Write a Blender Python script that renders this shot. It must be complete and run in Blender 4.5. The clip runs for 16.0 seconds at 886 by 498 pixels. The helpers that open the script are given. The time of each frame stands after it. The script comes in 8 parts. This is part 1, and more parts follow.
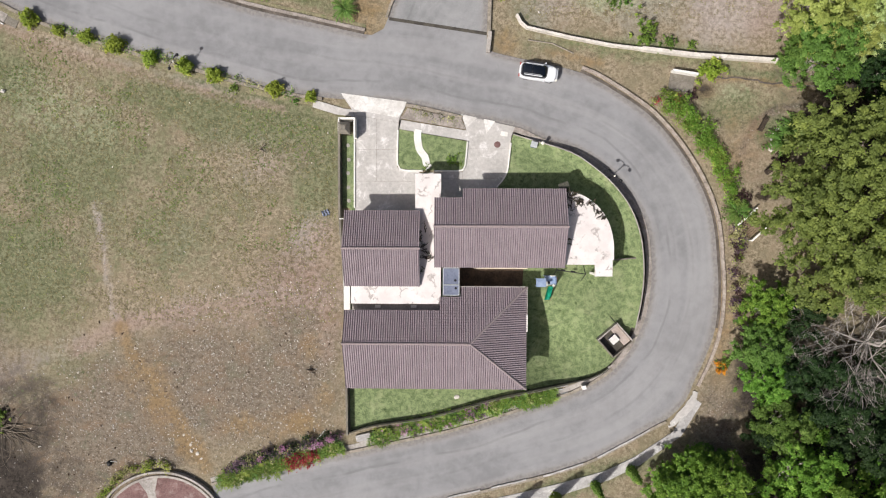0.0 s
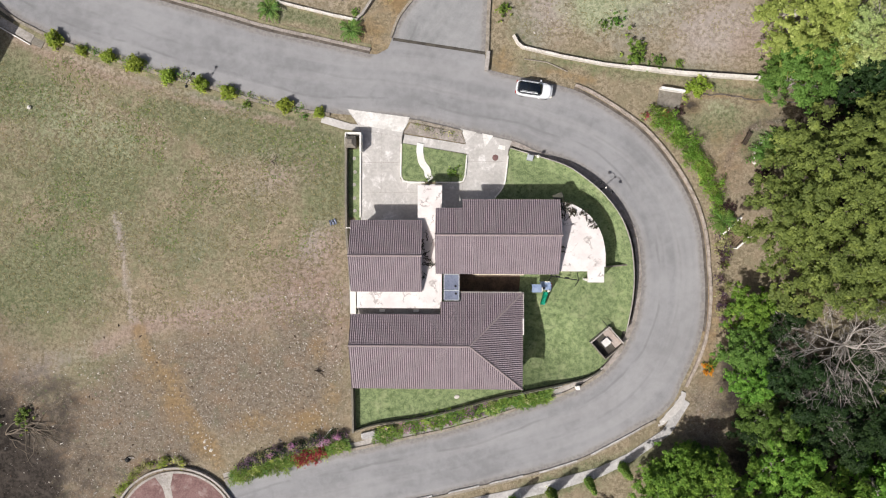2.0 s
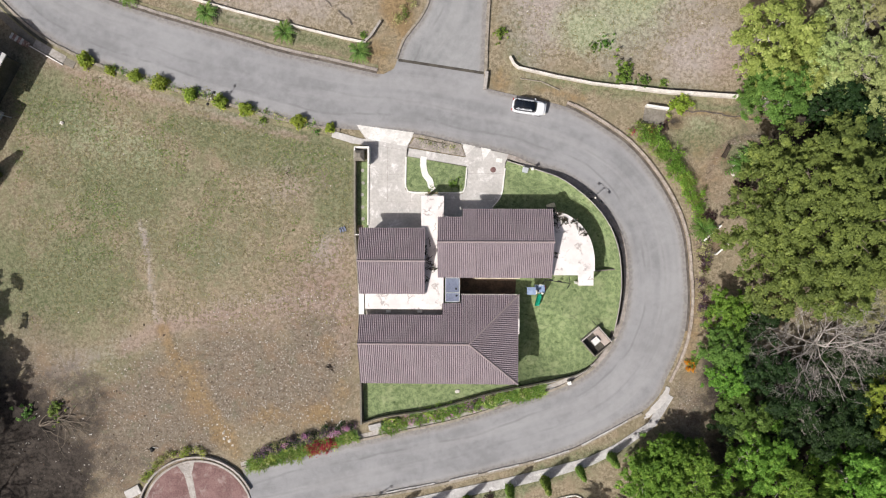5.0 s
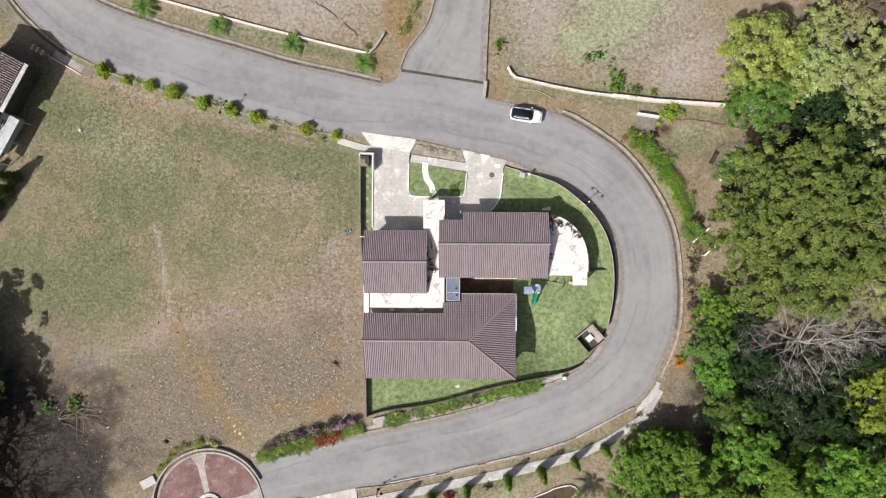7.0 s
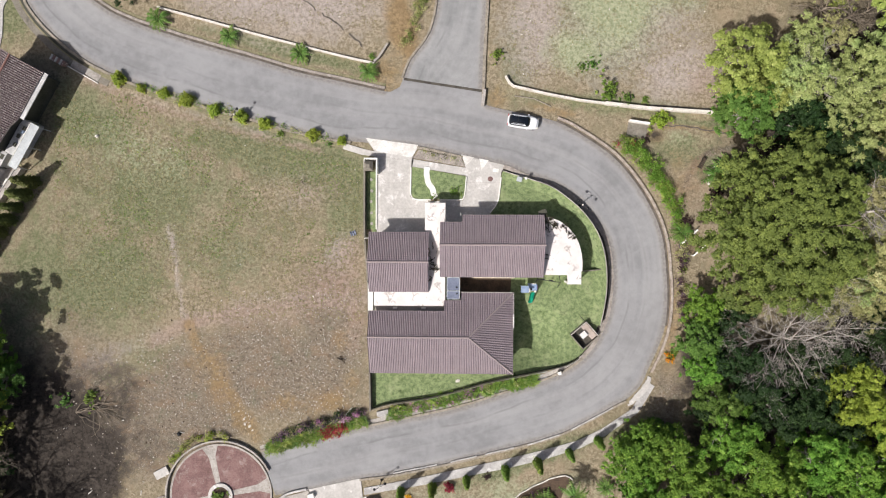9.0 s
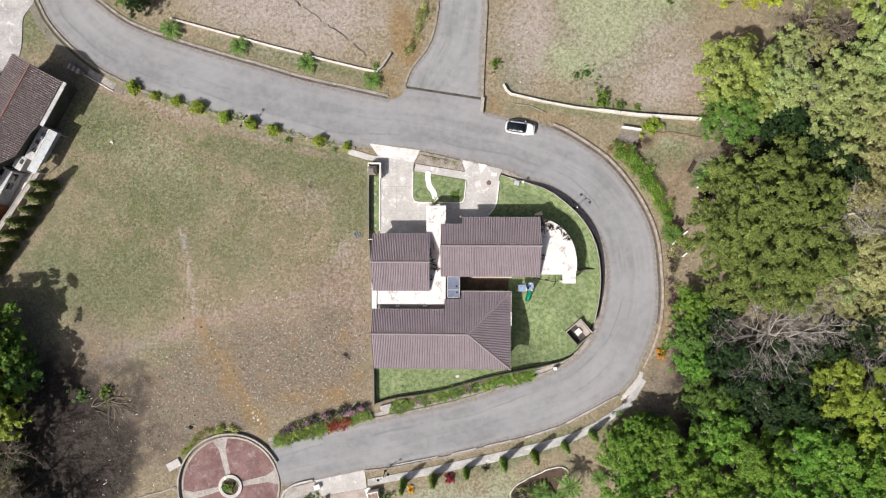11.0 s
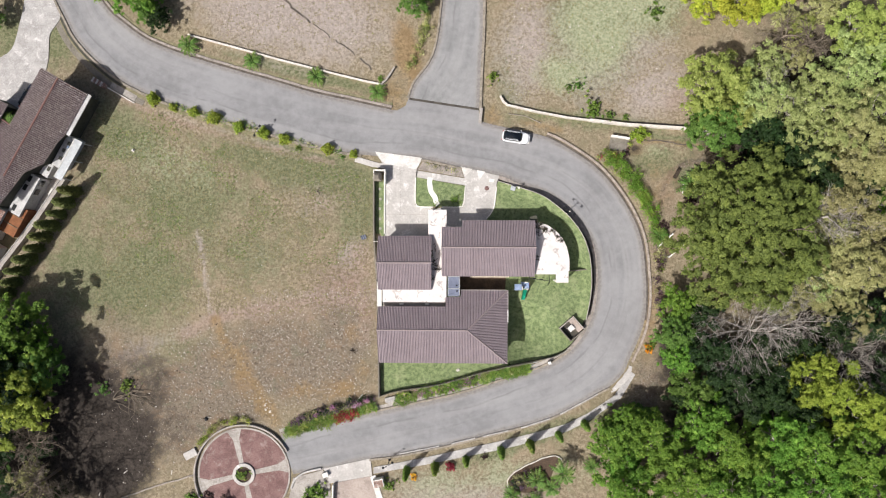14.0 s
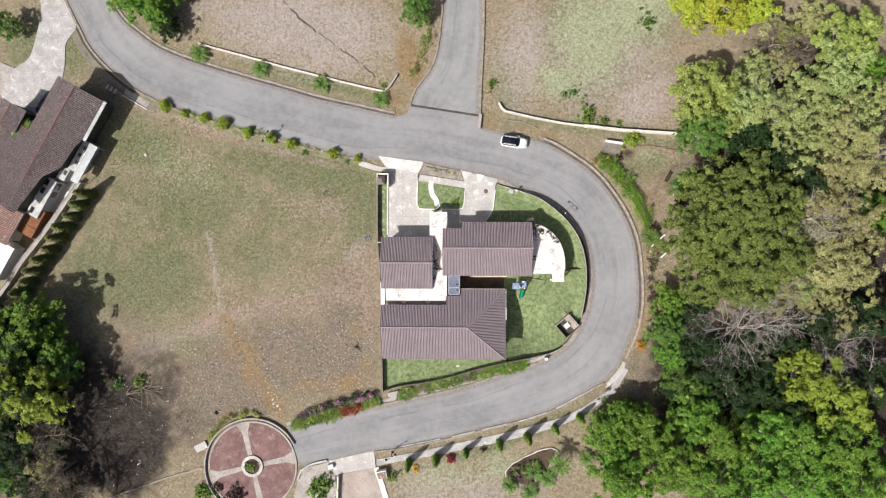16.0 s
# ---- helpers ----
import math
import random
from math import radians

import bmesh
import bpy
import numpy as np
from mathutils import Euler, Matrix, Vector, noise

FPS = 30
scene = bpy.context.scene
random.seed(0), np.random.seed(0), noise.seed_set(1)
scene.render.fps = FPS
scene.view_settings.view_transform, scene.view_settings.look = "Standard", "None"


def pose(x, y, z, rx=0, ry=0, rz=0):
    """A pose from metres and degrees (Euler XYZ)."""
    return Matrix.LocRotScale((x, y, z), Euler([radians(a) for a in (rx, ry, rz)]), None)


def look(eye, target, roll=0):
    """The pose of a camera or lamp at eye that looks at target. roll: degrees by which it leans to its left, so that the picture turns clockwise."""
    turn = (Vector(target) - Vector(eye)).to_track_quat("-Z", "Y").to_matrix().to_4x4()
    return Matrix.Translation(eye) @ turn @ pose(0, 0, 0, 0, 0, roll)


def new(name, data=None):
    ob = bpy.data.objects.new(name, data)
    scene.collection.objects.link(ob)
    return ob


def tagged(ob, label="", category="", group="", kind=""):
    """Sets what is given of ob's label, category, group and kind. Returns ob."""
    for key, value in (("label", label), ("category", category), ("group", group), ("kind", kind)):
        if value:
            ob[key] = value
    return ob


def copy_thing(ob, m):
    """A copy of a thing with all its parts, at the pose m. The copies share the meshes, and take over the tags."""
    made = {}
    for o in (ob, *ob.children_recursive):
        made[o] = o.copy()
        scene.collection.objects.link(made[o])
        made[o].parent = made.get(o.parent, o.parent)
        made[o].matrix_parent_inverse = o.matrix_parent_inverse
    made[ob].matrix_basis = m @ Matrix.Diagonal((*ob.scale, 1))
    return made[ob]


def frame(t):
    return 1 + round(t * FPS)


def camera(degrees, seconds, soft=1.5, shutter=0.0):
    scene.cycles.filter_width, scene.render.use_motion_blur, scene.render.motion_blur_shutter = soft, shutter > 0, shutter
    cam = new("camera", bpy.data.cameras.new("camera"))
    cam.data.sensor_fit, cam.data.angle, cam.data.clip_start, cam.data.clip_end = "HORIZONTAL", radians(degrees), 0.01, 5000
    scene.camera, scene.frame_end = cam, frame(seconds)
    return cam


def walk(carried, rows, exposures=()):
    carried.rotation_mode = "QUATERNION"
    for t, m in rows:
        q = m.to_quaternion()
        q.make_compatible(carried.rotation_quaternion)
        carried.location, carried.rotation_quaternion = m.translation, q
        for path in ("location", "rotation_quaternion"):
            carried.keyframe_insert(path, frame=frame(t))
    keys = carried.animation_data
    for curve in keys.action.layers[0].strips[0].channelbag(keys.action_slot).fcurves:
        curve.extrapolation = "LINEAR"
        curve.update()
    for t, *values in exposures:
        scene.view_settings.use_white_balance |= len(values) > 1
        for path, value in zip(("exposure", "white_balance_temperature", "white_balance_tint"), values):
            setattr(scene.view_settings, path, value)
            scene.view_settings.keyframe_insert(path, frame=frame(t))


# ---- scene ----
cam = camera(72.0, 16.0, soft=1.15)
# seconds, x, y, z, then small turns about x, y, z from looking straight down
ROWS = [
    (0.0, 1.424, 1.954, 68.544, -1.376, 1.105, 0.185),
    (0.5, 1.519, 2.005, 69.501, -1.189, 1.186, 0.185),
    (1.0, 1.596, 2.077, 70.458, -1.045, 1.253, 0.186),
    (1.5, 1.658, 2.166, 71.415, -0.937, 1.310, 0.190),
    (2.0, 1.707, 2.267, 72.372, -0.859, 1.357, 0.194),
    (2.5, 1.743, 2.376, 73.329, -0.807, 1.395, 0.199),
    (3.0, 1.770, 2.489, 74.285, -0.776, 1.425, 0.205),
    (3.5, 1.789, 2.603, 75.240, -0.760, 1.449, 0.211),
    (4.0, 1.801, 2.715, 76.196, -0.757, 1.467, 0.217),
    (4.5, 1.807, 2.822, 77.150, -0.761, 1.480, 0.222),
    (5.0, 1.809, 2.921, 78.104, -0.771, 1.489, 0.227),
    (5.5, 1.807, 3.010, 79.057, -0.782, 1.494, 0.231),
    (6.0, 1.804, 3.089, 80.010, -0.792, 1.497, 0.234),
    (6.5, 1.799, 3.155, 80.962, -0.800, 1.498, 0.235),
    (7.0, 1.794, 3.207, 81.914, -0.802, 1.498, 0.236),
    (7.5, 1.789, 3.245, 82.866, -0.799, 1.497, 0.235),
    (8.0, 1.785, 3.268, 83.817, -0.788, 1.495, 0.233),
    (8.5, 1.783, 3.277, 84.768, -0.768, 1.493, 0.229),
    (9.0, 1.782, 3.272, 85.720, -0.740, 1.492, 0.224),
    (9.5, 1.783, 3.254, 86.671, -0.703, 1.491, 0.218),
    (10.0, 1.786, 3.224, 87.623, -0.659, 1.491, 0.211),
    (10.5, 1.791, 3.183, 88.576, -0.606, 1.492, 0.203),
    (11.0, 1.798, 3.134, 89.530, -0.548, 1.494, 0.194),
    (11.5, 1.807, 3.078, 90.485, -0.485, 1.497, 0.184),
    (12.0, 1.817, 3.019, 91.442, -0.418, 1.501, 0.174),
    (12.5, 1.828, 2.959, 92.401, -0.351, 1.506, 0.164),
    (13.0, 1.840, 2.901, 93.361, -0.286, 1.512, 0.154),
    (13.5, 1.852, 2.849, 94.325, -0.226, 1.518, 0.145),
    (14.0, 1.863, 2.807, 95.291, -0.175, 1.524, 0.137),
    (14.5, 1.872, 2.779, 96.260, -0.135, 1.530, 0.130),
    (15.0, 1.878, 2.771, 97.234, -0.112, 1.535, 0.125),
    (15.5, 1.881, 2.787, 98.212, -0.109, 1.540, 0.122),
    (16.0, 1.878, 2.832, 99.194, -0.132, 1.543, 0.122),
]
walk(cam, [(t, pose(x, y, z, a, b, c)) for t, x, y, z, a, b, c in ROWS], exposures=[(0.0, 0.08), (4.0, 0.13), (9.0, 0.2), (16.0, 0.25)])

# ---- world and sun ----
SUN_ELEV, SUN_AZ = 49.0, 229.0   # the sun stands in the south-west; shadows point north-east
world = bpy.data.worlds.new("sky")
scene.world = world
world.use_nodes = True
wn = world.node_tree
sky = wn.nodes.new("ShaderNodeTexSky")
sky.sky_type = "NISHITA"
sky.sun_disc = False
sky.sun_elevation = radians(SUN_ELEV)
sky.sun_rotation = radians(SUN_AZ)
sky.air_density = 0.8
sky.dust_density = 5.0
sky.ozone_density = 0.5
wn.links.new(sky.outputs[0], wn.nodes["Background"].inputs[0])
wn.nodes["Background"].inputs[1].default_value = 0.075
sun_data = bpy.data.lights.new("sun", "SUN")
sun_data.energy = 4.2
sun_data.angle = radians(0.6)
sun_data.color = (1.0, 0.98, 0.955)
sun = new("sun", sun_data)
sd = Vector((math.sin(radians(SUN_AZ)) * math.cos(radians(SUN_ELEV)), math.cos(radians(SUN_AZ)) * math.cos(radians(SUN_ELEV)), math.sin(radians(SUN_ELEV))))
sun.matrix_basis = look(sd * 200, (0, 0, 0))

# ---- materials ----
MATS = {}


def rgb(h):
    """A linear colour from a hex string of sRGB."""
    v = [int(h[i:i + 2], 16) / 255 for i in (0, 2, 4)]
    return tuple(c / 12.92 if c <= 0.04045 else ((c + 0.055) / 1.055) ** 2.4 for c in v) + (1.0,)


class Nodes:
    """A small helper to wire one material's nodes."""

    def __init__(self, name):
        self.m = bpy.data.materials.new(name)
        self.m.use_nodes = True
        self.t = self.m.node_tree
        self.bsdf = self.t.nodes["Principled BSDF"]
        self.pos = self.t.nodes.new("ShaderNodeTexCoord").outputs["Object"]
        MATS[name] = self.m

    def add(self, kind, **kw):
        return self.t.nodes.new(kind)

    def link(self, a, b):
        self.t.links.new(a, b)

    def noise(self, scale, detail=4.0, rough=0.6, vec=None, stretch=None, warp=0.0):
        n = self.t.nodes.new("ShaderNodeTexNoise")
        n.inputs["Scale"].default_value = scale
        n.inputs["Detail"].default_value = detail
        n.inputs["Roughness"].default_value = rough
        n.inputs["Distortion"].default_value = warp
        v = vec or self.pos
        if stretch:
            mp = self.t.nodes.new("ShaderNodeMapping")
            mp.inputs["Scale"].default_value = stretch[:3]
            if len(stretch) > 3:
                mp.inputs["Rotation"].default_value = (0, 0, stretch[3])
            self.link(v, mp.inputs[0])
            v = mp.outputs[0]
        self.link(v, n.inputs["Vector"])
        return n.outputs["Fac"]

    def ramp(self, fac, lo, hi, a=0.0, b=1.0):
        r = self.t.nodes.new("ShaderNodeMapRange")
        r.interpolation_type = "SMOOTHSTEP"
        for i, v in enumerate((lo, hi, a, b)):
            r.inputs[i + 1].default_value = v
        self.link(fac, r.inputs[0])
        return r.outputs[0]

    def mul(self, a, b, op="MULTIPLY"):
        n = self.t.nodes.new("ShaderNodeMath")
        n.operation = op
        for i, v in enumerate((a, b)):
            if isinstance(v, (int, float)):
                n.inputs[i].default_value = v
            else:
                self.link(v, n.inputs[i])
        return n.outputs[0]

    def attr(self, name):
        n = self.t.nodes.new("ShaderNodeAttribute")
        n.attribute_name = name
        return n.outputs["Fac"]

    def mix(self, fac, a, b, blend="MIX"):
        n = self.t.nodes.new("ShaderNodeMix")
        n.data_type = "RGBA"
        n.blend_type = blend
        if isinstance(fac, (int, float)):
            n.inputs[0].default_value = fac
        else:
            self.link(fac, n.inputs[0])
        for i, v in ((6, a), (7, b)):
            if isinstance(v, tuple):
                n.inputs[i].default_value = v
            else:
                self.link(v, n.inputs[i])
        return n.outputs[2]

    def bump(self, height, strength=0.3, dist=0.05):
        b = self.t.nodes.new("ShaderNodeBump")
        b.inputs["Strength"].default_value = strength
        b.inputs["Distance"].default_value = dist
        self.link(height, b.inputs["Height"])
        self.link(b.outputs[0], self.bsdf.inputs["Normal"])

    def done(self, col, rough=0.8, metal=0.0, spec=0.3):
        if isinstance(col, tuple):
            self.bsdf.inputs["Base Color"].default_value = col
        else:
            self.link(col, self.bsdf.inputs["Base Color"])
        if isinstance(rough, (int, float)):
            self.bsdf.inputs["Roughness"].default_value = rough
        else:
            self.link(rough, self.bsdf.inputs["Roughness"])
        self.bsdf.inputs["Metallic"].default_value = metal
        self.bsdf.inputs["Specular IOR Level"].default_value = spec
        return self.m


def surface(name, dark, light, big=0.4, small=6.0, stain="", amount=0.5, rough=0.8, metal=0.0, bump=0.2, spec=0.3, streak=None):
    """Two colours mixed at a large and a small scale, with optional stains and relief."""
    k = Nodes(name)
    a = k.noise(big, 5, 0.6)
    b = k.noise(small, 4, 0.65, stretch=streak)
    f = k.ramp(k.mul(k.mul(a, 0.55), k.mul(b, 0.45), "ADD"), 0.36, 0.64)
    col = k.mix(f, rgb(dark), rgb(light))
    if stain:
        s = k.ramp(k.noise(big * 1.7, 8, 0.7, warp=0.6), 0.52, 0.68)
        col = k.mix(k.mul(s, amount), col, rgb(stain))
    if bump:
        k.bump(b, bump, 0.03)
    return k.done(col, rough, metal, spec)


def foliage(name, dark, light, tip):
    """Leaves whose colour varies from clump to clump and from leaf to leaf."""
    k = Nodes(name)
    g = k.t.nodes.new("ShaderNodeNewGeometry")
    o = k.t.nodes.new("ShaderNodeObjectInfo")
    big = k.ramp(k.noise(0.28, 3, 0.6), 0.35, 0.65)
    f = k.mul(k.mul(g.outputs["Random Per Island"], 0.55), k.mul(big, 0.45), "ADD")
    col = k.mix(f, rgb(dark), rgb(light))
    col = k.mix(k.ramp(k.noise(0.9, 2, 0.5), 0.55, 0.7), col, rgb(tip))
    hs = k.t.nodes.new("ShaderNodeHueSaturation")
    k.link(k.ramp(o.outputs["Random"], 0, 1, 0.488, 0.512), hs.inputs["Hue"])
    k.link(k.ramp(o.outputs["Random"], 0, 1, 0.91, 1.09), hs.inputs["Value"])
    k.link(col, hs.inputs["Color"])
    k.done(hs.outputs[0], 0.6, 0, 0.25)
    tr = k.t.nodes.new("ShaderNodeBsdfTranslucent")
    k.link(hs.outputs[0], tr.inputs[0])
    mx = k.t.nodes.new("ShaderNodeMixShader")
    mx.inputs[0].default_value = 0.3
    k.link(k.bsdf.outputs[0], mx.inputs[1])
    k.link(tr.outputs[0], mx.inputs[2])
    k.link(mx.outputs[0], k.t.nodes["Material Output"].inputs["Surface"])
    return k.m


def ground_material():
    """Dry tropical pasture: straw, green, bare gravel, rust-red earth and leaf litter darkened for tree shade, each
    where the sheet's zones say.
    """
    k = Nodes("ground")
    n8, n2, n5, n12 = k.noise(0.16, 5, 0.6), k.noise(0.55, 6, 0.65, warp=0.4), k.noise(2.2, 5, 0.7), k.noise(6.0, 4, 0.75)
    fine = k.ramp(k.mul(k.mul(n5, 0.55), k.mul(n12, 0.45), "ADD"), 0.4, 0.6)
    drift = k.mul(k.mul(n8, 0.4), k.mul(k.mul(n2, 0.4), k.mul(n5, 0.3), "ADD"), "ADD")
    drift = k.mul(k.mul(k.mul(drift, 0.55, "SUBTRACT"), 2.2), 0.55, "ADD")
    straw = k.mix(fine, rgb("6c624f"), rgb("9e917b"))
    straw = k.mix(k.ramp(n2, 0.45, 0.62, 0, 0.6), straw, rgb("817760"))
    straw = k.mix(k.ramp(k.noise(0.3, 5, 0.65, warp=0.6), 0.5, 0.66, 0, 0.5), straw, rgb("968570"))
    green = k.mix(fine, rgb("54583e"), rgb("828265"))
    green = k.mix(k.ramp(n2, 0.5, 0.66, 0, 0.55), green, rgb("64694a"))
    col = k.mix(k.ramp(k.mul(k.attr("green"), drift, "ADD"), 0.62, 1.22, 0, 0.95), straw, green)
    bare = k.mix(fine, rgb("5e5346"), rgb("8b7f70"))
    bare = k.mix(k.ramp(n5, 0.48, 0.66, 0, 0.5), bare, rgb("6e675c"))
    bare = k.mix(k.ramp(k.noise(0.33, 6, 0.7, warp=0.5), 0.48, 0.64, 0, 0.7), bare, rgb("816d59"))
    bare = k.mix(k.ramp(k.noise(0.45, 6, 0.7, warp=0.8), 0.52, 0.68, 0, 0.55), bare, rgb("6a6a58"))
    # loose gravel: pale and dark pebbles of many sizes
    for size, share, tone in ((4.5, 0.8, "b3a99f"), (9.0, 0.72, "a89e94"), (7.0, 0.78, "4c463f")):
        g = k.t.nodes.new("ShaderNodeTexVoronoi")
        g.inputs["Scale"].default_value = size
        k.link(k.pos, g.inputs["Vector"])
        sp = k.t.nodes.new("ShaderNodeSeparateColor")
        k.link(g.outputs["Color"], sp.inputs[0])
        peb = k.mul(k.ramp(sp.outputs[0], share, share + 0.03), k.ramp(g.outputs["Distance"], 0.2, 0.42, 1, 0))
        bare = k.mix(k.mul(peb, 0.7), bare, rgb(tone))
    col = k.mix(k.ramp(k.mul(k.attr("bare"), drift, "ADD"), 0.66, 1.25), col, bare)
    pale = k.mix(fine, rgb("8b8078"), rgb("aca199"))
    pale = k.mix(k.ramp(n2, 0.48, 0.64, 0, 0.7), pale, rgb("9a9088"))
    col = k.mix(k.ramp(k.mul(k.attr("pale"), drift, "ADD"), 0.8, 1.6), col, pale)
    meadow = k.mix(fine, rgb("7c8264"), rgb("a5a68a"))
    col = k.mix(k.ramp(k.mul(k.attr("meadow"), drift, "ADD"), 0.75, 1.45), col, meadow)
    rosy = k.mix(fine, rgb("816e61"), rgb("a18d82"))
    col = k.mix(k.ramp(k.mul(k.attr("rosy"), drift, "ADD"), 0.7, 1.6, 0, 0.75), col, rosy)
    rust = k.mix(fine, rgb("6f5d45"), rgb("98815f"))
    rust = k.mix(k.ramp(n2, 0.46, 0.64, 0, 0.6), rust, rgb("836c4f"))
    col = k.mix(k.ramp(k.mul(k.attr("rust"), k.mul(drift, 1.2), "ADD"), 0.85, 1.55, 0, 0.9), col, rust)
    # leaf litter, its colour darkened further to stand in for tree shade
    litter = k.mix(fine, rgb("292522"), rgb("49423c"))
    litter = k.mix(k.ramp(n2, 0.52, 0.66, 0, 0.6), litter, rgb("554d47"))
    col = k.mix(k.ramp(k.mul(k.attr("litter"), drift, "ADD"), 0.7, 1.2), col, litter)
    # sparse dark green tussocks
    v = k.t.nodes.new("ShaderNodeTexVoronoi")
    v.inputs["Scale"].default_value = 1.3
    v.inputs["Randomness"].default_value = 1.0
    k.link(k.pos, v.inputs["Vector"])
    tuft = k.mul(k.ramp(k.mul(v.outputs["Distance"], k.mul(n12, 0.3), "ADD"), 0.24, 0.46, 1, 0), k.ramp(k.mul(k.attr("green"), n2, "ADD"), 0.62, 1.05))
    col = k.mix(k.mul(tuft, 0.6), col, rgb("5c6746"))
    k.bump(k.mul(n5, n12, "ADD"), 0.5, 0.07)
    return k.done(col, 0.95, 0, 0.15)


def lawn_material():
    """Mown grass: yellowed edges of growth, dark damp spots and fine blade grain."""
    k = Nodes("lawn_grass")
    a, b, c = k.noise(0.45, 5, 0.65, warp=0.5), k.noise(1.7, 5, 0.65), k.noise(9, 4, 0.7)
    col = k.mix(k.ramp(k.mul(k.mul(b, 0.5), k.mul(c, 0.5), "ADD"), 0.38, 0.62), rgb("596646"), rgb("889569"))
    col = k.mix(k.ramp(a, 0.5, 0.68, 0, 0.5), col, rgb("a0a57e"))
    col = k.mix(k.ramp(k.noise(0.9, 6, 0.7, warp=0.8), 0.55, 0.66, 0, 0.6), col, rgb("52613d"))
    col = k.mix(k.ramp(k.noise(1.3, 3, 0.5, warp=0.3), 0.66, 0.72, 0, 0.65), col, rgb("384729"))
    k.bump(c, 0.6, 0.04)
    return k.done(col, 0.95, 0, 0.15)


def roof_material(name, dark, light, lichen, much=0.55, spot=2.2):
    k = Nodes(name)
    a, b = k.noise(0.5, 5, 0.6), k.noise(9, 3, 0.7)
    col = k.mix(k.ramp(k.mul(k.mul(a, 0.3), k.mul(b, 0.7), "ADD"), 0.3, 0.7), rgb(dark), rgb(light))
    col = k.mix(k.ramp(k.noise(spot, 6, 0.75), 0.55, 0.61, 0, much), col, rgb(lichen))
    k.bump(b, 0.15, 0.02)
    return k.done(col, 0.75, 0, 0.3)


def asphalt_material(name, dark, light, crack):
    """Worn asphalt: dusty lanes and dark seams that run along it, broken dirty edges, faint patches and cracks."""
    k = Nodes(name)
    a, b, c = k.noise(0.12, 4, 0.55), k.noise(0.9, 6, 0.65), k.noise(14, 3, 0.7)
    col = k.mix(k.ramp(k.mul(k.mul(a, 0.55), k.mul(b, 0.45), "ADD"), 0.36, 0.64), rgb(dark), rgb(light))
    col = k.mix(k.ramp(c, 0.35, 0.7, 0.0, 0.2), col, rgb("4a4a4c"))
    inner, outer, along = k.attr("inner"), k.attr("outer"), k.attr("along")

    def lane(across, length, seed, detail=4.0):
        cb = k.t.nodes.new("ShaderNodeCombineXYZ")
        k.link(k.mul(inner, across), cb.inputs[0])
        k.link(k.mul(along, length), cb.inputs[1])
        cb.inputs[2].default_value = seed
        return k.noise(1.0, detail, 0.55, vec=cb.outputs[0])

    wide, thin = lane(0.55, 0.03, 1.0), lane(2.2, 0.05, 5.0, 5.0)
    col = k.mix(k.ramp(wide, 0.42, 0.66, 0.0, 0.22), col, rgb("aeabaa"))
    col = k.mix(k.ramp(wide, 0.28, 0.46, 0.14, 0.0), col, rgb("716e70"))
    col = k.mix(k.ramp(thin, 0.52, 0.74, 0.0, 0.1), col, rgb("767375"))
    # old paving seams: thin dark lines that follow the road
    for at, seed, much in ((2.1, 11.0, 0.32), (4.3, 17.0, 0.16)):
        wander = k.mul(k.mul(lane(0.0, 0.06, seed, 3.0), 0.5, "SUBTRACT"), 2.6)
        off = k.mul(k.mul(k.mul(inner, at, "SUBTRACT"), wander, "ADD"), 0.0, "ADD")
        off = k.mul(off, off)
        seam = k.mul(k.ramp(off, 0.0, 0.035, 1, 0), k.ramp(lane(0.0, 0.16, seed + 2, 3.0), 0.42, 0.56))
        col = k.mix(k.mul(seam, much), col, rgb(crack))
    v = k.t.nodes.new("ShaderNodeTexVoronoi")
    v.feature = "DISTANCE_TO_EDGE"
    v.inputs["Scale"].default_value = 0.16
    w = k.t.nodes.new("ShaderNodeVectorMath")
    w.operation = "ADD"
    nz = k.t.nodes.new("ShaderNodeTexNoise")
    nz.inputs["Scale"].default_value = 0.5
    k.link(k.pos, nz.inputs["Vector"])
    k.link(k.pos, w.inputs[0])
    k.link(nz.outputs["Color"], w.inputs[1])
    k.link(w.outputs[0], v.inputs["Vector"])
    line = k.mul(k.ramp(v.outputs["Distance"], 0.003, 0.012, 1, 0), k.ramp(b, 0.55, 0.68))
    col = k.mix(k.mul(line, 0.22), col, rgb(crack))
    # washed-in grit and broken asphalt along both edges
    fray = k.mul(k.mul(k.noise(1.1, 6, 0.7), 0.5, "SUBTRACT"), 0.9)
    edge = k.mul(k.mul(inner, outer, "MINIMUM"), fray, "ADD")
    col = k.mix(k.ramp(edge, 0.3, 0.75, 0.6, 0.0), col, k.mix(k.ramp(k.noise(2.6, 5, 0.7), 0.4, 0.6), rgb("56504c"), rgb("857d76")))
    col = k.mix(k.ramp(edge, 0.45, 1.3, 0.22, 0.0), col, rgb("a19b96"))
    k.bump(c, 0.15, 0.01)
    return k.done(col, 0.85, 0, 0.3)


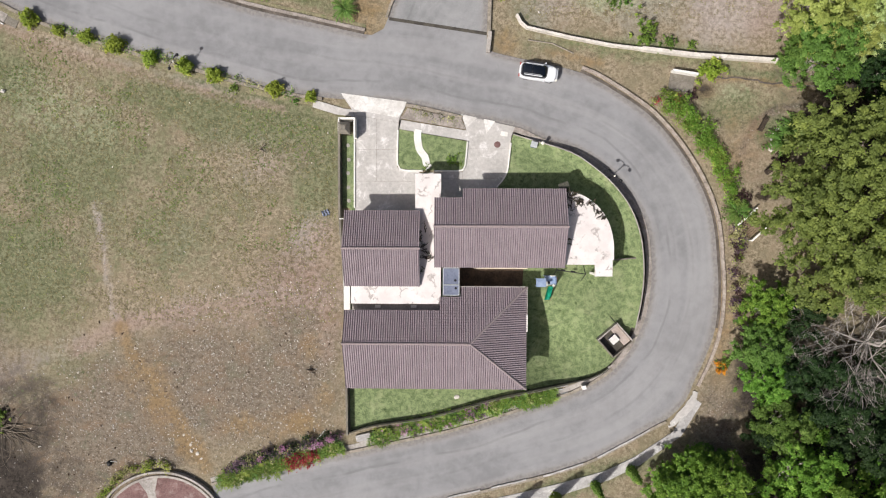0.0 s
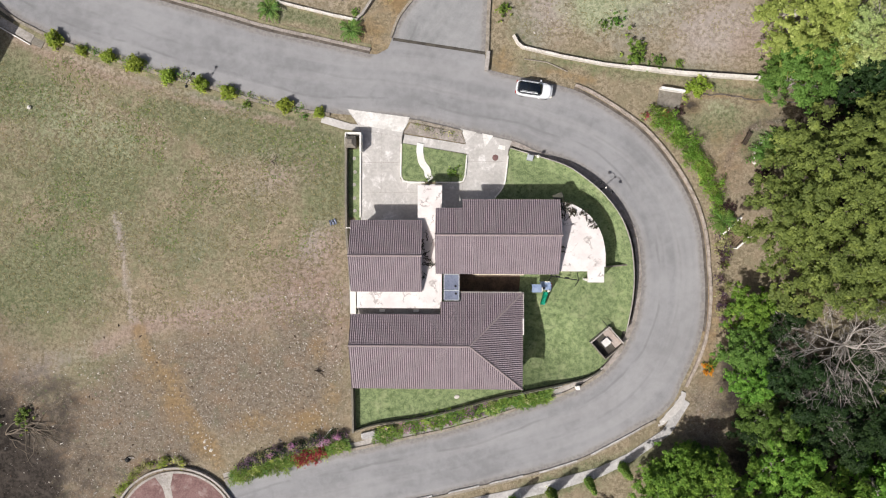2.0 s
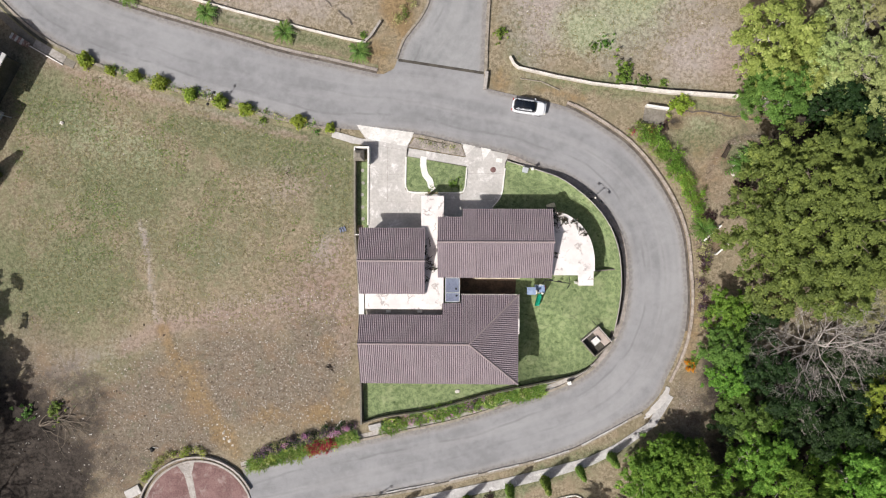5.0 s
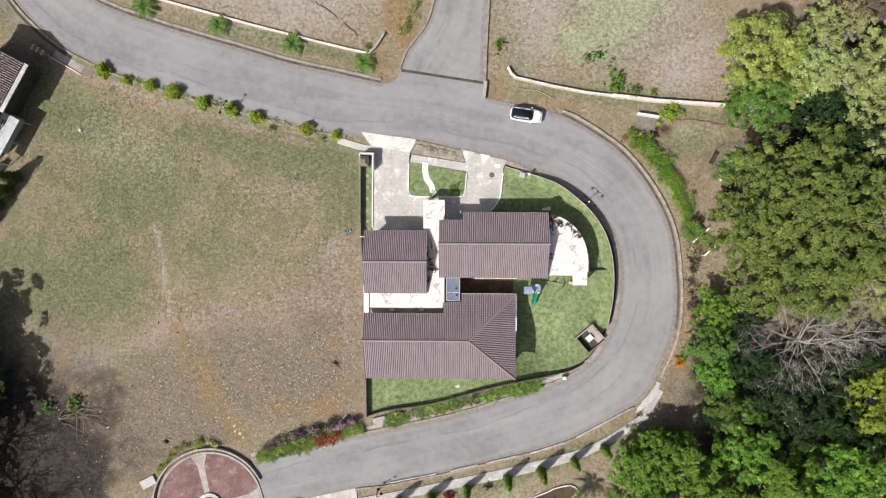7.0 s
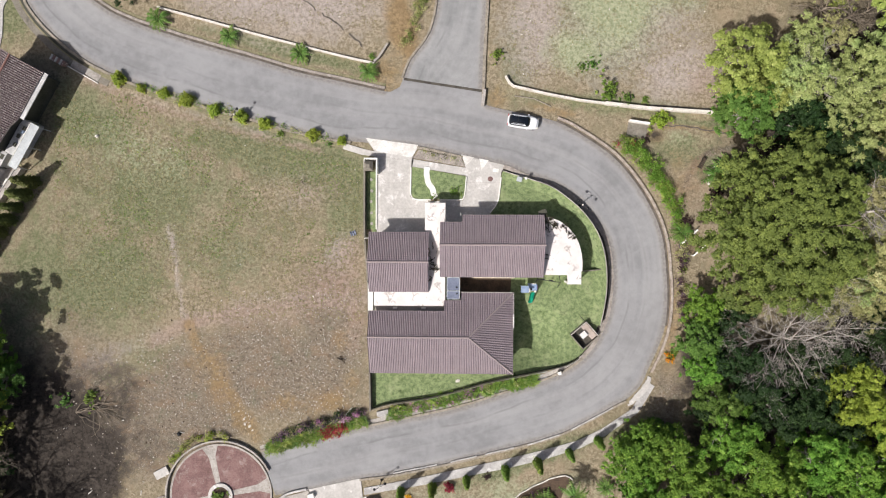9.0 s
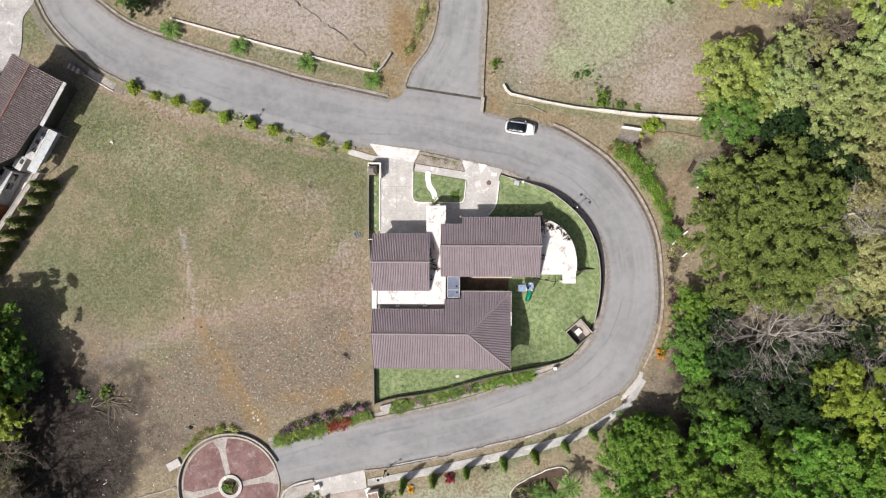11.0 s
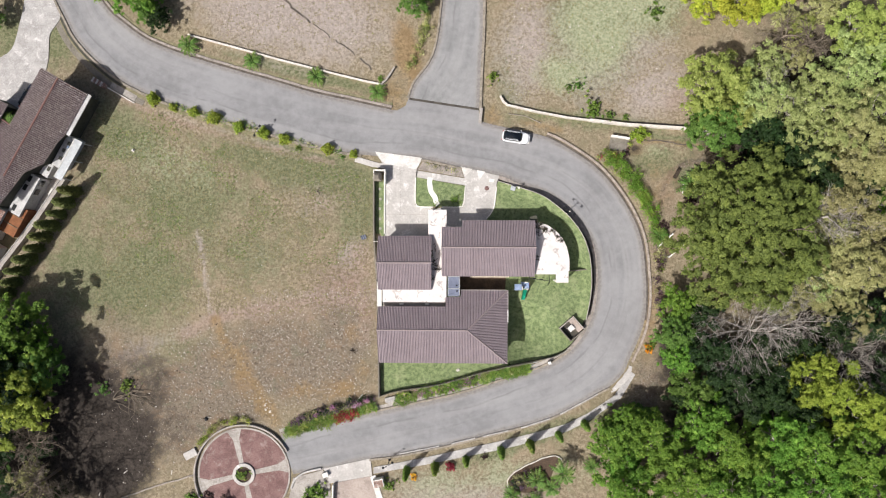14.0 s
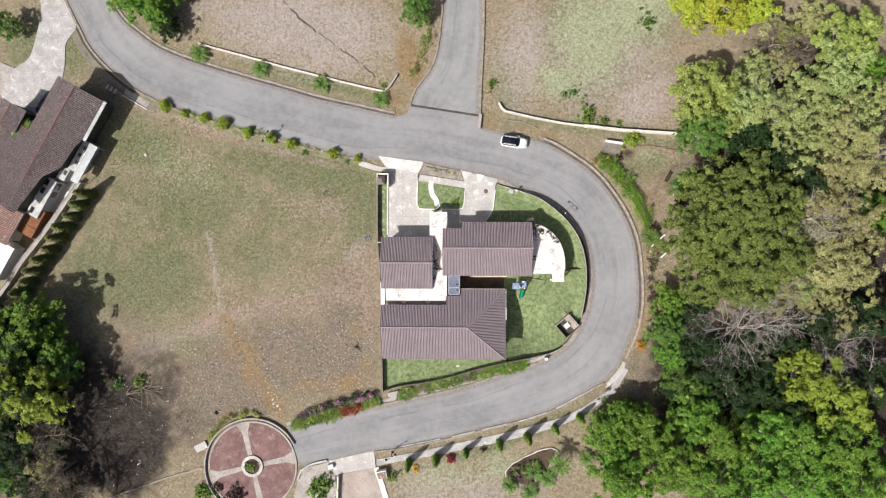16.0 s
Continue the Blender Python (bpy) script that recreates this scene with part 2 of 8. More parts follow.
M_GROUND = ground_material()
M_ROAD = asphalt_material("asphalt", "807f80", "949394", "636263")
M_ROAD2 = asphalt_material("asphalt_side", "828282", "989797", "6b6a6a")
M_CONC = surface("concrete", "aaa5a0", "c2bdb8", 0.4, 3, "e6e2df", 0.8, bump=0.03)
M_CONC_PALE = surface("concrete_pale", "c6c1bb", "e2dfda", 0.5, 3, "a39d96", 0.45, bump=0.1)
M_CONC_OLD = surface("concrete_weathered", "928b84", "b2aba4", 0.5, 4, "6f6962", 0.5)
M_KERB = surface("kerb_concrete", "7d7569", "a1978a", 1.2, 5, "5c5448", 0.7)
M_KERBPALE = surface("bleached_kerb", "8c8076", "b3a79c", 1.4, 6, "685f56", 0.7)
# very dark concrete; in the garden drain the tone carries painted shade
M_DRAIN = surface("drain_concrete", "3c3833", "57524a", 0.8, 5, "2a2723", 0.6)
def stained_slab():
    """White roof paint with dirt pools and dark wandering crack lines."""
    k = Nodes("white_flat_roof")
    col = k.mix(k.ramp(k.noise(0.6, 5, 0.6), 0.35, 0.65), rgb("d6cdc9"), rgb("e4dcd8"))
    col = k.mix(k.ramp(k.noise(1.4, 7, 0.7, warp=0.8), 0.56, 0.68, 0, 0.35), col, rgb("bcb2ab"))
    v = k.t.nodes.new("ShaderNodeTexVoronoi")
    v.feature = "DISTANCE_TO_EDGE"
    v.inputs["Scale"].default_value = 0.55
    nz = k.t.nodes.new("ShaderNodeTexNoise")
    nz.inputs["Scale"].default_value = 1.6
    nz.inputs["Detail"].default_value = 5
    w = k.t.nodes.new("ShaderNodeVectorMath")
    w.operation = "ADD"
    k.link(k.pos, nz.inputs["Vector"])
    k.link(k.pos, w.inputs[0])
    k.link(nz.outputs["Color"], w.inputs[1])
    k.link(w.outputs[0], v.inputs["Vector"])
    line = k.mul(k.ramp(v.outputs["Distance"], 0.01, 0.05, 1, 0), k.ramp(k.noise(0.8, 3, 0.6), 0.47, 0.6))
    col = k.mix(k.mul(line, 0.6), col, rgb("7f746c"))
    return k.done(col, 0.6, 0, 0.3)


M_SLAB = stained_slab()
M_WHITE = surface("white_render", "d9d5cd", "e9e6e0", 0.6, 7, "b8b2a6", 0.3, bump=0.05)
M_CREAM = surface("cream_render", "cdbfa6", "dccfb8", 0.6, 7, "a4947c", 0.3, bump=0.05)
M_WALL_TOP = surface("wall_paint", "c4bcb2", "e0d9d0", 0.8, 5, "8d8272", 0.6)
M_GREYPAINT = surface("grey_white_paint", "aaa8a6", "cac8c6", 0.8, 5, "858079", 0.5)
M_GREYWALL = surface("grey_wall", "6b655c", "8a8378", 0.5, 6, "48433b", 0.6)
M_TILE = roof_material("roof_tile_mauve", "74686c", "8f8387", "9c9194", 0.3, 3.0)
M_TILE_RED = roof_material("roof_tile_red", "4c4042", "786a69", "d2cac6", 0.75, 5.0)
M_TILE_PINK = roof_material("roof_tile_salmon", "86685f", "a3857a", "d0c0b4", 0.8, 3.0)
M_RIDGE = surface("ridge_tile", "887a7a", "a69a99", 1.0, 7, "6c6262", 0.5)
M_RIDGE_RED = surface("ridge_red", "7c5a53", "96726a", 1.0, 7)
M_REDPAVE = surface("red_paving", "664b48", "876a66", 0.45, 5, "a0918b", 0.6)
M_PINKPAVE = surface("pink_paving", "9d8f86", "b4a69d", 0.4, 4, "82766e", 0.5)
M_GLASS = surface("dark_glass", "10141a", "1a2028", 1, 3, rough=0.06, spec=0.7, bump=0)
M_SKYLIGHT = surface("blue_grey_panel", "646a7c", "7c8294", 0.8, 5, "50566a", 0.4, rough=0.35, bump=0)
M_METAL = surface("dark_metal", "2a2a2c", "3c3c3e", 2, 9, rough=0.45, metal=0.6, bump=0)
M_ALU = surface("pale_metal", "b9bcbe", "cfd2d3", 2, 9, rough=0.4, metal=0.3, bump=0)
M_CARPAINT = surface("white_paint", "dcdde0", "e8e9ea", 2, 9, rough=0.2, spec=0.5, bump=0)
M_NAVY = surface("navy_paint", "1c2434", "283246", 2, 9, rough=0.2, spec=0.5, bump=0)
M_BLACK = surface("black_plastic", "0e0e10", "1a1a1c", 2, 9, rough=0.5, bump=0)
M_TYRE = surface("tyre_rubber", "141414", "202020", 2, 20, rough=0.9)
M_LAMPGLASS = surface("lamp_glass", "d6d2c4", "e8e4d8", 2, 9, rough=0.3, bump=0)
M_RED = surface("red_plastic", "8c2018", "a83024", 2, 9, rough=0.4, bump=0)
M_TEAL = surface("teal_plastic", "148f72", "22a888", 2, 9, rough=0.35, bump=0)
M_BLUE = surface("blue_plastic", "7486a6", "9aa8bf", 2, 9, rough=0.4, bump=0)
M_WOOD = surface("weathered_wood", "6a5a48", "8c7a64", 1.5, 8, streak=(1, 12, 1))
M_ORANGEWOOD = surface("varnished_wood", "74492f", "92603f", 1.5, 8, streak=(1, 10, 1))
M_SOIL = surface("soil", "40342a", "5e4c3e", 0.8, 5, "2f251c", 0.5, bump=0.5)
M_BARK = surface("bark", "6a5f52", "8c8072", 1.5, 9, "4a4038", 0.5, bump=0.5)
M_GREYBARK = surface("grey_bark", "968e85", "beb6ad", 1.5, 9, "857d74", 0.4, bump=0.4)
M_PALEBARK = surface("pale_grey_bark", "9c948c", "c2bab2", 1.5, 9, "887f77", 0.4, bump=0.4)
M_DARKBARK = surface("dark_bark", "3a322b", "54483e", 1.5, 9, bump=0.4)
M_VERGE = surface("verge_grass", "6b6650", "948b6e", 0.9, 5, "5d6b3e", 0.7, bump=0.5)
# dark green-grey: moss in places, painted shade on the western house walls
M_DARKWALL = surface("shade_moss_wall", "3e3d35", "55544a", 0.8, 6, "2c2c26", 0.5)
M_STONE = surface("stone", "b4aca2", "e2ddd6", 2.0, 9, "857c70", 0.5)
M_GRAVEL = surface("gravel_stone", "a89e93", "dcd6cd", 2.0, 9, "857b70", 0.5)
M_LAWN = lawn_material()
M_GRIT = surface("gutter_grit", "453f39", "6c635b", 0.9, 6, "857b72", 0.5, bump=0.4)
M_RUBBLE = surface("rubble", "817871", "aaa098", 1.1, 6, "5f6448", 0.6, bump=0.5)
M_FOOTPATH = surface("footpath_concrete", "999592", "b8b4b1", 0.6, 4, "d8d5d2", 0.8, bump=0.1)
F_OLIVE = foliage("leaves_olive", "586330", "7a8441", "8a9349")
F_BRIGHT = foliage("leaves_bright", "4c7025", "7ba03c", "94b44e")
F_MID = foliage("leaves_mid", "486428", "6d8e40", "82a050")
F_YELLOW = foliage("leaves_yellow_green", "728a30", "9cae44", "b2c256")
F_STRAW = foliage("leaves_straw_green", "78863e", "a6b05e", "bcc274")
F_GOLD = foliage("leaves_gold", "869230", "b2ba40", "c6ca4e")
F_PALE = foliage("leaves_pale", "7e8c50", "b4c07c", "cad394")
F_DUSTY = foliage("leaves_dusty", "868452", "b2b07a", "c8c592")
F_SHRUB = foliage("leaves_shrub", "536f2b", "839843", "a5b455")
F_CYPRESS = foliage("leaves_cypress", "5a6236", "7c8348", "8f9458")
F_LIME = foliage("leaves_lime", "6c8228", "9eaa42", "babd5a")
# deep green; in the forest gaps its darkness stands in for shade
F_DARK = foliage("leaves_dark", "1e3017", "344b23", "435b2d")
F_PURPLE = foliage("leaves_purple", "52434c", "705a67", "8a7080")
F_REDLEAF = foliage("leaves_red", "78262a", "9c363b", "b24a4c")
F_ORANGE = foliage("flowers_orange", "cc8c20", "e6ac2c", "eebe44")
F_PINK = foliage("flowers_pink", "98648a", "b886a6", "cca4be")
F_GRASS = foliage("grass_dry", "74704c", "a0966e", "8a8f58")
F_GRASSG = foliage("grass_green", "4f6a34", "7a9048", "90a058")
F_STRAPLEAF = foliage("strap_leaves", "5f7e30", "8ba648", "a4ba5e")
F_MAROON = foliage("leaves_maroon", "3a2a2a", "54403c", "66504a")
F_PALM = foliage("palm_fronds", "486628", "76964a", "92ac5c")

# ---- builders ----


def chain(ob):
    """The world pose of a thing or part, from its own numbers."""
    m = Matrix(ob.matrix_basis)
    while ob.parent:
        ob = ob.parent
        m = Matrix(ob.matrix_basis) @ m
    return m


def to_mesh(name, bm, material):
    me = bpy.data.meshes.new(name)
    bm.normal_update()
    bm.to_mesh(me)
    bm.free()
    me.materials.append(material)
    return me


def part(name, bm, material, parent, label="", world=False, smooth=False):
    """Links a bmesh as one mesh object under a thing or a part. world: its points are world places."""
    me = to_mesh(name, bm, material) if isinstance(bm, bmesh.types.BMesh) else bm
    if world:
        me.transform(chain(parent).inverted())
    if smooth:
        me.polygons.foreach_set("use_smooth", [True] * len(me.polygons))
    ob = new(name, me)
    ob.parent = parent
    return tagged(ob, label)


def solo(name, bm, material, label, category, kind="", group="", smooth=False, at=None):
    """A thing or a piece of the setting that is one mesh."""
    me = to_mesh(name, bm, material) if isinstance(bm, bmesh.types.BMesh) else bm
    if smooth:
        me.polygons.foreach_set("use_smooth", [True] * len(me.polygons))
    ob = new(name, me)
    if at is not None:
        ob.matrix_basis = at
    return tagged(ob, label, category, group, kind)


def thing(name, m, label, category, group="", kind=""):
    ob = new(name)
    ob.empty_display_size = 0.3
    ob.matrix_basis = m
    return tagged(ob, label, category, group, kind)


def raw_mesh(name, verts, faces, material):
    me = bpy.data.meshes.new(name)
    me.from_pydata([tuple(v) for v in verts], [], faces)
    me.materials.append(material)
    me.update()
    return me


def quads_mesh(name, co, material, n=4):
    """A mesh of loose polygons with n corners each, from an array of corners."""
    co = np.asarray(co, dtype=np.float32).reshape(-1, 3)
    me = bpy.data.meshes.new(name)
    k = len(co) // n
    me.vertices.add(len(co))
    me.loops.add(len(co))
    me.polygons.add(k)
    me.vertices.foreach_set("co", co.ravel())
    me.loops.foreach_set("vertex_index", np.arange(len(co), dtype=np.int32))
    me.polygons.foreach_set("loop_start", np.arange(0, len(co), n, dtype=np.int32))
    me.materials.append(material)
    me.update(calc_edges=True)
    return me


def curve_through(pts, step=1.0, closed=False):
    """A smooth line (Catmull-Rom) through a few plan points, as a list of points."""
    p = [Vector(q) for q in pts]
    n = len(p)
    out = []
    for i in range(n if closed else n - 1):
        if closed:
            a, b, c, d = p[(i - 1) % n], p[i], p[(i + 1) % n], p[(i + 2) % n]
        else:
            b, c = p[i], p[i + 1]
            a = p[i - 1] if i else b * 2 - c
            d = p[i + 2] if i + 2 < n else c * 2 - b
        k = max(1, int((c - b).length / step))
        for j in range(k):
            t = j / k
            out.append(0.5 * ((2 * b) + (c - a) * t + (2 * a - 5 * b + 4 * c - d) * t * t + (3 * b - a - 3 * c + d) * t ** 3))
    if not closed:
        out.append(p[-1])
    return out


def slab_bm(pts, z0, z1, bevel=0.0):
    """An upright prism over a plan outline."""
    bm = bmesh.new()
    vs = [bm.verts.new((q[0], q[1], z0)) for q in pts]
    f = bm.faces.new(vs)
    if f.normal.z == 0:
        f.normal_update()
    r = bmesh.ops.extrude_face_region(bm, geom=[f])
    for v in r["geom"]:
        if isinstance(v, bmesh.types.BMVert):
            v.co.z = z1
    bmesh.ops.triangulate(bm, faces=[g for g in bm.faces if len(g.verts) > 4])
    bmesh.ops.recalc_face_normals(bm, faces=bm.faces)
    if bevel:
        es = [e for e in bm.edges if e.is_manifold and e.calc_face_angle(0) > 0.8]
        bmesh.ops.bevel(bm, geom=es, offset=bevel, segments=1, affect="EDGES")
    return bm


def box_bm(sx, sy, sz, at=(0, 0, 0), bevel=0.0, rz=0.0):
    """A box that stands on at, turned by rz degrees."""
    bm = bmesh.new()
    bmesh.ops.create_cube(bm, size=1, matrix=Matrix.Translation(at) @ pose(0, 0, 0, 0, 0, rz) @ Matrix.Translation((0, 0, sz / 2)) @ Matrix.Diagonal((sx, sy, sz, 1)))
    if bevel:
        bmesh.ops.bevel(bm, geom=bm.edges[:], offset=bevel, segments=2, affect="EDGES")
    return bm


def join(*bms):
    """Several bmeshes made one."""
    out = bmesh.new()
    for b in bms:
        me = bpy.data.meshes.new("tmp")
        b.to_mesh(me)
        b.free()
        out.from_mesh(me)
        bpy.data.meshes.remove(me)
    return out


def tube_bm(pts, radii, sides=8, bm=None):
    """A tapered tube along points."""
    bm = bm or bmesh.new()
    rings = []
    pts = [Vector(p) for p in pts]
    for i, p in enumerate(pts):
        d = (pts[min(i + 1, len(pts) - 1)] - pts[max(i - 1, 0)]).normalized()
        u = d.orthogonal().normalized()
        w = d.cross(u)
        r = radii[i] if isinstance(radii, (list, tuple)) else radii
        rings.append([bm.verts.new(p + (u * math.cos(2 * math.pi * k / sides) + w * math.sin(2 * math.pi * k / sides)) * r) for k in range(sides)])
    for a, b in zip(rings, rings[1:]):
        for k in range(sides):
            bm.faces.new((a[k], a[(k + 1) % sides], b[(k + 1) % sides], b[k]))
    bm.faces.new(rings[0][::-1])
    bm.faces.new(rings[-1])
    return bm


def cyl_bm(r, h, at=(0, 0, 0), sides=20, r2=None):
    bm = bmesh.new()
    bmesh.ops.create_cone(bm, cap_ends=True, segments=sides, radius1=r, radius2=r if r2 is None else r2, depth=h, matrix=Matrix.Translation(Vector(at) + Vector((0, 0, h / 2))))
    return bm


def lathe_bm(profile, sides=24, at=(0, 0, 0)):
    """A turned shape from (radius, height) pairs."""
    bm = bmesh.new()
    rings = [[bm.verts.new((at[0] + r * math.cos(2 * math.pi * k / sides), at[1] + r * math.sin(2 * math.pi * k / sides), at[2] + z)) for k in range(sides)] for r, z in profile]
    for a, b in zip(rings, rings[1:]):
        for k in range(sides):
            bm.faces.new((a[k], a[(k + 1) % sides], b[(k + 1) % sides], b[k]))
    return bm


def offset_line(pts, d):
    """A plan line moved sideways by d (to its left)."""
    out = []
    for i, p in enumerate(pts):
        t = (pts[min(i + 1, len(pts) - 1)] - pts[max(i - 1, 0)]).normalized()
        out.append(p + Vector((-t.y, t.x)) * d)
    return out


def strip_bm(a, b, z0, z1):
    """A solid strip between two plan lines of the same count."""
    bm = bmesh.new()
    rows = [[bm.verts.new((q.x, q.y, z)) for q in line] for line, z in ((a, z0), (a, z1), (b, z1), (b, z0))]
    for i in range(len(a) - 1):
        for r in range(4):
            s = rows[(r + 1) % 4]
            bm.faces.new((rows[r][i], rows[r][i + 1], s[i + 1], s[i]))
    bm.faces.new([r[0] for r in rows])
    bm.faces.new([r[-1] for r in rows][::-1])
    bmesh.ops.recalc_face_normals(bm, faces=bm.faces)
    return bm


def wall_bm(line, width, z0, z1, wobble=0.0):
    line = [Vector(q) for q in line]
    if wobble:
        line = [q + Vector((noise.noise((q.x, q.y, 3)), noise.noise((q.x, q.y, 7)))) * wobble for q in line]
    return strip_bm(offset_line(line, width / 2), offset_line(line, -width / 2), z0, z1)

# ---- ground, roads and pavements ----
WEST_EDGE = [(-64.5, 48.0), (-63.1, 43.7), (-61.1, 39.6), (-59.2, 36.0), (-56.4, 32.8), (-52.3, 29.4), (-47.5, 26.8), (-43.4, 25.2), (-33.8, 22.1), (-27.3, 20.4), (-21.3, 18.7), (-13.5, 17.3), (-4.1, 16.6), (2.3, 15.2), (8.1, 14.0),
             (11.2, 12.7), (15.0, 11.5), (17.5, 9.9), (19.4, 8.3), (21.3, 5.8), (22.6, 3.6), (23.3, 0.5), (23.4, -3.3), (22.8, -7.1), (21.5, -10.3), (19.3, -13.2), (16.4, -15.2), (13.3, -16.5), (7.6, -18.4), (1.2, -20.4), (-9.1, -22.7), (-18.1, -24.7), (-23.3, -26.1), (-26.2, -26.9)]
OUTER_A = [(-57.6, 48.0), (-55.8, 43.6), (-53.9, 40.4), (-51.1, 38.0), (-47.9, 35.7), (-43.8, 33.9), (-37.8, 31.9), (-31.7, 30.1), (-27.1, 28.8), (-21.0, 27.0), (-15.1, 25.7), (-10.2, 24.6), (-7.9, 24.2), (-6.6, 24.9), (-6.1, 26.1)]
OUTER_B = [(4.9, 24.2), (5.0, 22.6), (8.0, 21.7), (11.5, 21.0), (15.3, 20.0), (17.4, 19.0), (19.9, 17.5), (23.0, 15.3), (25.6, 12.5), (27.8, 9.3), (29.4, 6.1), (30.3, 3.0), (30.7, -0.8), (30.9, -4.6), (30.6, -8.4), (29.6, -11.6), (28.2, -14.7), (27.4, -16.6), (25.8, -18.4), (23.8, -19.6), (16.9, -23.4), (11.1, -25.3), (0.7, -28.0), (-7.3, -29.8), (-12.2, -30.5), (-19.1, -32.2), (-24.2, -33.0)]
SIDE_W = [(-6.1, 26.1), (-5.2, 28.5), (-2.8, 31.7), (-1.6, 35.2), (-1.0, 40.0), (-0.8, 43.1), (-0.6, 60.0)]
SIDE_E = [(4.9, 24.2), (5.1, 30.0), (5.4, 36.0), (5.5, 43.2), (5.6, 60.0)]

inner_line = curve_through(WEST_EDGE)
outer_a, outer_b = curve_through(OUTER_A), curve_through(OUTER_B)
side_w, side_e = curve_through(SIDE_W), curve_through(SIDE_E)


def axis(lo, hi, step, far):
    far = np.array(far)
    return np.concatenate([lo - far[::-1], np.arange(lo, hi + step / 2, step), hi + far])


def blob(x, y, cx, cy, rx, ry, turn=0.0):
    """A soft patch: 1 in its middle, 0 outside."""
    c, s = math.cos(radians(turn)), math.sin(radians(turn))
    u, v = ((x - cx) * c + (y - cy) * s) / rx, (-(x - cx) * s + (y - cy) * c) / ry
    return np.clip(1.35 - np.sqrt(u * u + v * v), 0, 1)


def dip(x, y):
    """The lawn falls away at the south-east corner of the rear wing."""
    r = ((x - 10.3) / 7.0) ** 2 + ((y + 10.2) / 5.6) ** 2
    return 2.5 * np.clip(1 - r, 0, 1) ** 1.5


def trail(x, y, pts, width):
    """A soft band along a plan line."""
    best = np.full(x.shape, 1e9)
    for (ax, ay), (bx, by) in zip(pts, pts[1:]):
        t = np.clip(((x - ax) * (bx - ax) + (y - ay) * (by - ay)) / ((bx - ax) ** 2 + (by - ay) ** 2), 0, 1)
        best = np.minimum(best, np.hypot(x - ax - t * (bx - ax), y - ay - t * (by - ay)))
    return np.clip(1.3 - best / width, 0, 1)


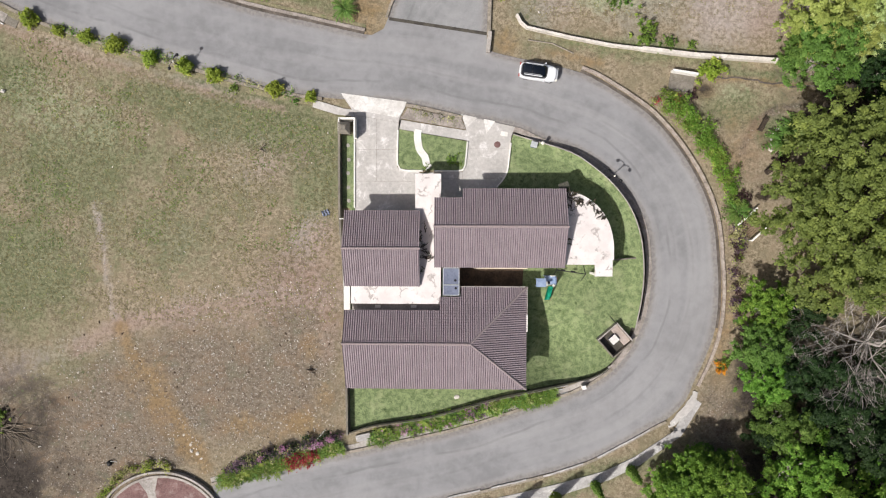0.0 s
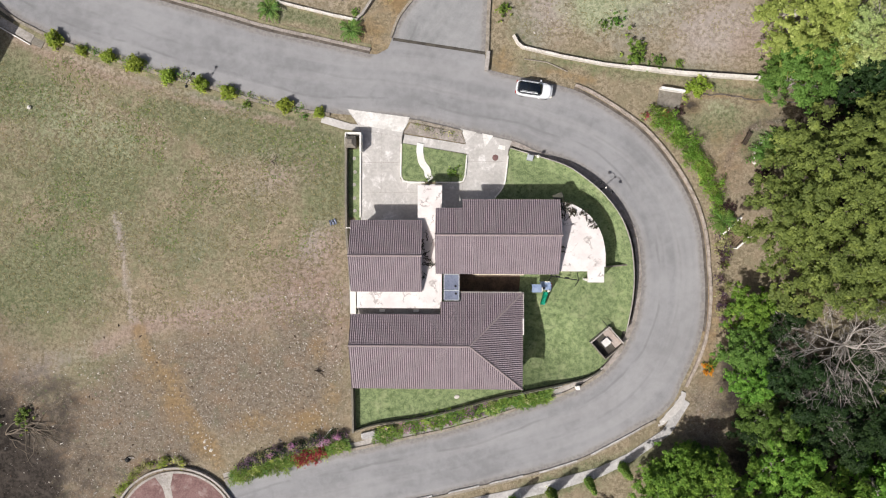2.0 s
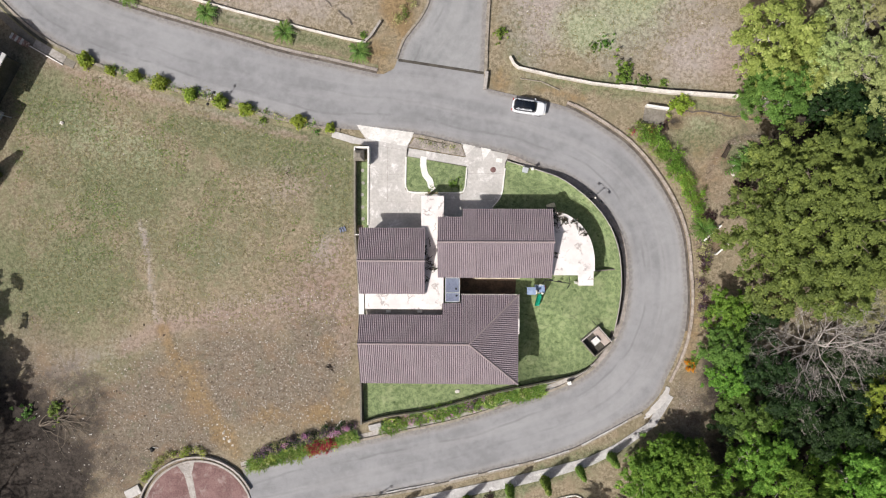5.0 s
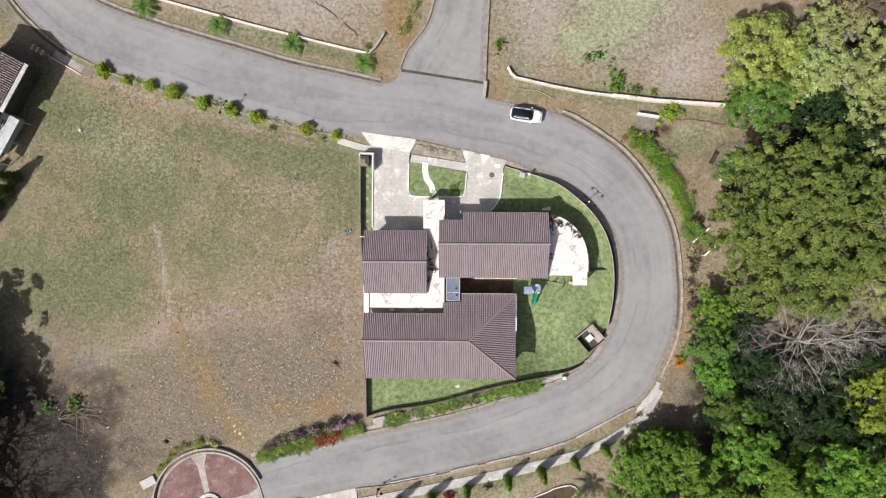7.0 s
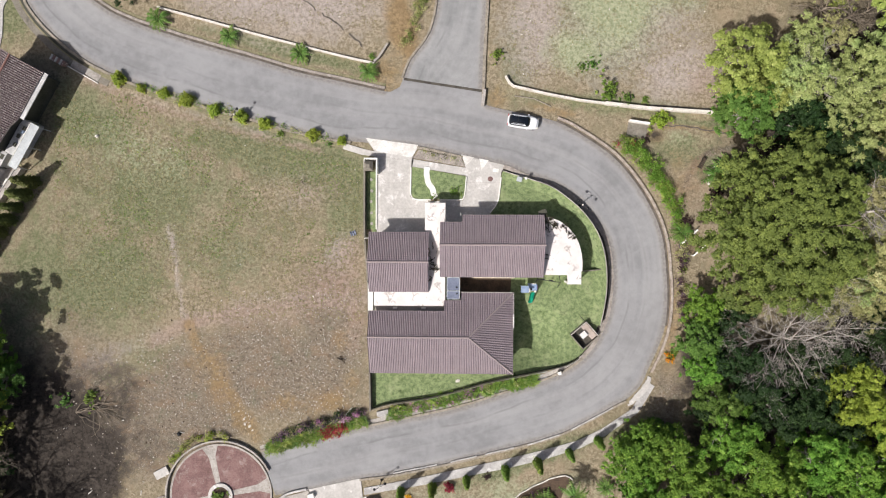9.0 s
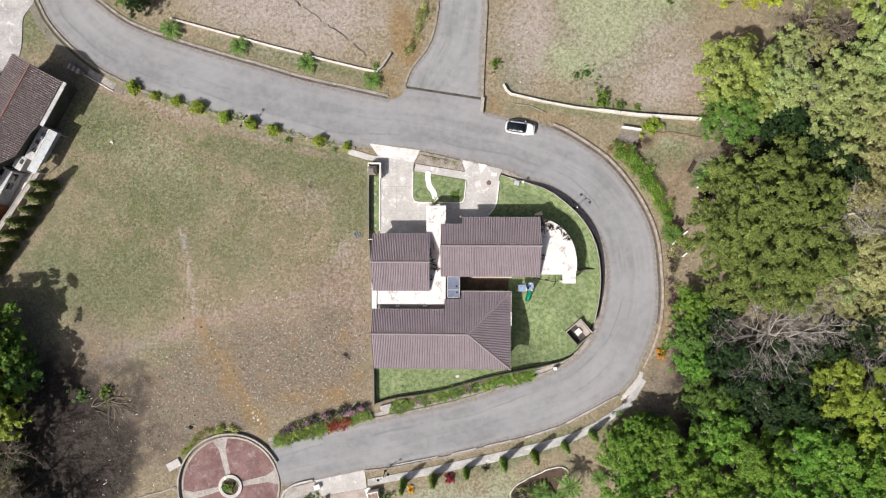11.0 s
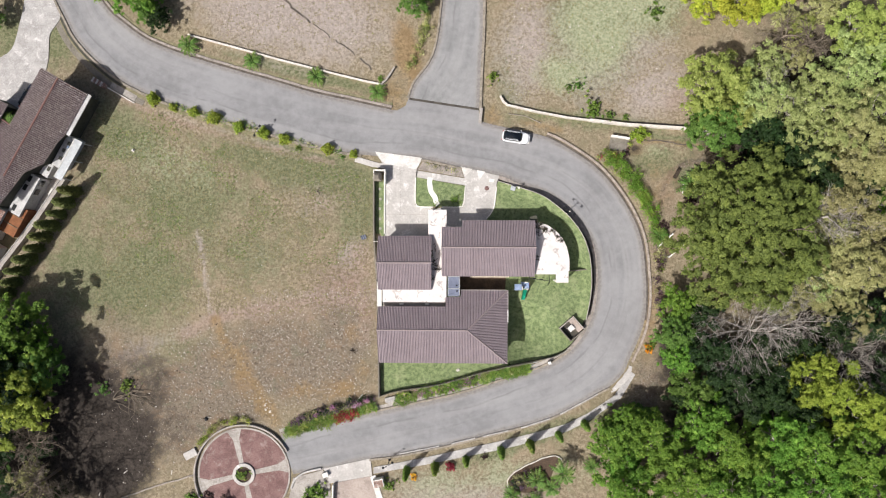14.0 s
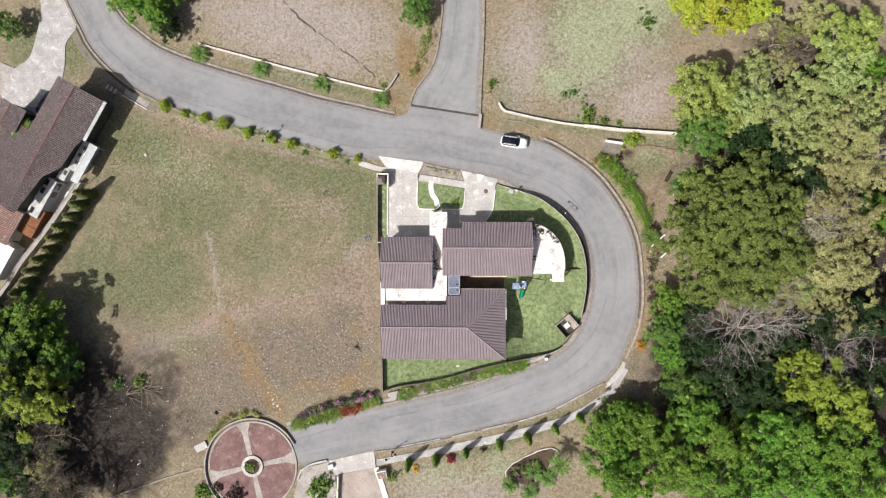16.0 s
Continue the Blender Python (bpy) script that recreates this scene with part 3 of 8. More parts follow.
def build_ground():
    xs = axis(-96, 96, 0.6, (6, 20, 60, 180, 600, 2400))
    ys = axis(-66, 70, 0.6, (6, 20, 60, 180, 600, 2400))
    X, Y = np.meshgrid(xs, ys)
    rough = np.array([noise.noise((x * 0.35, y * 0.35, 0)) + 0.6 * noise.noise((x * 0.9, y * 0.9, 5)) for x, y in zip(X.ravel(), Y.ravel())]).reshape(X.shape)
    Z = -0.09 + 0.03 * rough - dip(X, Y)
    nx, ny = len(xs), len(ys)
    verts = np.stack([X, Y, Z], -1).reshape(-1, 3)
    i = np.arange(nx * ny).reshape(ny, nx)
    faces = np.stack([i[:-1, :-1], i[:-1, 1:], i[1:, 1:], i[1:, :-1]], -1).reshape(-1, 4).tolist()
    me = raw_mesh("ground", verts, faces, M_GROUND)
    mx = np.maximum.reduce
    zones = {
        "green": mx([0.85 * blob(X, Y, -22, 15, 18, 4, -14), 0.7 * blob(X, Y, -14.5, 9, 4, 9), 0.6 * blob(X, Y, -42, 10, 13, 9), 0.3 * blob(X, Y, -28, 8, 18, 10), 0.75 * blob(X, Y, -51, 20, 8, 5, -30), 0.45 * blob(X, Y, -32, 1, 9, 6), 0.75 * blob(X, Y, -49, -3, 10, 8, 12), 0.6 * blob(X, Y, -58, -2, 8, 9), 0.45 * blob(X, Y, -42, -14, 6, 5), 0.4 * blob(X, Y, -47, -17, 6, 5),
                     0.85 * blob(X, Y, 23, 36, 8, 10), 0.8 * blob(X, Y, 29, 40, 8, 6), 0.5 * blob(X, Y, 10, 30, 3, 9), 0.6 * blob(X, Y, 22, 22.5, 16, 1.6, -6), 0.75 * blob(X, Y, -66, 36, 9, 6), 0.5 * blob(X, Y, 33, 16, 6, 3), 0.85 * trail(X, Y, ((35.6, 12.6), (36.2, 14.2), (37.3, 15.3)), 0.8), 0.7 * trail(X, Y, ((32, 20.1), (36.9, 19.5), (41, 18.9)), 0.7), 0.6 * blob(X, Y, 33.5, 17, 3, 2),
                     0.75 * blob(X, Y, -22, 30.0, 16, 1.2, -14), 0.35 * blob(X, Y, 4, -35, 18, 4), 0.7 * blob(X, Y, 12, -27.5, 17, 1.6, 20), 0.35 * blob(X, Y, -55, 8, 12, 14)]),
        "bare": mx([0.7 * trail(X, Y, ((39.4, 16.2), (36.0, 15.5), (34.1, 13.5), (33.3, 11.0)), 0.6), 0.95 * blob(X, Y, -26, -15.5, 16, 7.5), 0.9 * blob(X, Y, -38, -21, 12, 8), 0.8 * blob(X, Y, -44, -23, 10, 9), 0.8 * blob(X, Y, -16, -10, 6, 12), 0.8 * blob(X, Y, -52, -20, 6, 12), 0.7 * blob(X, Y, 31, -19, 3, 5), 0.25 * blob(X, Y, 34, 8, 3, 9)]),
        "rust": mx([0.6 * blob(X, Y, 29.3, 18.0, 1.6, 1.2), 0.75 * trail(X, Y, ((30.3, 19.5), (34.2, 19.15), (36.4, 18.8), (41.7, 18.3)), 0.5), 0.45 * blob(X, Y, -33.2, -14.5, 4.2, 6.5, 20), 0.7 * blob(X, Y, -32.2, -16.5, 2.4, 5, 20), 0.9 * blob(X, Y, -28.6, -22.3, 2.0, 3, 30), 0.78 * trail(X, Y, ((-36.7, -9.1), (-35.4, -12.0), (-32.7, -15.2), (-30.9, -17.8), (-29.0, -21.0), (-27.2, -24.7)), 1.3), 0.7 * blob(X, Y, -22.8, -19.8, 3.4, 1.8, 15), 0.7 * blob(X, Y, -16, -19.6, 3.2, 1.7, 10), 0.65 * blob(X, Y, -13.4, -16.6, 1.6, 2.6), 0.5 * blob(X, Y, -14.6, -10.6, 1.6, 2.6), 0.5 * blob(X, Y, -35, -14, 3, 4), 0.75 * blob(X, Y, -8.6, 26.5, 2.5, 3), 1.0 * blob(X, Y, -6.3, 33, 2.4, 6.5, 10), 0.6 * blob(X, Y, 7, 23.5, 2, 2), 0.6 * blob(X, Y, 31.5, -8, 1.6, 9),
                    0.4 * blob(X, Y, 33, 12, 4, 6), 0.8 * blob(X, Y, 15, 21.6, 4, 0.9, -12), 0.5 * blob(X, Y, -20, -20, 8, 3)]),
        "pale": mx([blob(X, Y, -24, 39, 20, 9, -12), 0.48 * trail(X, Y, ((-50.6, -14.2), (-38.3, -9.5), (-31.8, -7.1), (-25.2, -5.6), (-18.7, -5), (-12.2, -5.6)), 2.6), 0.78 * trail(X, Y, ((-39.6, 5.2), (-38.9, 2.6), (-38.2, -3), (-37.4, -7.6), (-36.4, -10.5)), 0.6), 0.85 * blob(X, Y, 32, 27, 8, 6), 0.85 * blob(X, Y, 12, 34, 6, 11), 0.75 * blob(X, Y, 24, 34, 14, 12), 0.7 * blob(X, Y, 2, -37, 20, 6), 0.4 * blob(X, Y, -37.8, -4, 0.9, 7, 12), 0.6 * blob(X, Y, -15, 2, 3.5, 4), 0.3 * blob(X, Y, -30, 0, 10, 6), 0.45 * blob(X, Y, -22, 10.5, 7, 4.5),
                    0.55 * trail(X, Y, ((-52, 27.0), (-46, 24.3), (-40, 22.4), (-33, 20.3), (-27, 18.6), (-20, 16.7)), 0.8)]),
        "meadow": mx([blob(X, Y, 23, 37, 7, 9), blob(X, Y, 29, 41, 8, 6), 0.8 * blob(X, Y, 18, 30, 5, 4), 0.5 * blob(X, Y, 6, -33, 22, 3.5, 10), 0.35 * blob(X, Y, 20, -31, 5, 6), 0.45 * blob(X, Y, 33, 18, 5, 2), 0.45 * blob(X, Y, -44, 16, 12, 5, -20)]),
        "rosy": mx([0.8 * trail(X, Y, ((-42, -11.5), (-36.5, -8.5), (-28, -6.6), (-20, -5.6), (-13, -6)), 1.5), 0.7 * blob(X, Y, -17, -3.5, 7, 4.5), 0.65 * blob(X, Y, -13.4, 0.5, 2.6, 6), 0.45 * blob(X, Y, -19, 9.5, 6, 4), 0.5 * blob(X, Y, -24, -7, 9, 3), 0.2 * blob(X, Y, -50, -9, 7, 4), 0.6 * blob(X, Y, -13, -9, 2.2, 5), 0.8 * trail(X, Y, ((-51.5, 26.2), (-48.5, 24.7), (-45.3, 23.4), (-41, 21.9), (-36.8, 20.7), (-32.6, 19.4), (-27.3, 18.0), (-22.6, 16.9), (-17.8, 16.0)), 0.7), 0.4 * blob(X, Y, 34.5, 10.5, 2.6, 7, 20), 0.7 * blob(X, Y, 35.5, 25, 3, 4), 0.45 * trail(X, Y, ((26, 17), (29.5, 12.5), (31.8, 6), (32.3, -4), (31.4, -11)), 0.9)]),
        # real litter, and ground painted dark as tree shade
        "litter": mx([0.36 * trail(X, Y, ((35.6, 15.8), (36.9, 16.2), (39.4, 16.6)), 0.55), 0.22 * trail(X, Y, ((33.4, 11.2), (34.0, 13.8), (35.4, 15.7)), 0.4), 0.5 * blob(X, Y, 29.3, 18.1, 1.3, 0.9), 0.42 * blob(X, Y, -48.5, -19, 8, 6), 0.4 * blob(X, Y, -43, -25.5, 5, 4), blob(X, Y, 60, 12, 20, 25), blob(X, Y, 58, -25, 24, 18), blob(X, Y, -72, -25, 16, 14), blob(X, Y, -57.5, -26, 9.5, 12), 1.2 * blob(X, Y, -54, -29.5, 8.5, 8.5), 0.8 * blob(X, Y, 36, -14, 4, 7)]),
    }
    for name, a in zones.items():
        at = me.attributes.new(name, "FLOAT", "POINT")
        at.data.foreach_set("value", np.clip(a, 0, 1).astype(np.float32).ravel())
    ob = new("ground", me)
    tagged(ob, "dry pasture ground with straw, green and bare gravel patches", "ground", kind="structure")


build_ground()

# the loop road as one sheet: from the inner edge to the outer edges
def grid_cut(bm, step=1.0):
    """Cuts a prism along a plan grid, so that values on its points vary smoothly over it."""
    xs, ys = [v.co.x for v in bm.verts], [v.co.y for v in bm.verts]
    for vals, no in ((xs, (1, 0, 0)), (ys, (0, 1, 0))):
        for c in np.arange(math.floor(min(vals)) + 1, max(vals), step):
            bmesh.ops.bisect_plane(bm, geom=bm.verts[:] + bm.edges[:] + bm.faces[:], plane_co=[c * n for n in no], plane_no=no)
    return bm


def line_distance(x, y, line):
    """For many places: how far a plan line is, and how far along it the nearest point lies."""
    p = np.array([(q.x, q.y) for q in line])
    a, d = p[:-1], p[1:] - p[:-1]
    length = np.maximum(np.hypot(d[:, 0], d[:, 1]), 1e-6)
    run = np.concatenate([[0], np.cumsum(length)[:-1]])
    t = np.clip(((x[:, None] - a[:, 0]) * d[:, 0] + (y[:, None] - a[:, 1]) * d[:, 1]) / length ** 2, 0, 1)
    dist = np.hypot(x[:, None] - a[:, 0] - t * d[:, 0], y[:, None] - a[:, 1] - t * d[:, 1])
    k = np.argmin(dist, 1)
    rows = np.arange(len(x))
    return dist[rows, k], run[k] + t[rows, k] * length[k]


def road_values(ob, inner, outer):
    co = np.array([v.co[:2] for v in ob.data.vertices])
    d_in, along = line_distance(co[:, 0], co[:, 1], inner)
    d_out = line_distance(co[:, 0], co[:, 1], outer)[0]
    for name, vals in (("inner", d_in), ("outer", d_out), ("along", along)):
        ob.data.attributes.new(name, "FLOAT", "POINT").data.foreach_set("value", vals.astype(np.float32))


road_outline = inner_line + outer_b[::-1] + outer_a[::-1]
road = solo("road", grid_cut(slab_bm(road_outline, -0.3, 0.0)), M_ROAD, "grey worn asphalt road looping round the house", "road", "structure")
road_values(road, inner_line, outer_a[:-3] + [Vector((-6.0, 29.0)), Vector((4.9, 28.0))] + outer_b[2:])
side = solo("side_road", grid_cut(slab_bm(side_w + side_e[::-1], -0.3, 0.025)), M_ROAD2, "pale grey asphalt side road with a gate threshold", "road", "structure")
road_values(side, side_w, side_e)
solo("drain", wall_bm([(-6.0, 26.0), (4.9, 24.3)], 0.35, -0.1, 0.032), M_DRAIN, "dark narrow drain grating across the side road", "drain", "structure")


def sub_line(pts, a, b):
    """The part of a line between the points nearest to a and b."""
    i = min(range(len(pts)), key=lambda k: (pts[k] - Vector(a)).length)
    j = min(range(len(pts)), key=lambda k: (pts[k] - Vector(b)).length)
    return pts[i:j + 1]


def kerb(line, width=0.35, h=0.14, mat=M_KERB, label="weathered concrete road kerb"):
    return solo("kerb", wall_bm(line, width, -0.2, h, 0.06), mat, label, "kerb", "structure")


# a dark drainage channel beside the kerbs and pale gravel shoulders
def band(line, d0, d1, z, mat, name, label, cat):
    return solo(name, strip_bm(offset_line(line, d0), offset_line(line, d1), -0.25, z), mat, label, cat, "structure")


kerb(offset_line(sub_line(inner_line, (-64.5, 48), (-13.0, 17.3)), -0.2))
kerb(offset_line(sub_line(inner_line, (-3.6, 16.6), (2.2, 15.2)), -0.2))
kerb(offset_line(sub_line(inner_line, (8.3, 14.0), (19.3, -13.2)), -0.3), 0.6, 0.1, M_RUBBLE, "crumbling grey-pink concrete kerb round the garden")
kerb(offset_line(sub_line(inner_line, (19.1, -13.4), (-26.2, -26.9)), -0.2))
band(sub_line(outer_a, (-57, 46), (-8.4, 24.3)), 0.0, 0.32, -0.02, M_GRIT, "gutter", "dark grit-filled gutter beside the upper road", "gutter")
kerb(offset_line(sub_line(outer_a, (-57.6, 48), (-8.4, 24.3)), 0.5), 0.34, 0.12, M_RUBBLE, "crumbling concrete kerb beside the upper road")
kerb(offset_line(sub_line(outer_b, (15.3, 20.0), (28.2, -14.7)), 0.58), 0.32, 0.2, M_KERBPALE, "sun-bleached concrete kerb round the bend")
kerb(offset_line(sub_line(outer_b, (25.4, -18.6), (-12.0, -30.4)), 0.15), 0.3)
kerb(offset_line(side_w, 0.15), 0.3, 0.2)
kerb(offset_line(side_e, -0.2), 0.4, 0.2)

band(sub_line(outer_a, (-55, 43), (-8.4, 24.3)), 0.7, 1.15, -0.03, M_VERGE, "gutter", "weedy strip beside the road kerb", "gutter")
band(sub_line(inner_line, (-62, 43), (-13.5, 17.3)), -0.4, -1.0, -0.035, M_VERGE, "gutter", "weedy soil-filled gutter beside the road", "gutter")
band(sub_line(inner_line, (-61.6, 39.6), (-51.0, 28.6)), -0.34, -0.8, -0.02, M_DARKWALL, "gutter", "dark mossy channel beside the road bend", "gutter")
band(sub_line(inner_line, (-62.4, 42), (-47.5, 26.8)), -0.8, -1.9, -0.04, M_GREYWALL, "pavement", "mossy dark footpath beside the road", "pavement")
# the wall's deep shade over this drain is painted by a dark colour
band(sub_line(inner_line, (8.6, 13.6), (19.3, -13.2)), -0.58, -1.4, -0.03, M_DRAIN, "gutter", "drain between kerb and garden wall, shade put into its dark colour", "gutter")
band(sub_line(inner_line, (18.9, -13.5), (-26, -26.9)), -0.37, -0.95, -0.03, M_CONC_OLD, "gutter", "weathered concrete gutter below the hedge", "gutter")
band(sub_line(outer_b, (15.6, 19.9), (30.6, -8.4)), 0.0, 0.32, -0.035, M_GRIT, "gutter", "dark eroded grit strip between asphalt and kerb", "gutter")

# concrete path along the lower road
LOWER_N = [(28.1, -16.0), (26.0, -19.8), (21.8, -22.7), (18.4, -24.4), (13.6, -25.8), (8.1, -27.2), (3.2, -28.3), (-3.2, -29.8), (-9.1, -31.0), (-11.6, -31.5)]
LOWER_S = [(29.2, -16.9), (27.0, -20.6), (22.5, -23.9), (19.0, -25.7), (13.9, -27.4), (8.7, -28.7), (3.6, -29.8), (-2.9, -31.2), (-9.0, -32.3), (-11.5, -32.8)]
la, lb = [Vector(p) + Vector((0.1, -0.3)) for p in LOWER_N], [Vector(p) for p in LOWER_S]
solo("pavement", strip_bm(la, lb, -0.2, 0.02), M_FOOTPATH, "pale stained concrete footpath beside the lower road", "pavement", "structure")
solo("apron", slab_bm([p + Vector((noise.noise((p.x * 2.1, p.y * 2.1, 1)), noise.noise((p.x * 2.1, p.y * 2.1, 7)))) * 0.35 for p in curve_through([(28.5, -15.4), (28.7, -16.4), (28.1, -17.6), (27.1, -18.6), (26.2, -19.4), (25.5, -19.9), (25.7, -19.3), (26.4, -18.3), (27.6, -16.7)], 0.25, closed=True)], -0.2, 0.045), M_CONC, "white-stained rough concrete at the end of the footpath", "pavement", "structure")

# driveways and paths of the house
DRIVE_Z = 0.045
def panelled(label, bed, panels, z):
    """A driveway cast in panels with narrow joints between them."""
    d = tagged(new("driveway"), label, "driveway", kind="structure")
    part("bed", slab_bm(bed, -0.25, z - 0.012), M_CONC_OLD, d)
    for k, pts in enumerate(panels):
        part("panel", slab_bm(pts, -0.2, z + 0.004 * (k % 2)), M_CONC, d)
    return d


panelled("stained pale concrete driveway cast in panels", [(-10.0, 15.8), (-4.6, 14.8), (-5.0, 13.0), (-5.08, 9.5), (-4.3, 9.05), (-2.65, 8.95), (-2.65, 3.1), (-9.75, 3.1)], [
    [(-11.3, 17.5), (-4.1, 16.3), (-4.8, 15.0), (-4.9, 14.45), (-9.8, 15.3), (-10.2, 16.0)],
    [(-9.8, 15.26), (-7.4, 14.85), (-7.4, 11.45), (-9.8, 11.45)], [(-7.36, 14.84), (-4.9, 14.41), (-5.0, 13.0), (-5.05, 11.45), (-7.36, 11.45)],
    [(-9.8, 11.41), (-7.4, 11.41), (-7.4, 7.9), (-9.8, 7.9)], [(-7.36, 11.41), (-5.05, 11.41), (-5.1, 9.5), (-4.6, 9.1), (-4.4, 9.1), (-4.4, 7.9), (-7.36, 7.9)],
    [(-9.8, 7.86), (-2.6, 7.86), (-2.6, 3.0), (-9.8, 3.0)], [(-4.36, 9.1), (-2.6, 9.0), (-2.6, 7.9), (-4.36, 7.9)]], DRIVE_Z)
panelled("pale concrete driveway with a round manhole", [(2.6, 13.7), (7.65, 13.0), (7.25, 9.2), (6.1, 7.3), (5.9, 5.1), (-2.55, 5.1), (-2.55, 8.75), (2.3, 8.95), (2.55, 9.5), (2.75, 12.4)], [
    [(2.1, 15.3), (8.2, 13.95), (7.7, 13.0), (7.5, 11.55), (2.74, 11.55), (2.8, 12.4), (2.7, 13.6)],
    [(2.74, 11.51), (7.5, 11.51), (7.3, 9.2), (6.95, 8.2), (2.3, 8.2), (2.3, 9.0), (2.55, 9.5)],
    [(6.93, 8.16), (6.2, 7.3), (6.0, 5.0), (-2.598, 5.0), (-2.598, 8.16)], [(-2.598, 8.2), (-2.598, 8.8), (2.26, 9.0), (2.26, 8.2)]], DRIVE_Z - 0.004)
solo("pavement", slab_bm([(-4.95, 14.8), (2.72, 13.55), (2.8, 12.45), (-4.97, 13.75)], -0.2, DRIVE_Z - 0.012), M_CONC, "worn concrete footpath crossing the front garden", "pavement", "structure")
solo("pavement", slab_bm([(-14.4, 17.0), (-11.0, 16.0), (-10.1, 15.9), (-9.9, 15.1), (-12.0, 15.4), (-14.6, 16.2)], -0.2, DRIVE_Z - 0.01), M_CONC, "pale concrete path beside the gate", "pavement", "structure")
solo("verge", slab_bm([(-3.9, 16.1), (2.1, 14.9), (2.6, 13.7), (-4.8, 14.95), (-4.3, 15.4)], -0.2, 0.02), M_RUBBLE, "grey rubble verge with sparse weeds", "verge", "structure")
solo("apron", slab_bm([(-11.4, 17.75), (-4.0, 16.75), (-4.5, 15.6), (-5.0, 15.0), (-9.8, 15.9), (-10.3, 16.4)], -0.2, DRIVE_Z + 0.008), M_CONC_PALE, "white-washed concrete apron at the driveway", "pavement", "structure")
solo("apron", slab_bm([(2.0, 15.4), (3.9, 15.0), (2.75, 13.9)], -0.2, DRIVE_Z + 0.01), M_CONC_PALE, "white-washed concrete patch at the driveway", "pavement", "structure")
solo("apron", slab_bm([(4.6, 14.85), (5.9, 14.6), (4.9, 13.2)], -0.2, DRIVE_Z + 0.01), M_CONC_PALE, "white-washed concrete patch at the driveway", "pavement", "structure")
path_mid = curve_through([(-2.65, 13.6), (-2.7, 12.6), (-2.5, 11.4), (-1.9, 10.3), (-1.4, 9.3)], 0.3)
solo("garden_path", wall_bm(path_mid, 0.8, -0.1, 0.16, 0.22), M_WHITE, "narrow white curved path through the lawn", "path", "structure")

# lawns of the house
def lawn(pts, z, label):
    bm = slab_bm(pts, -2.0, z)
    xs, ys = [p[0] for p in pts], [p[1] for p in pts]
    for k in range(int(min(xs)) + 1, int(max(xs)) + 1):
        bmesh.ops.bisect_plane(bm, geom=bm.verts[:] + bm.edges[:] + bm.faces[:], plane_co=(k, 0, 0), plane_no=(1, 0, 0))
    for k in range(int(min(ys)) + 1, int(max(ys)) + 1):
        bmesh.ops.bisect_plane(bm, geom=bm.verts[:] + bm.edges[:] + bm.faces[:], plane_co=(0, k, 0), plane_no=(0, 1, 0))
    for v in bm.verts:
        if v.co.z > -1:
            v.co.z += 0.02 * noise.noise((v.co.x * 0.5, v.co.y * 0.5, 2)) - float(dip(v.co.x, v.co.y))
    return solo("lawn", bm, M_LAWN, label, "lawn", "structure")


SOUTH_FENCE = [(-10.3, -20.4), (-7.7, -19.6), (-1.3, -18.5), (6.2, -16.4), (13.1, -14.9), (17.0, -13.9), (18.6, -12.9)]
EAST_WALL = [(7.9, 13.1), (10.1, 12.4), (14.2, 11.0), (16.7, 9.3), (18.9, 7.3), (20.7, 4.8), (21.8, 1.7), (22.15, -2.0), (21.9, -5.2), (21.3, -8.3)]
east_line = curve_through(EAST_WALL, 0.8)
south_line = curve_through(SOUTH_FENCE, 0.8)
pit_edge = [Vector(p) for p in ((21.0, -9.4), (20.2, -10.9), (19.4, -12.0))]
lawn(south_line + pit_edge[::-1] + east_line[::-1] + [Vector(p) for p in ((7.4, 9.6), (6.95, 8.05), (6.25, 7.25), (6.05, 4.9), (-10.4, 4.9), (-10.6, -9.7))], 0.03, "green watered lawn round the house")
lawn([(-11.25, 13.0), (-9.95, 13.0), (-9.95, 4.9), (-11.2, 4.9)], 0.035, "narrow lawn strip beside the driveway")
lawn([(-4.85, 13.7), (2.75, 12.35), (2.45, 9.6), (2.2, 9.1), (-4.5, 9.2), (-4.95, 9.6)], 0.1, "small front lawn between two driveways")

# white garden kerbs
def edging(pts, label="thin white concrete garden edging", h=0.2):
    return solo("edging", wall_bm(curve_through(pts, 0.4), 0.16, -0.1, h), M_WHITE, label, "edging", "structure")


edging([(-9.85, 14.6), (-9.85, 10.0), (-9.85, 4.9)])
edging([(-4.98, 13.6), (-5.02, 11.5), (-5.02, 9.8), (-4.75, 9.25), (-4.2, 9.1), (-2.2, 9.05)])
edging([(-0.9, 9.05), (1.6, 9.05), (2.3, 9.15), (2.55, 9.7), (2.8, 12.3)])
edging([(7.65, 12.2), (7.4, 10.0), (7.25, 9.0), (6.8, 8.1), (6.1, 7.3)])
solo("garden_wall", wall_bm([(-11.35, 14.6), (-11.35, 13.3)], 0.15, -0.1, 1.7), M_WHITE, "white rendered gate pier wall", "wall", "structure")

# boundary walls
solo("wall_west", wall_bm(curve_through([(-11.45, 13.2), (-11.4, 4.1), (-11.0, -1.5), (-10.75, -9.7), (-10.55, -20.6)], 1.0), 0.22, -0.15, 1.0), M_GREYWALL, "weathered grey block wall beside the pasture", "wall", "structure")
wall_e = wall_bm(east_line, 0.11, -0.6, 1.45)
def wall_top(x):
    return 0.35 + 1.15 * max(0.0, min(1.0, (x - 8.5) / 8.5))


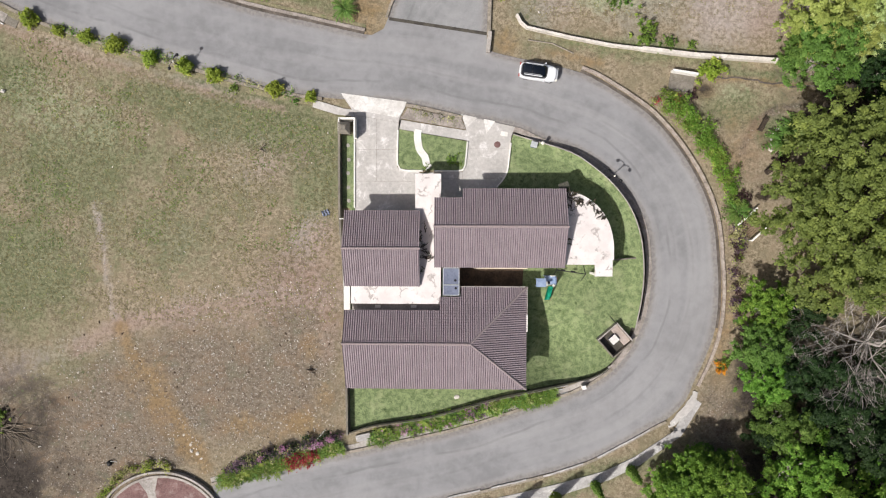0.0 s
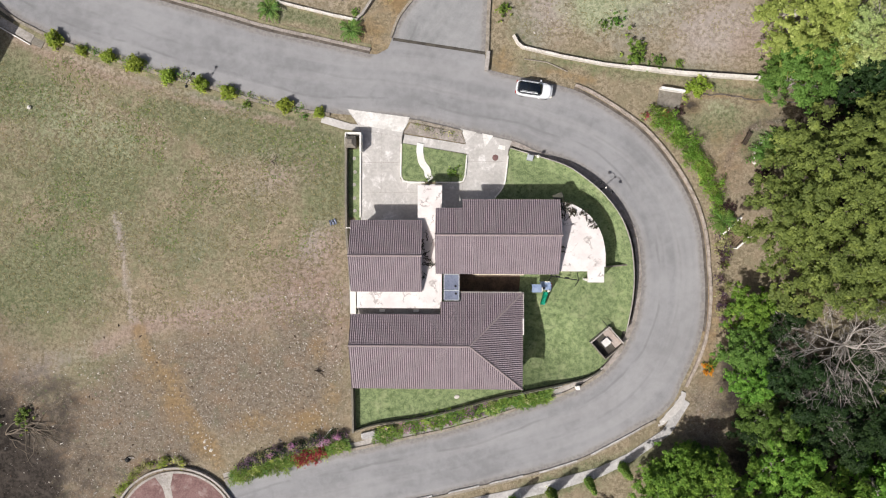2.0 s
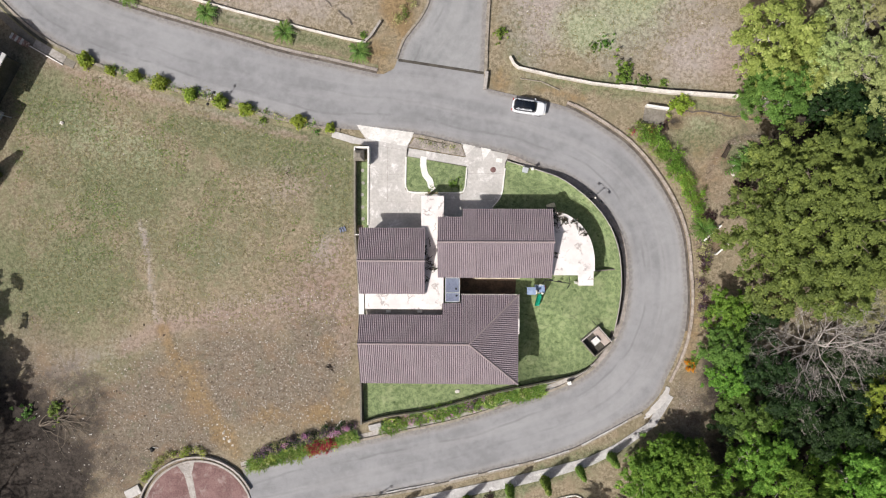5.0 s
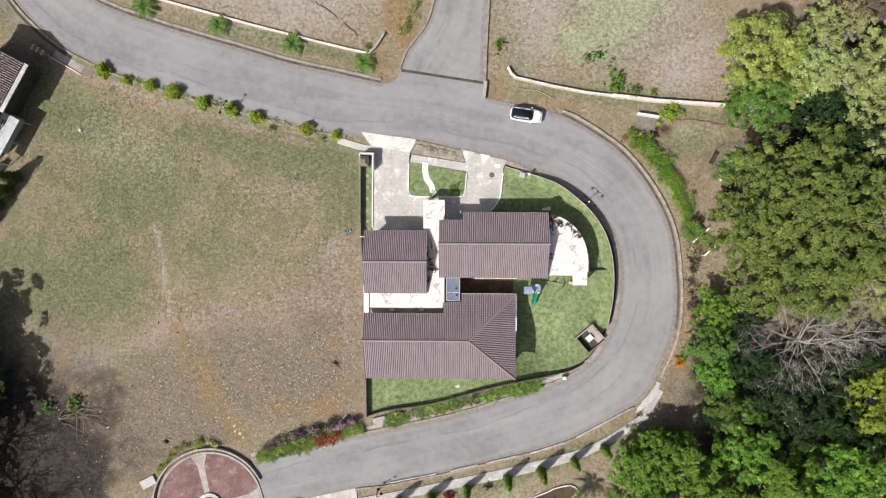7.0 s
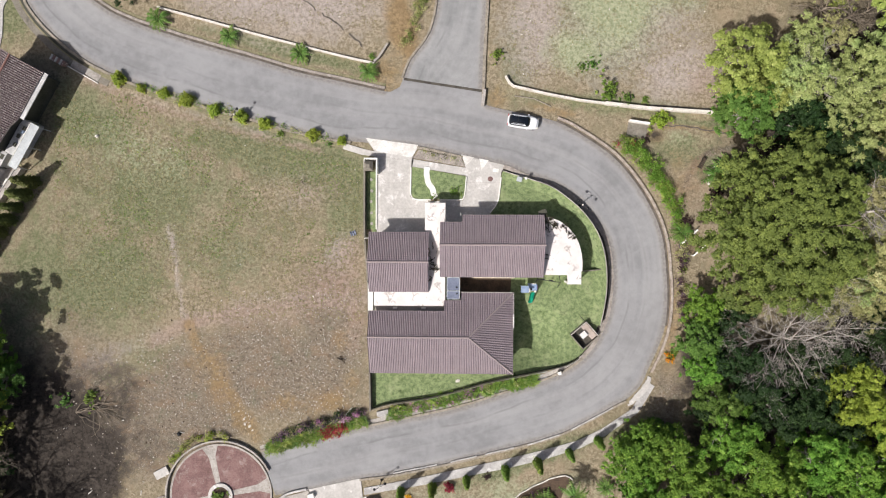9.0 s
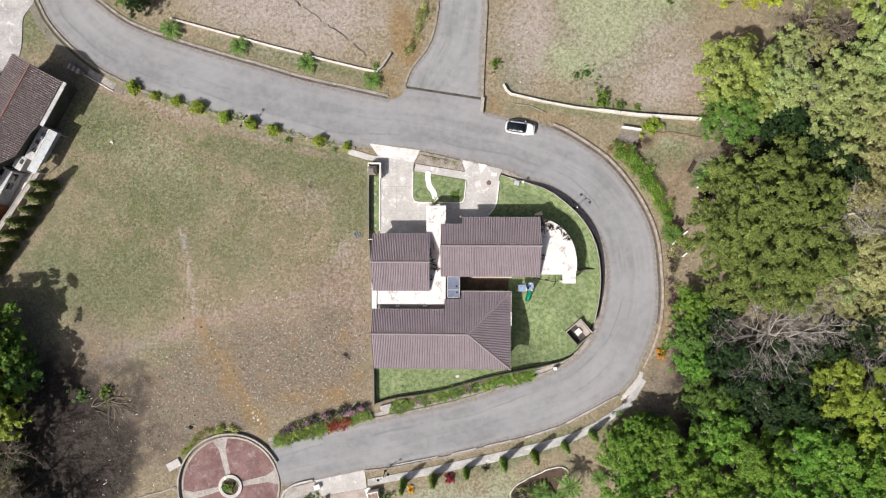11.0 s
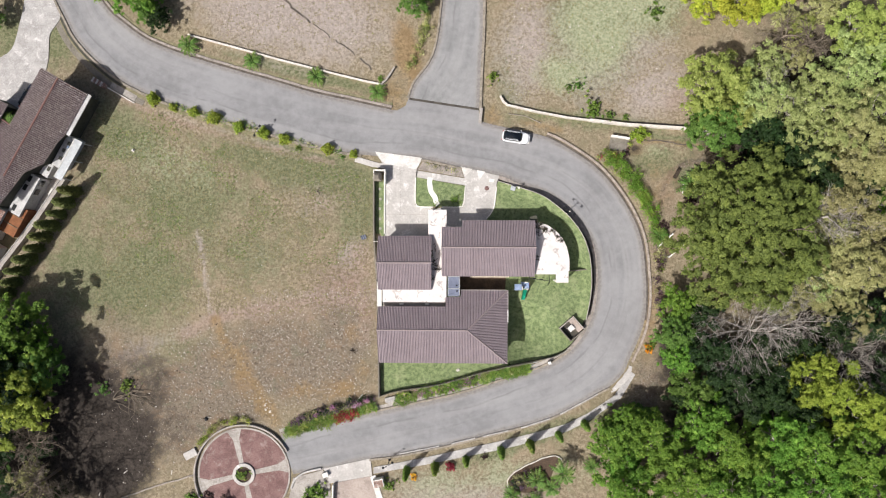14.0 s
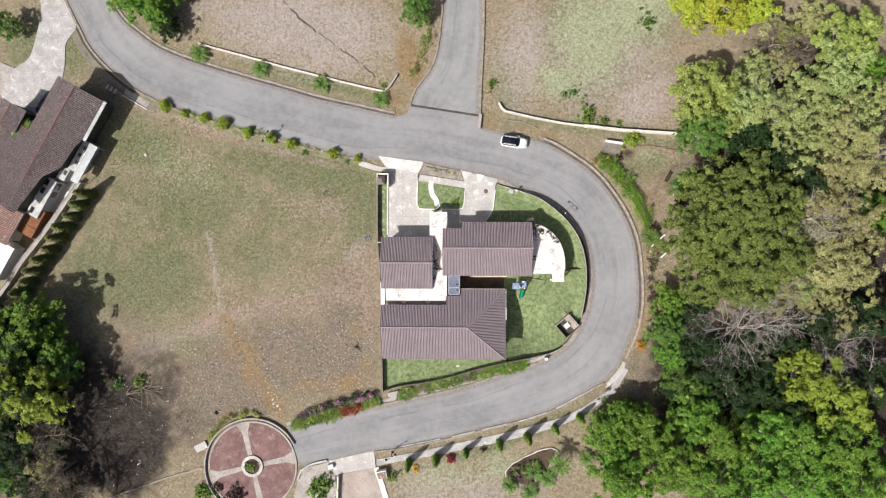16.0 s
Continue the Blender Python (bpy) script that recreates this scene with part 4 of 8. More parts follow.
for v in wall_e.verts:
    if v.co.z > 0:
        v.co.z = wall_top(v.co.x)
bm = bmesh.new()
rows = []
for p, q, r in zip(offset_line(east_line, -0.05), offset_line(east_line, -0.6), offset_line(east_line, -1.3)):
    top = wall_top(p.x) - 0.07
    low = -float(dip(r.x, r.y))
    rows.append([bm.verts.new((p.x, p.y, top)), bm.verts.new((q.x, q.y, low + (top - low) * 0.45)), bm.verts.new((r.x, r.y, low - 0.02)), bm.verts.new((r.x, r.y, low - 0.4)), bm.verts.new((p.x, p.y, low - 0.4))])
for a, b in zip(rows, rows[1:]):
    for k in range(5):
        bm.faces.new((a[k], a[(k + 1) % 5], b[(k + 1) % 5], b[k]))
bm.faces.new(rows[0])
bm.faces.new(rows[-1][::-1])
bmesh.ops.recalc_face_normals(bm, faces=bm.faces[:])
solo("lawn_bank", bm, M_LAWN, "green grass bank rising to the garden wall", "lawn", "structure")
solo("wall_east", wall_e, M_CONC_OLD, "low curved concrete garden wall", "wall", "structure")
solo("wall_south", wall_bm(south_line, 0.12, -1.6, 0.7), M_DARKWALL, "low weathered garden wall above the road", "wall", "structure")
solo("wall_garden", wall_bm([(18.5, -0.9), (22.0, -0.55)], 0.15, -0.1, 0.7), M_GREYWALL, "short dark garden wall across the lawn", "wall", "structure")
solo("wall_northeast", wall_bm([(8.2, 26.3), (8.7, 25.4), (9.3, 24.9), (14.0, 23.8), (18.7, 22.9), (22.0, 22.5)], 0.26, -0.15, 0.5), M_WALL_TOP, "thin white-topped boundary wall on dry grass", "wall", "structure")
solo("wall_northeast", wall_bm([(22.0, 22.5), (27.7, 21.8), (37.9, 21.1), (44.0, 20.2)], 0.42, -0.15, 0.62), M_WALL_TOP, "thick white-topped boundary wall on dry grass", "wall", "structure")
# the black shadow gap north of the wall, painted as a dark strip
solo("ditch", wall_bm(curve_through([(27.6, 22.25), (29.5, 22.1), (33.0, 21.85), (37.0, 21.6)], 0.5), 0.45, -0.2, -0.03, 0.2), M_GRIT, "flat dark strip coloured as the shadowed trench behind the boundary wall", "ditch", "structure")
solo("wall_northwest", wall_bm([(-41.0, 36.2), (-34.0, 34.3), (-26.9, 32.3), (-17.6, 29.9), (-13.1, 28.8), (-10.2, 28.2)], 0.24, -0.15, 0.3), M_WALL_TOP, "white-topped boundary wall above the road verge", "wall", "structure")
solo("wall_northwest", wall_bm([(-10.2, 28.4), (-9.6, 28.9), (-8.3, 30.9)], 0.3, -0.15, 0.45), M_CONC_OLD, "short weathered return of the boundary wall", "wall", "structure")
solo("gate_pier", box_bm(0.45, 2.3, 0.6, (5.15, 23.3, -0.1), 0.03, -6), M_CONC_OLD, "weathered concrete pier beside the side road", "pier", "structure")

furrow_line = curve_through([(-29.0, 45.0), (-27.2, 43.3), (-24.4, 40.5), (-21.6, 38.2), (-17.9, 35.4), (-14.1, 32.6), (-11.8, 30.6)], 0.6)
for a, b, w in ((0, 6, 0.16), (7, 16, 0.3), (17, 22, 0.14), (23, 29, 0.2), (31, 41, 0.24)):
    solo("furrow", wall_bm(furrow_line[a:b + 1], w, -0.2, -0.05, 0.6), M_GRIT, "dark broken line across the dry plot", "furrow", "structure")
# pale lengths stand in for the white-lit, crumbly edge of the kerb
for a, b in (((23.4, -19.95), (17.6, -23.15)), ((16.0, -23.85), (11.5, -25.35)), ((9.6, -25.75), (5.6, -26.75)), ((4.4, -27.0), (0.7, -27.9)), ((-1.2, -28.3), (-7.4, -29.6))):
    solo("kerb", wall_bm(curve_through([a, b], 0.4), 0.18, -0.1, 0.17, 0.06), M_FOOTPATH, "pale crumbly kerb length coloured as a lit edge", "kerb", "structure")

# roundabout with red paving, concrete bands and a planted ring
RB = Vector((-32.0, -33.1))
def ring_bm(r0, r1, z0, z1, n=72):
    a = [RB + Vector((math.cos(2 * math.pi * k / n), math.sin(2 * math.pi * k / n))) * r1 for k in range(n + 1)]
    b = [RB + Vector((math.cos(2 * math.pi * k / n), math.sin(2 * math.pi * k / n))) * r0 for k in range(n + 1)]
    return strip_bm(a, b, z0, z1)


solo("roundabout", ring_bm(1.75, 7.1, -0.2, 0.055), M_REDPAVE, "round turning place of faded red paving", "roundabout", "structure")
solo("roundabout_kerb", ring_bm(7.1, 7.36, -0.25, 0.08), M_CONC_OLD, "weathered concrete ring round the red paving", "kerb", "structure")
solo("roundabout_wall", strip_bm([RB + Vector((math.cos(radians(a)), math.sin(radians(a)))) * 7.95 for a in range(28, 236, 4)], [RB + Vector((math.cos(radians(a)), math.sin(radians(a)))) * 7.72 for a in range(28, 236, 4)], -0.2, 0.4), M_CONC_OLD, "curved weathered retaining wall round the turning place", "wall", "structure")
solo("planter_kerb", ring_bm(1.25, 1.75, -0.2, 0.28), M_CONC, "pale round planter kerb", "planter", "structure")
solo("planter_soil", cyl_bm(1.27, 0.3, (RB.x, RB.y, -0.2), 40), M_SOIL, "dark planter soil", "soil", "structure")
for a in (12, 103, 195, 283):
    d = Vector((math.cos(radians(a)), math.sin(radians(a))))
    n = Vector((-d.y, d.x))
    pts = [RB + d * 1.75 + n * 0.35, RB + d * 5.6 + n * 0.5, RB + d * 7.05 + n * 1.15, RB + d * 7.05 - n * 1.15, RB + d * 5.6 - n * 0.5, RB + d * 1.75 - n * 0.35]
    solo("paving_band", slab_bm(pts, -0.1, 0.062), M_CONC_OLD, "worn concrete band across the red paving", "paving", "structure")
solo("slab", box_bm(2.1, 1.2, 0.35, (-40.5, -30.0, -0.1), 0.03, 28), M_CONC, "pale concrete slab beside the roundabout", "slab", "structure")

# drive of the lower house
solo("driveway", slab_bm([(-19.4, -32.1), (-12.0, -30.4), (-11.7, -33.1), (-18.4, -34.4)], -0.2, 0.05), M_CONC, "pale concrete apron of the lower driveway", "driveway", "structure")
solo("driveway", slab_bm([(-17.6, -34.3), (-12.1, -33.2), (-10.6, -38.0), (-9.5, -50), (-18.2, -50), (-17.9, -38.2)], -0.2, 0.03), M_PINKPAVE, "faded pink paved driveway", "driveway", "structure")
solo("driveway", slab_bm([(-12.05, -33.3), (-11.2, -33.0), (-9.6, -38.0), (-8.6, -50), (-9.45, -50), (-10.55, -38.0)], -0.2, 0.04), M_CONC_PALE, "pale concrete strip beside the driveway", "driveway", "structure")
solo("driveway", slab_bm([(-24.2, -33.6), (-19.5, -32.3), (-18.4, -34.4), (-18.0, -38.2), (-18.3, -50), (-24.0, -50), (-25.5, -40)], -0.2, 0.02), M_CONC_OLD, "weathered concrete yard beside the roundabout", "driveway", "structure")
solo("wall_low", wall_bm([(-17.75, -34.4), (-17.9, -38.2), (-18.1, -50)], 0.2, -0.1, 0.9), M_WHITE, "thin white wall beside the lower driveway", "wall", "structure")
solo("wall_low", wall_bm(curve_through([(-24.5, -35.2), (-23.9, -33.8), (-22.6, -32.8), (-21.0, -32.3), (-19.7, -32.0)], 0.4), 0.28, -0.1, 0.3), M_FOOTPATH, "low curved pale wall by the lower driveway", "wall", "structure")
# drive of the western house
west_drive = curve_through([(-64.3, 48.5), (-62.9, 43.5), (-61.5, 39.4), (-63.2, 36.6), (-63.4, 34.0), (-63.7, 31.4), (-65.2, 27.0), (-68.0, 24.2), (-73.5, 24.5), (-74.0, 28.0), (-73.3, 30.6), (-71.6, 32.6), (-69.4, 34.2), (-68.2, 38.0), (-67.4, 42.0), (-68.0, 46.0), (-67.5, 48.5)], 0.7, closed=True)
solo("driveway", slab_bm(west_drive, -0.2, 0.02), M_FOOTPATH, "stained grey concrete driveway of the western house", "driveway", "structure")
solo("driveway", slab_bm([(-90, 36), (-80, 34.6), (-74.4, 33.4), (-71.9, 32.4), (-73.4, 30.2), (-74.1, 27.8), (-80, 26), (-90, 25)], -0.2, 0.03), M_CONC_OLD, "pale concrete path beside the forecourt", "driveway", "structure")

# ---- houses ----


def tiled_slope(name, a, b, apex_fn, pitch_dir, rise, parent, mat, low_fn=None, rib=0.235, course=0.33, amp=0.058, lip=0.055):
    """One roof slope laid with rolled tiles. a, b: the ends of the eave line in space; apex_fn(u): run, in plan metres, from the
    eave line up to the top edge at u metres along it; low_fn(u): where the tiles begin; pitch_dir: the plan direction uphill."""
    A, B = Vector(a), Vector(b)
    U = (B - A).normalized()
    length = (B - A).length
    V = (Vector((pitch_dir[0], pitch_dir[1], 0)).normalized() + Vector((0, 0, rise))).normalized()
    cosp = math.hypot(V.x, V.y)
    N = U.cross(V).normalized()
    if N.z < 0:
        N = -N
    per = 6
    nu = max(2, int(round(length / rib)) * per)
    us = np.linspace(0, length, nu + 1)
    top = np.array([max(0.0, apex_fn(u)) for u in us]) / cosp
    low = np.array([low_fn(u) if low_fn else 0.0 for u in us]) / cosp
    low = np.minimum(low, top)
    n = int(np.max(top) / course) + 1
    vs, hs = [], []
    for k in range(n):
        vs += [k * course, (k + 1) * course - 0.015]
        hs += [lip, 0.0]
    vs, hs = np.array(vs), np.array(hs)
    Vv = np.clip(vs[:, None], low[None, :], top[None, :])
    shift = np.random.RandomState(int(length * 53) % 9999).normal(0, 0.012, nu // per + 2)
    phase = (us + np.interp(np.arange(nu + 1), np.arange(nu // per + 2) * per, shift)) / rib * 2 * math.pi
    prof = amp * np.maximum(np.cos(phase), -0.35)
    # each tile lies a little differently
    rs = np.random.RandomState(int(length * 97) % 9999)
    lie = np.repeat(rs.normal(0, 0.008, (n, nu // per + 2)), 2, 0)[:, ((np.arange(nu + 1) + per // 2) // per)]
    H = hs[:, None] + prof[None, :] + 0.05 + lie
    co = np.array(A)[None, None] + us[None, :, None] * np.array(U) + Vv[..., None] * np.array(V) + H[..., None] * np.array(N)
    m = len(vs)
    i = np.arange(m * (nu + 1)).reshape(m, nu + 1)
    f = np.stack([i[:-1, :-1], i[:-1, 1:], i[1:, 1:], i[1:, :-1]], -1).reshape(-1, 4)
    span = np.abs(Vv[1:, :-1] - Vv[:-1, :-1]) + np.abs(Vv[1:, 1:] - Vv[:-1, 1:])
    f = f[(span.reshape(-1) > 1e-4)]
    used = np.unique(f)
    remap = np.zeros(m * (nu + 1), dtype=int)
    remap[used] = np.arange(len(used))
    me = raw_mesh(name, co.reshape(-1, 3)[used], remap[f].tolist(), mat)
    return part(name, me, mat, parent, world=True)


def ridge_caps(p, q, parent, mat, r=0.15):
    """A row of half-round ridge tiles from p to q, each a piece of its own on one shared mesh."""
    P, Q = Vector(p), Vector(q)
    d = Q - P
    n = max(1, int(d.length / 0.42))
    step = d.length / n
    me = to_mesh("ridge_tile", tube_bm([(0, 0, 0), (0, 0, step * 1.12)], [r, r * 0.84], 8), mat)
    turn = d.to_track_quat("Z", "Y").to_matrix().to_4x4()
    inv = chain(parent).inverted()
    for k in range(n):
        ob = new("ridge_tile", me)
        ob.parent = parent
        ob.matrix_basis = inv @ Matrix.Translation(P + d * (k / n)) @ turn


def deck_bm(pts, t=0.12):
    """A thin sloping board under the tiles, from its corners in space."""
    bm = bmesh.new()
    up = [bm.verts.new(p) for p in pts]
    dn = [bm.verts.new((p[0], p[1], p[2] - t)) for p in pts]
    bm.faces.new(up)
    bm.faces.new(dn[::-1])
    for k in range(len(pts)):
        j = (k + 1) % len(pts)
        bm.faces.new((up[k], dn[k], dn[j], up[j]))
    bmesh.ops.recalc_face_normals(bm, faces=bm.faces)
    return bm


def window(parent, x, y, z, w, h, facing, name="window"):
    """A framed window with two panes and a sill on a wall; facing: degrees of its outward normal in plan."""
    m = pose(x, y, z, 0, 0, facing + 90)
    fr = join(box_bm(w, 0.08, 0.07, (0, 0, 0)), box_bm(w, 0.08, 0.07, (0, 0, h - 0.07)), box_bm(0.07, 0.08, h, (-w / 2 + 0.035, 0, 0)), box_bm(0.07, 0.08, h, (w / 2 - 0.035, 0, 0)), box_bm(0.05, 0.07, h, (0, 0, 0)))
    fr.transform(m)
    f = part(name, fr, M_ALU, parent, "pale metal window frame", world=True)
    gl = join(box_bm(w / 2 - 0.1, 0.02, h - 0.14, (-w / 4, 0, 0.07)), box_bm(w / 2 - 0.1, 0.02, h - 0.14, (w / 4, 0, 0.07)))
    gl.transform(m)
    part("pane", gl, M_GLASS, f, "dark glass panes", world=True)
    sl = box_bm(w + 0.2, 0.22, 0.06, (0, -0.08, -0.07), 0.01)
    sl.transform(m)
    part("sill", sl, M_WHITE, f, world=True)
    return f


def door(parent, x, y, w, h, facing, mat):
    m = pose(x, y, 0.03, 0, 0, facing + 90)
    bm = join(box_bm(w, 0.06, h, (0, 0, 0), 0.01), box_bm(w * 0.7, 0.08, h * 0.36, (0, 0, h * 0.1)), box_bm(w * 0.7, 0.08, h * 0.36, (0, 0, h * 0.55)))
    bm.transform(m)
    d = part("door", bm, mat, parent, "panelled door", world=True)
    hb = cyl_bm(0.03, 0.12, (w * 0.4, -0.1, h * 0.48), 8)
    hb.transform(m)
    part("handle", hb, M_ALU, d, world=True)
    return d


EAVE, RISE = 3.35, 0.44

# main wing: a gabled roof, its north eave stepped
main = thing("house", pose(6.3, 2.5, 0), "single-storey house wing under a mauve-brown tiled gable roof", "house")
X0, X1, YR = -0.75, 13.2, 2.8
N_FULL, N_STEP, S_RUN = 4.0, 3.0, 4.35
zr = EAVE + S_RUN * RISE
zn = zr - N_FULL * RISE
part("wall", slab_bm([(0.1, -0.9), (12.5, -0.9), (12.5, 6.3), (2.9, 6.3), (2.9, 5.2), (0.1, 5.2)], -0.1, 3.25), M_WHITE, main, "white rendered outer walls", world=True)
for gx in (0.1, 12.3):
    g = bmesh.new()
    tri = [(-0.7, 3.25), (6.0, 3.25), (2.8, zr - 0.22)]
    va = [g.verts.new((gx, y, z)) for y, z in tri]
    vb = [g.verts.new((gx + 0.2, y, z)) for y, z in tri]
    g.faces.new(va), g.faces.new(vb[::-1])
    for k in range(3):
        g.faces.new((va[k], vb[k], vb[(k + 1) % 3], va[(k + 1) % 3]))
    bmesh.ops.recalc_face_normals(g, faces=g.faces)
    part("gable", g, M_WHITE, main, world=True)
roof = new("roof")
roof.parent = main
part("roof_deck", deck_bm([(X0, YR - S_RUN, EAVE - 0.02), (X1, YR - S_RUN, EAVE - 0.02), (X1, YR, zr - 0.02), (X0, YR, zr - 0.02)]), M_RIDGE, roof, world=True)
part("roof_deck", deck_bm([(2.25, YR + N_FULL, zn - 0.02), (2.25, YR + N_STEP, zr - N_STEP * RISE - 0.02), (X0, YR + N_STEP, zr - N_STEP * RISE - 0.02), (X0, YR, zr - 0.025), (X1, YR, zr - 0.025), (X1, YR + N_FULL, zn - 0.02)]), M_RIDGE, roof, world=True)
tiled_slope("roof_slope", (X0, YR - S_RUN, EAVE), (X1, YR - S_RUN, EAVE), lambda u: S_RUN, (0, 1), RISE, roof, M_TILE)
tiled_slope("roof_slope", (X1, YR + N_FULL, zn), (X0, YR + N_FULL, zn), lambda u: N_FULL, (0, -1), RISE, roof, M_TILE, low_fn=lambda u: N_FULL - N_STEP if (X1 - u) < 2.25 else 0.0)
ridge_caps((X0 - 0.05, YR, zr + 0.08), (X1 + 0.05, YR, zr + 0.08), roof, M_RIDGE)
for wx in (4.2, 7.4, 10.6):
    window(main, wx, 6.33, 1.0, 1.5, 1.3, 90)
for wx in (4.5, 8.0, 11.0):
    window(main, wx, -0.93, 1.0, 1.5, 1.3, -90)
door(main, 1.5, 5.23, 0.95, 2.1, 90, M_WOOD)

# garage wing
garage = thing("garage", pose(-6.3, 0.6, 0), "garage wing under a mauve-brown tiled gable roof", "garage")
GX0, GX1, GYR, GN, GS = -10.4, -2.3, 0.5, 3.95, 4.1
gz = EAVE + GS * RISE
gzn = gz - GN * RISE
part("wall", slab_bm([(-9.8, -2.9), (-2.9, -2.9), (-2.9, 3.9), (-9.8, 3.9)], -0.1, 3.2), M_WHITE, garage, "white rendered walls", world=True)
for gx in (-9.8, -3.1):
    g = bmesh.new()
    tri = [(-2.7, 3.2), (3.6, 3.2), (0.5, gz - 0.22)]
    va = [g.verts.new((gx, y, z)) for y, z in tri]
    vb = [g.verts.new((gx + 0.2, y, z)) for y, z in tri]
    g.faces.new(va), g.faces.new(vb[::-1])
    for k in range(3):
        g.faces.new((va[k], vb[k], vb[(k + 1) % 3], va[(k + 1) % 3]))
    bmesh.ops.recalc_face_normals(g, faces=g.faces)
    part("gable", g, M_WHITE, garage, world=True)
groof = new("roof")
groof.parent = garage
part("roof_deck", deck_bm([(GX0, GYR - GS, EAVE - 0.02), (GX1, GYR - GS, EAVE - 0.02), (GX1, GYR, gz - 0.02), (GX0, GYR, gz - 0.02)]), M_RIDGE, groof, world=True)
part("roof_deck", deck_bm([(GX1, GYR + GN, gzn - 0.02), (GX0, GYR + GN, gzn - 0.02), (GX0, GYR, gz - 0.025), (GX1, GYR, gz - 0.025)]), M_RIDGE, groof, world=True)
tiled_slope("roof_slope", (GX0, GYR - GS, EAVE), (GX1, GYR - GS, EAVE), lambda u: GS, (0, 1), RISE, groof, M_TILE)
tiled_slope("roof_slope", (GX1, GYR + GN, gzn), (GX0, GYR + GN, gzn), lambda u: GN, (0, -1), RISE, groof, M_TILE)
ridge_caps((GX0 - 0.05, GYR, gz + 0.08), (GX1 + 0.05, GYR, gz + 0.08), groof, M_RIDGE)
for gx in (-8.2, -4.7):
    bm = join(box_bm(2.6, 0.06, 2.3, (gx, 3.93, 0.05)), *[box_bm(2.5, 0.09, 0.04, (gx, 3.93, 0.4 + 0.45 * k)) for k in range(5)])
    part("garage_door", bm, M_WHITE, garage, "white ribbed garage door", world=True)

# rear wing: hipped at its east end, north eave stepped
rear = thing("house", pose(-0.5, -9.5, 0), "rear house wing under a mauve-brown tiled hip roof", "house")
RX0, RX1, RYR = -10.34, 9.15, -9.5
MAIN_EAVE, EAVE = EAVE, 2.85
R_S, R_N1, R_N2, HIPX = 5.24, 3.33, 5.7, 3.07
rz = EAVE + R_S * RISE
znn = rz - R_N2 * RISE
e_run = RX1 - HIPX
part("wall", slab_bm([(-9.7, -14.1), (8.4, -14.1), (8.4, -4.6), (2.6, -4.6), (0.4, -5.2), (0.4, -6.8), (-9.7, -6.8)], -2.7, 2.5), M_WHITE, rear, "white rendered outer walls", world=True)
g = bmesh.new()
tri = [(-13.9, 2.4), (-6.9, 2.4), (-9.45, rz - 0.25)]
va = [g.verts.new((-9.7, y, z)) for y, z in tri]
vb = [g.verts.new((-9.5, y, z)) for y, z in tri]
g.faces.new(va), g.faces.new(vb[::-1])
for k in range(3):
    g.faces.new((va[k], vb[k], vb[(k + 1) % 3], va[(k + 1) % 3]))
bmesh.ops.recalc_face_normals(g, faces=g.faces)
part("gable", g, M_WHITE, rear, world=True)
rroof = new("roof")
rroof.parent = rear
hip_s = R_S / e_run
hip_n = R_N2 / e_run
tiled_slope("roof_slope", (RX0, RYR - R_S, EAVE), (RX1, RYR - R_S, EAVE), lambda u: R_S if u + RX0 <= HIPX else (RX1 - RX0 - u) * hip_s, (0, 1), RISE, rroof, M_TILE)
tiled_slope("roof_slope", (RX1, RYR + R_N2, znn), (RX0, RYR + R_N2, znn), lambda u: R_N2 if RX1 - u <= HIPX else u * hip_n, (0, -1), RISE, rroof, M_TILE,
            low_fn=lambda u: R_N2 - R_N1 if RX1 - u < -0.2 else (1.0 if RX1 - u < 2.1 else 0.0))


def east_top(u):
    y = RYR - R_S + u
    return e_run * (1 - (RYR - y) / R_S) if y <= RYR else e_run * (1 - (y - RYR) / R_N2)


tiled_slope("roof_slope", (RX1, RYR - R_S, EAVE), (RX1, RYR + R_N2, znn), east_top, (-1, 0), (rz - (EAVE + znn) / 2) / e_run, rroof, M_TILE)
part("roof_deck", deck_bm([(RX0, RYR - R_S, EAVE - 0.02), (RX1, RYR - R_S, EAVE - 0.02), (HIPX, RYR, rz - 0.05), (RX0, RYR, rz - 0.05)]), M_RIDGE, rroof, world=True)
part("roof_deck", deck_bm([(RX0, RYR + R_N1, rz - R_N1 * RISE - 0.03), (RX0, RYR, rz - 0.06), (HIPX, RYR, rz - 0.06), (RX1, RYR + R_N2, znn - 0.03), (2.1, RYR + R_N2, znn - 0.03), (2.1, RYR + R_N2 - 1.0, znn + RISE - 0.03), (-0.2, RYR + R_N2 - 1.0, znn + RISE - 0.03), (-0.2, RYR + R_N1, rz - R_N1 * RISE - 0.03)]), M_RIDGE, rroof, world=True)
part("roof_deck", deck_bm([(RX1, RYR - R_S, EAVE - 0.03), (RX1, RYR + R_N2, znn - 0.04), (HIPX, RYR, rz - 0.06)]), M_RIDGE, rroof, world=True)
ridge_caps((RX0 - 0.05, RYR, rz + 0.08), (HIPX, RYR, rz + 0.08), rroof, M_RIDGE)
ridge_caps((HIPX, RYR, rz + 0.06), (RX1, RYR - R_S, EAVE + 0.08), rroof, M_RIDGE, 0.13)
ridge_caps((HIPX, RYR, rz + 0.06), (RX1, RYR + R_N2, znn + 0.1), rroof, M_RIDGE, 0.13)
for wx in (-7.5, -3.5, 0.5, 5.0):
    window(rear, wx, -14.13, 1.0, 1.6, 1.3, -90)
for wy in (-12.2, -7.2):
    window(rear, 8.43, wy, 1.0, 1.5, 1.3, 0)
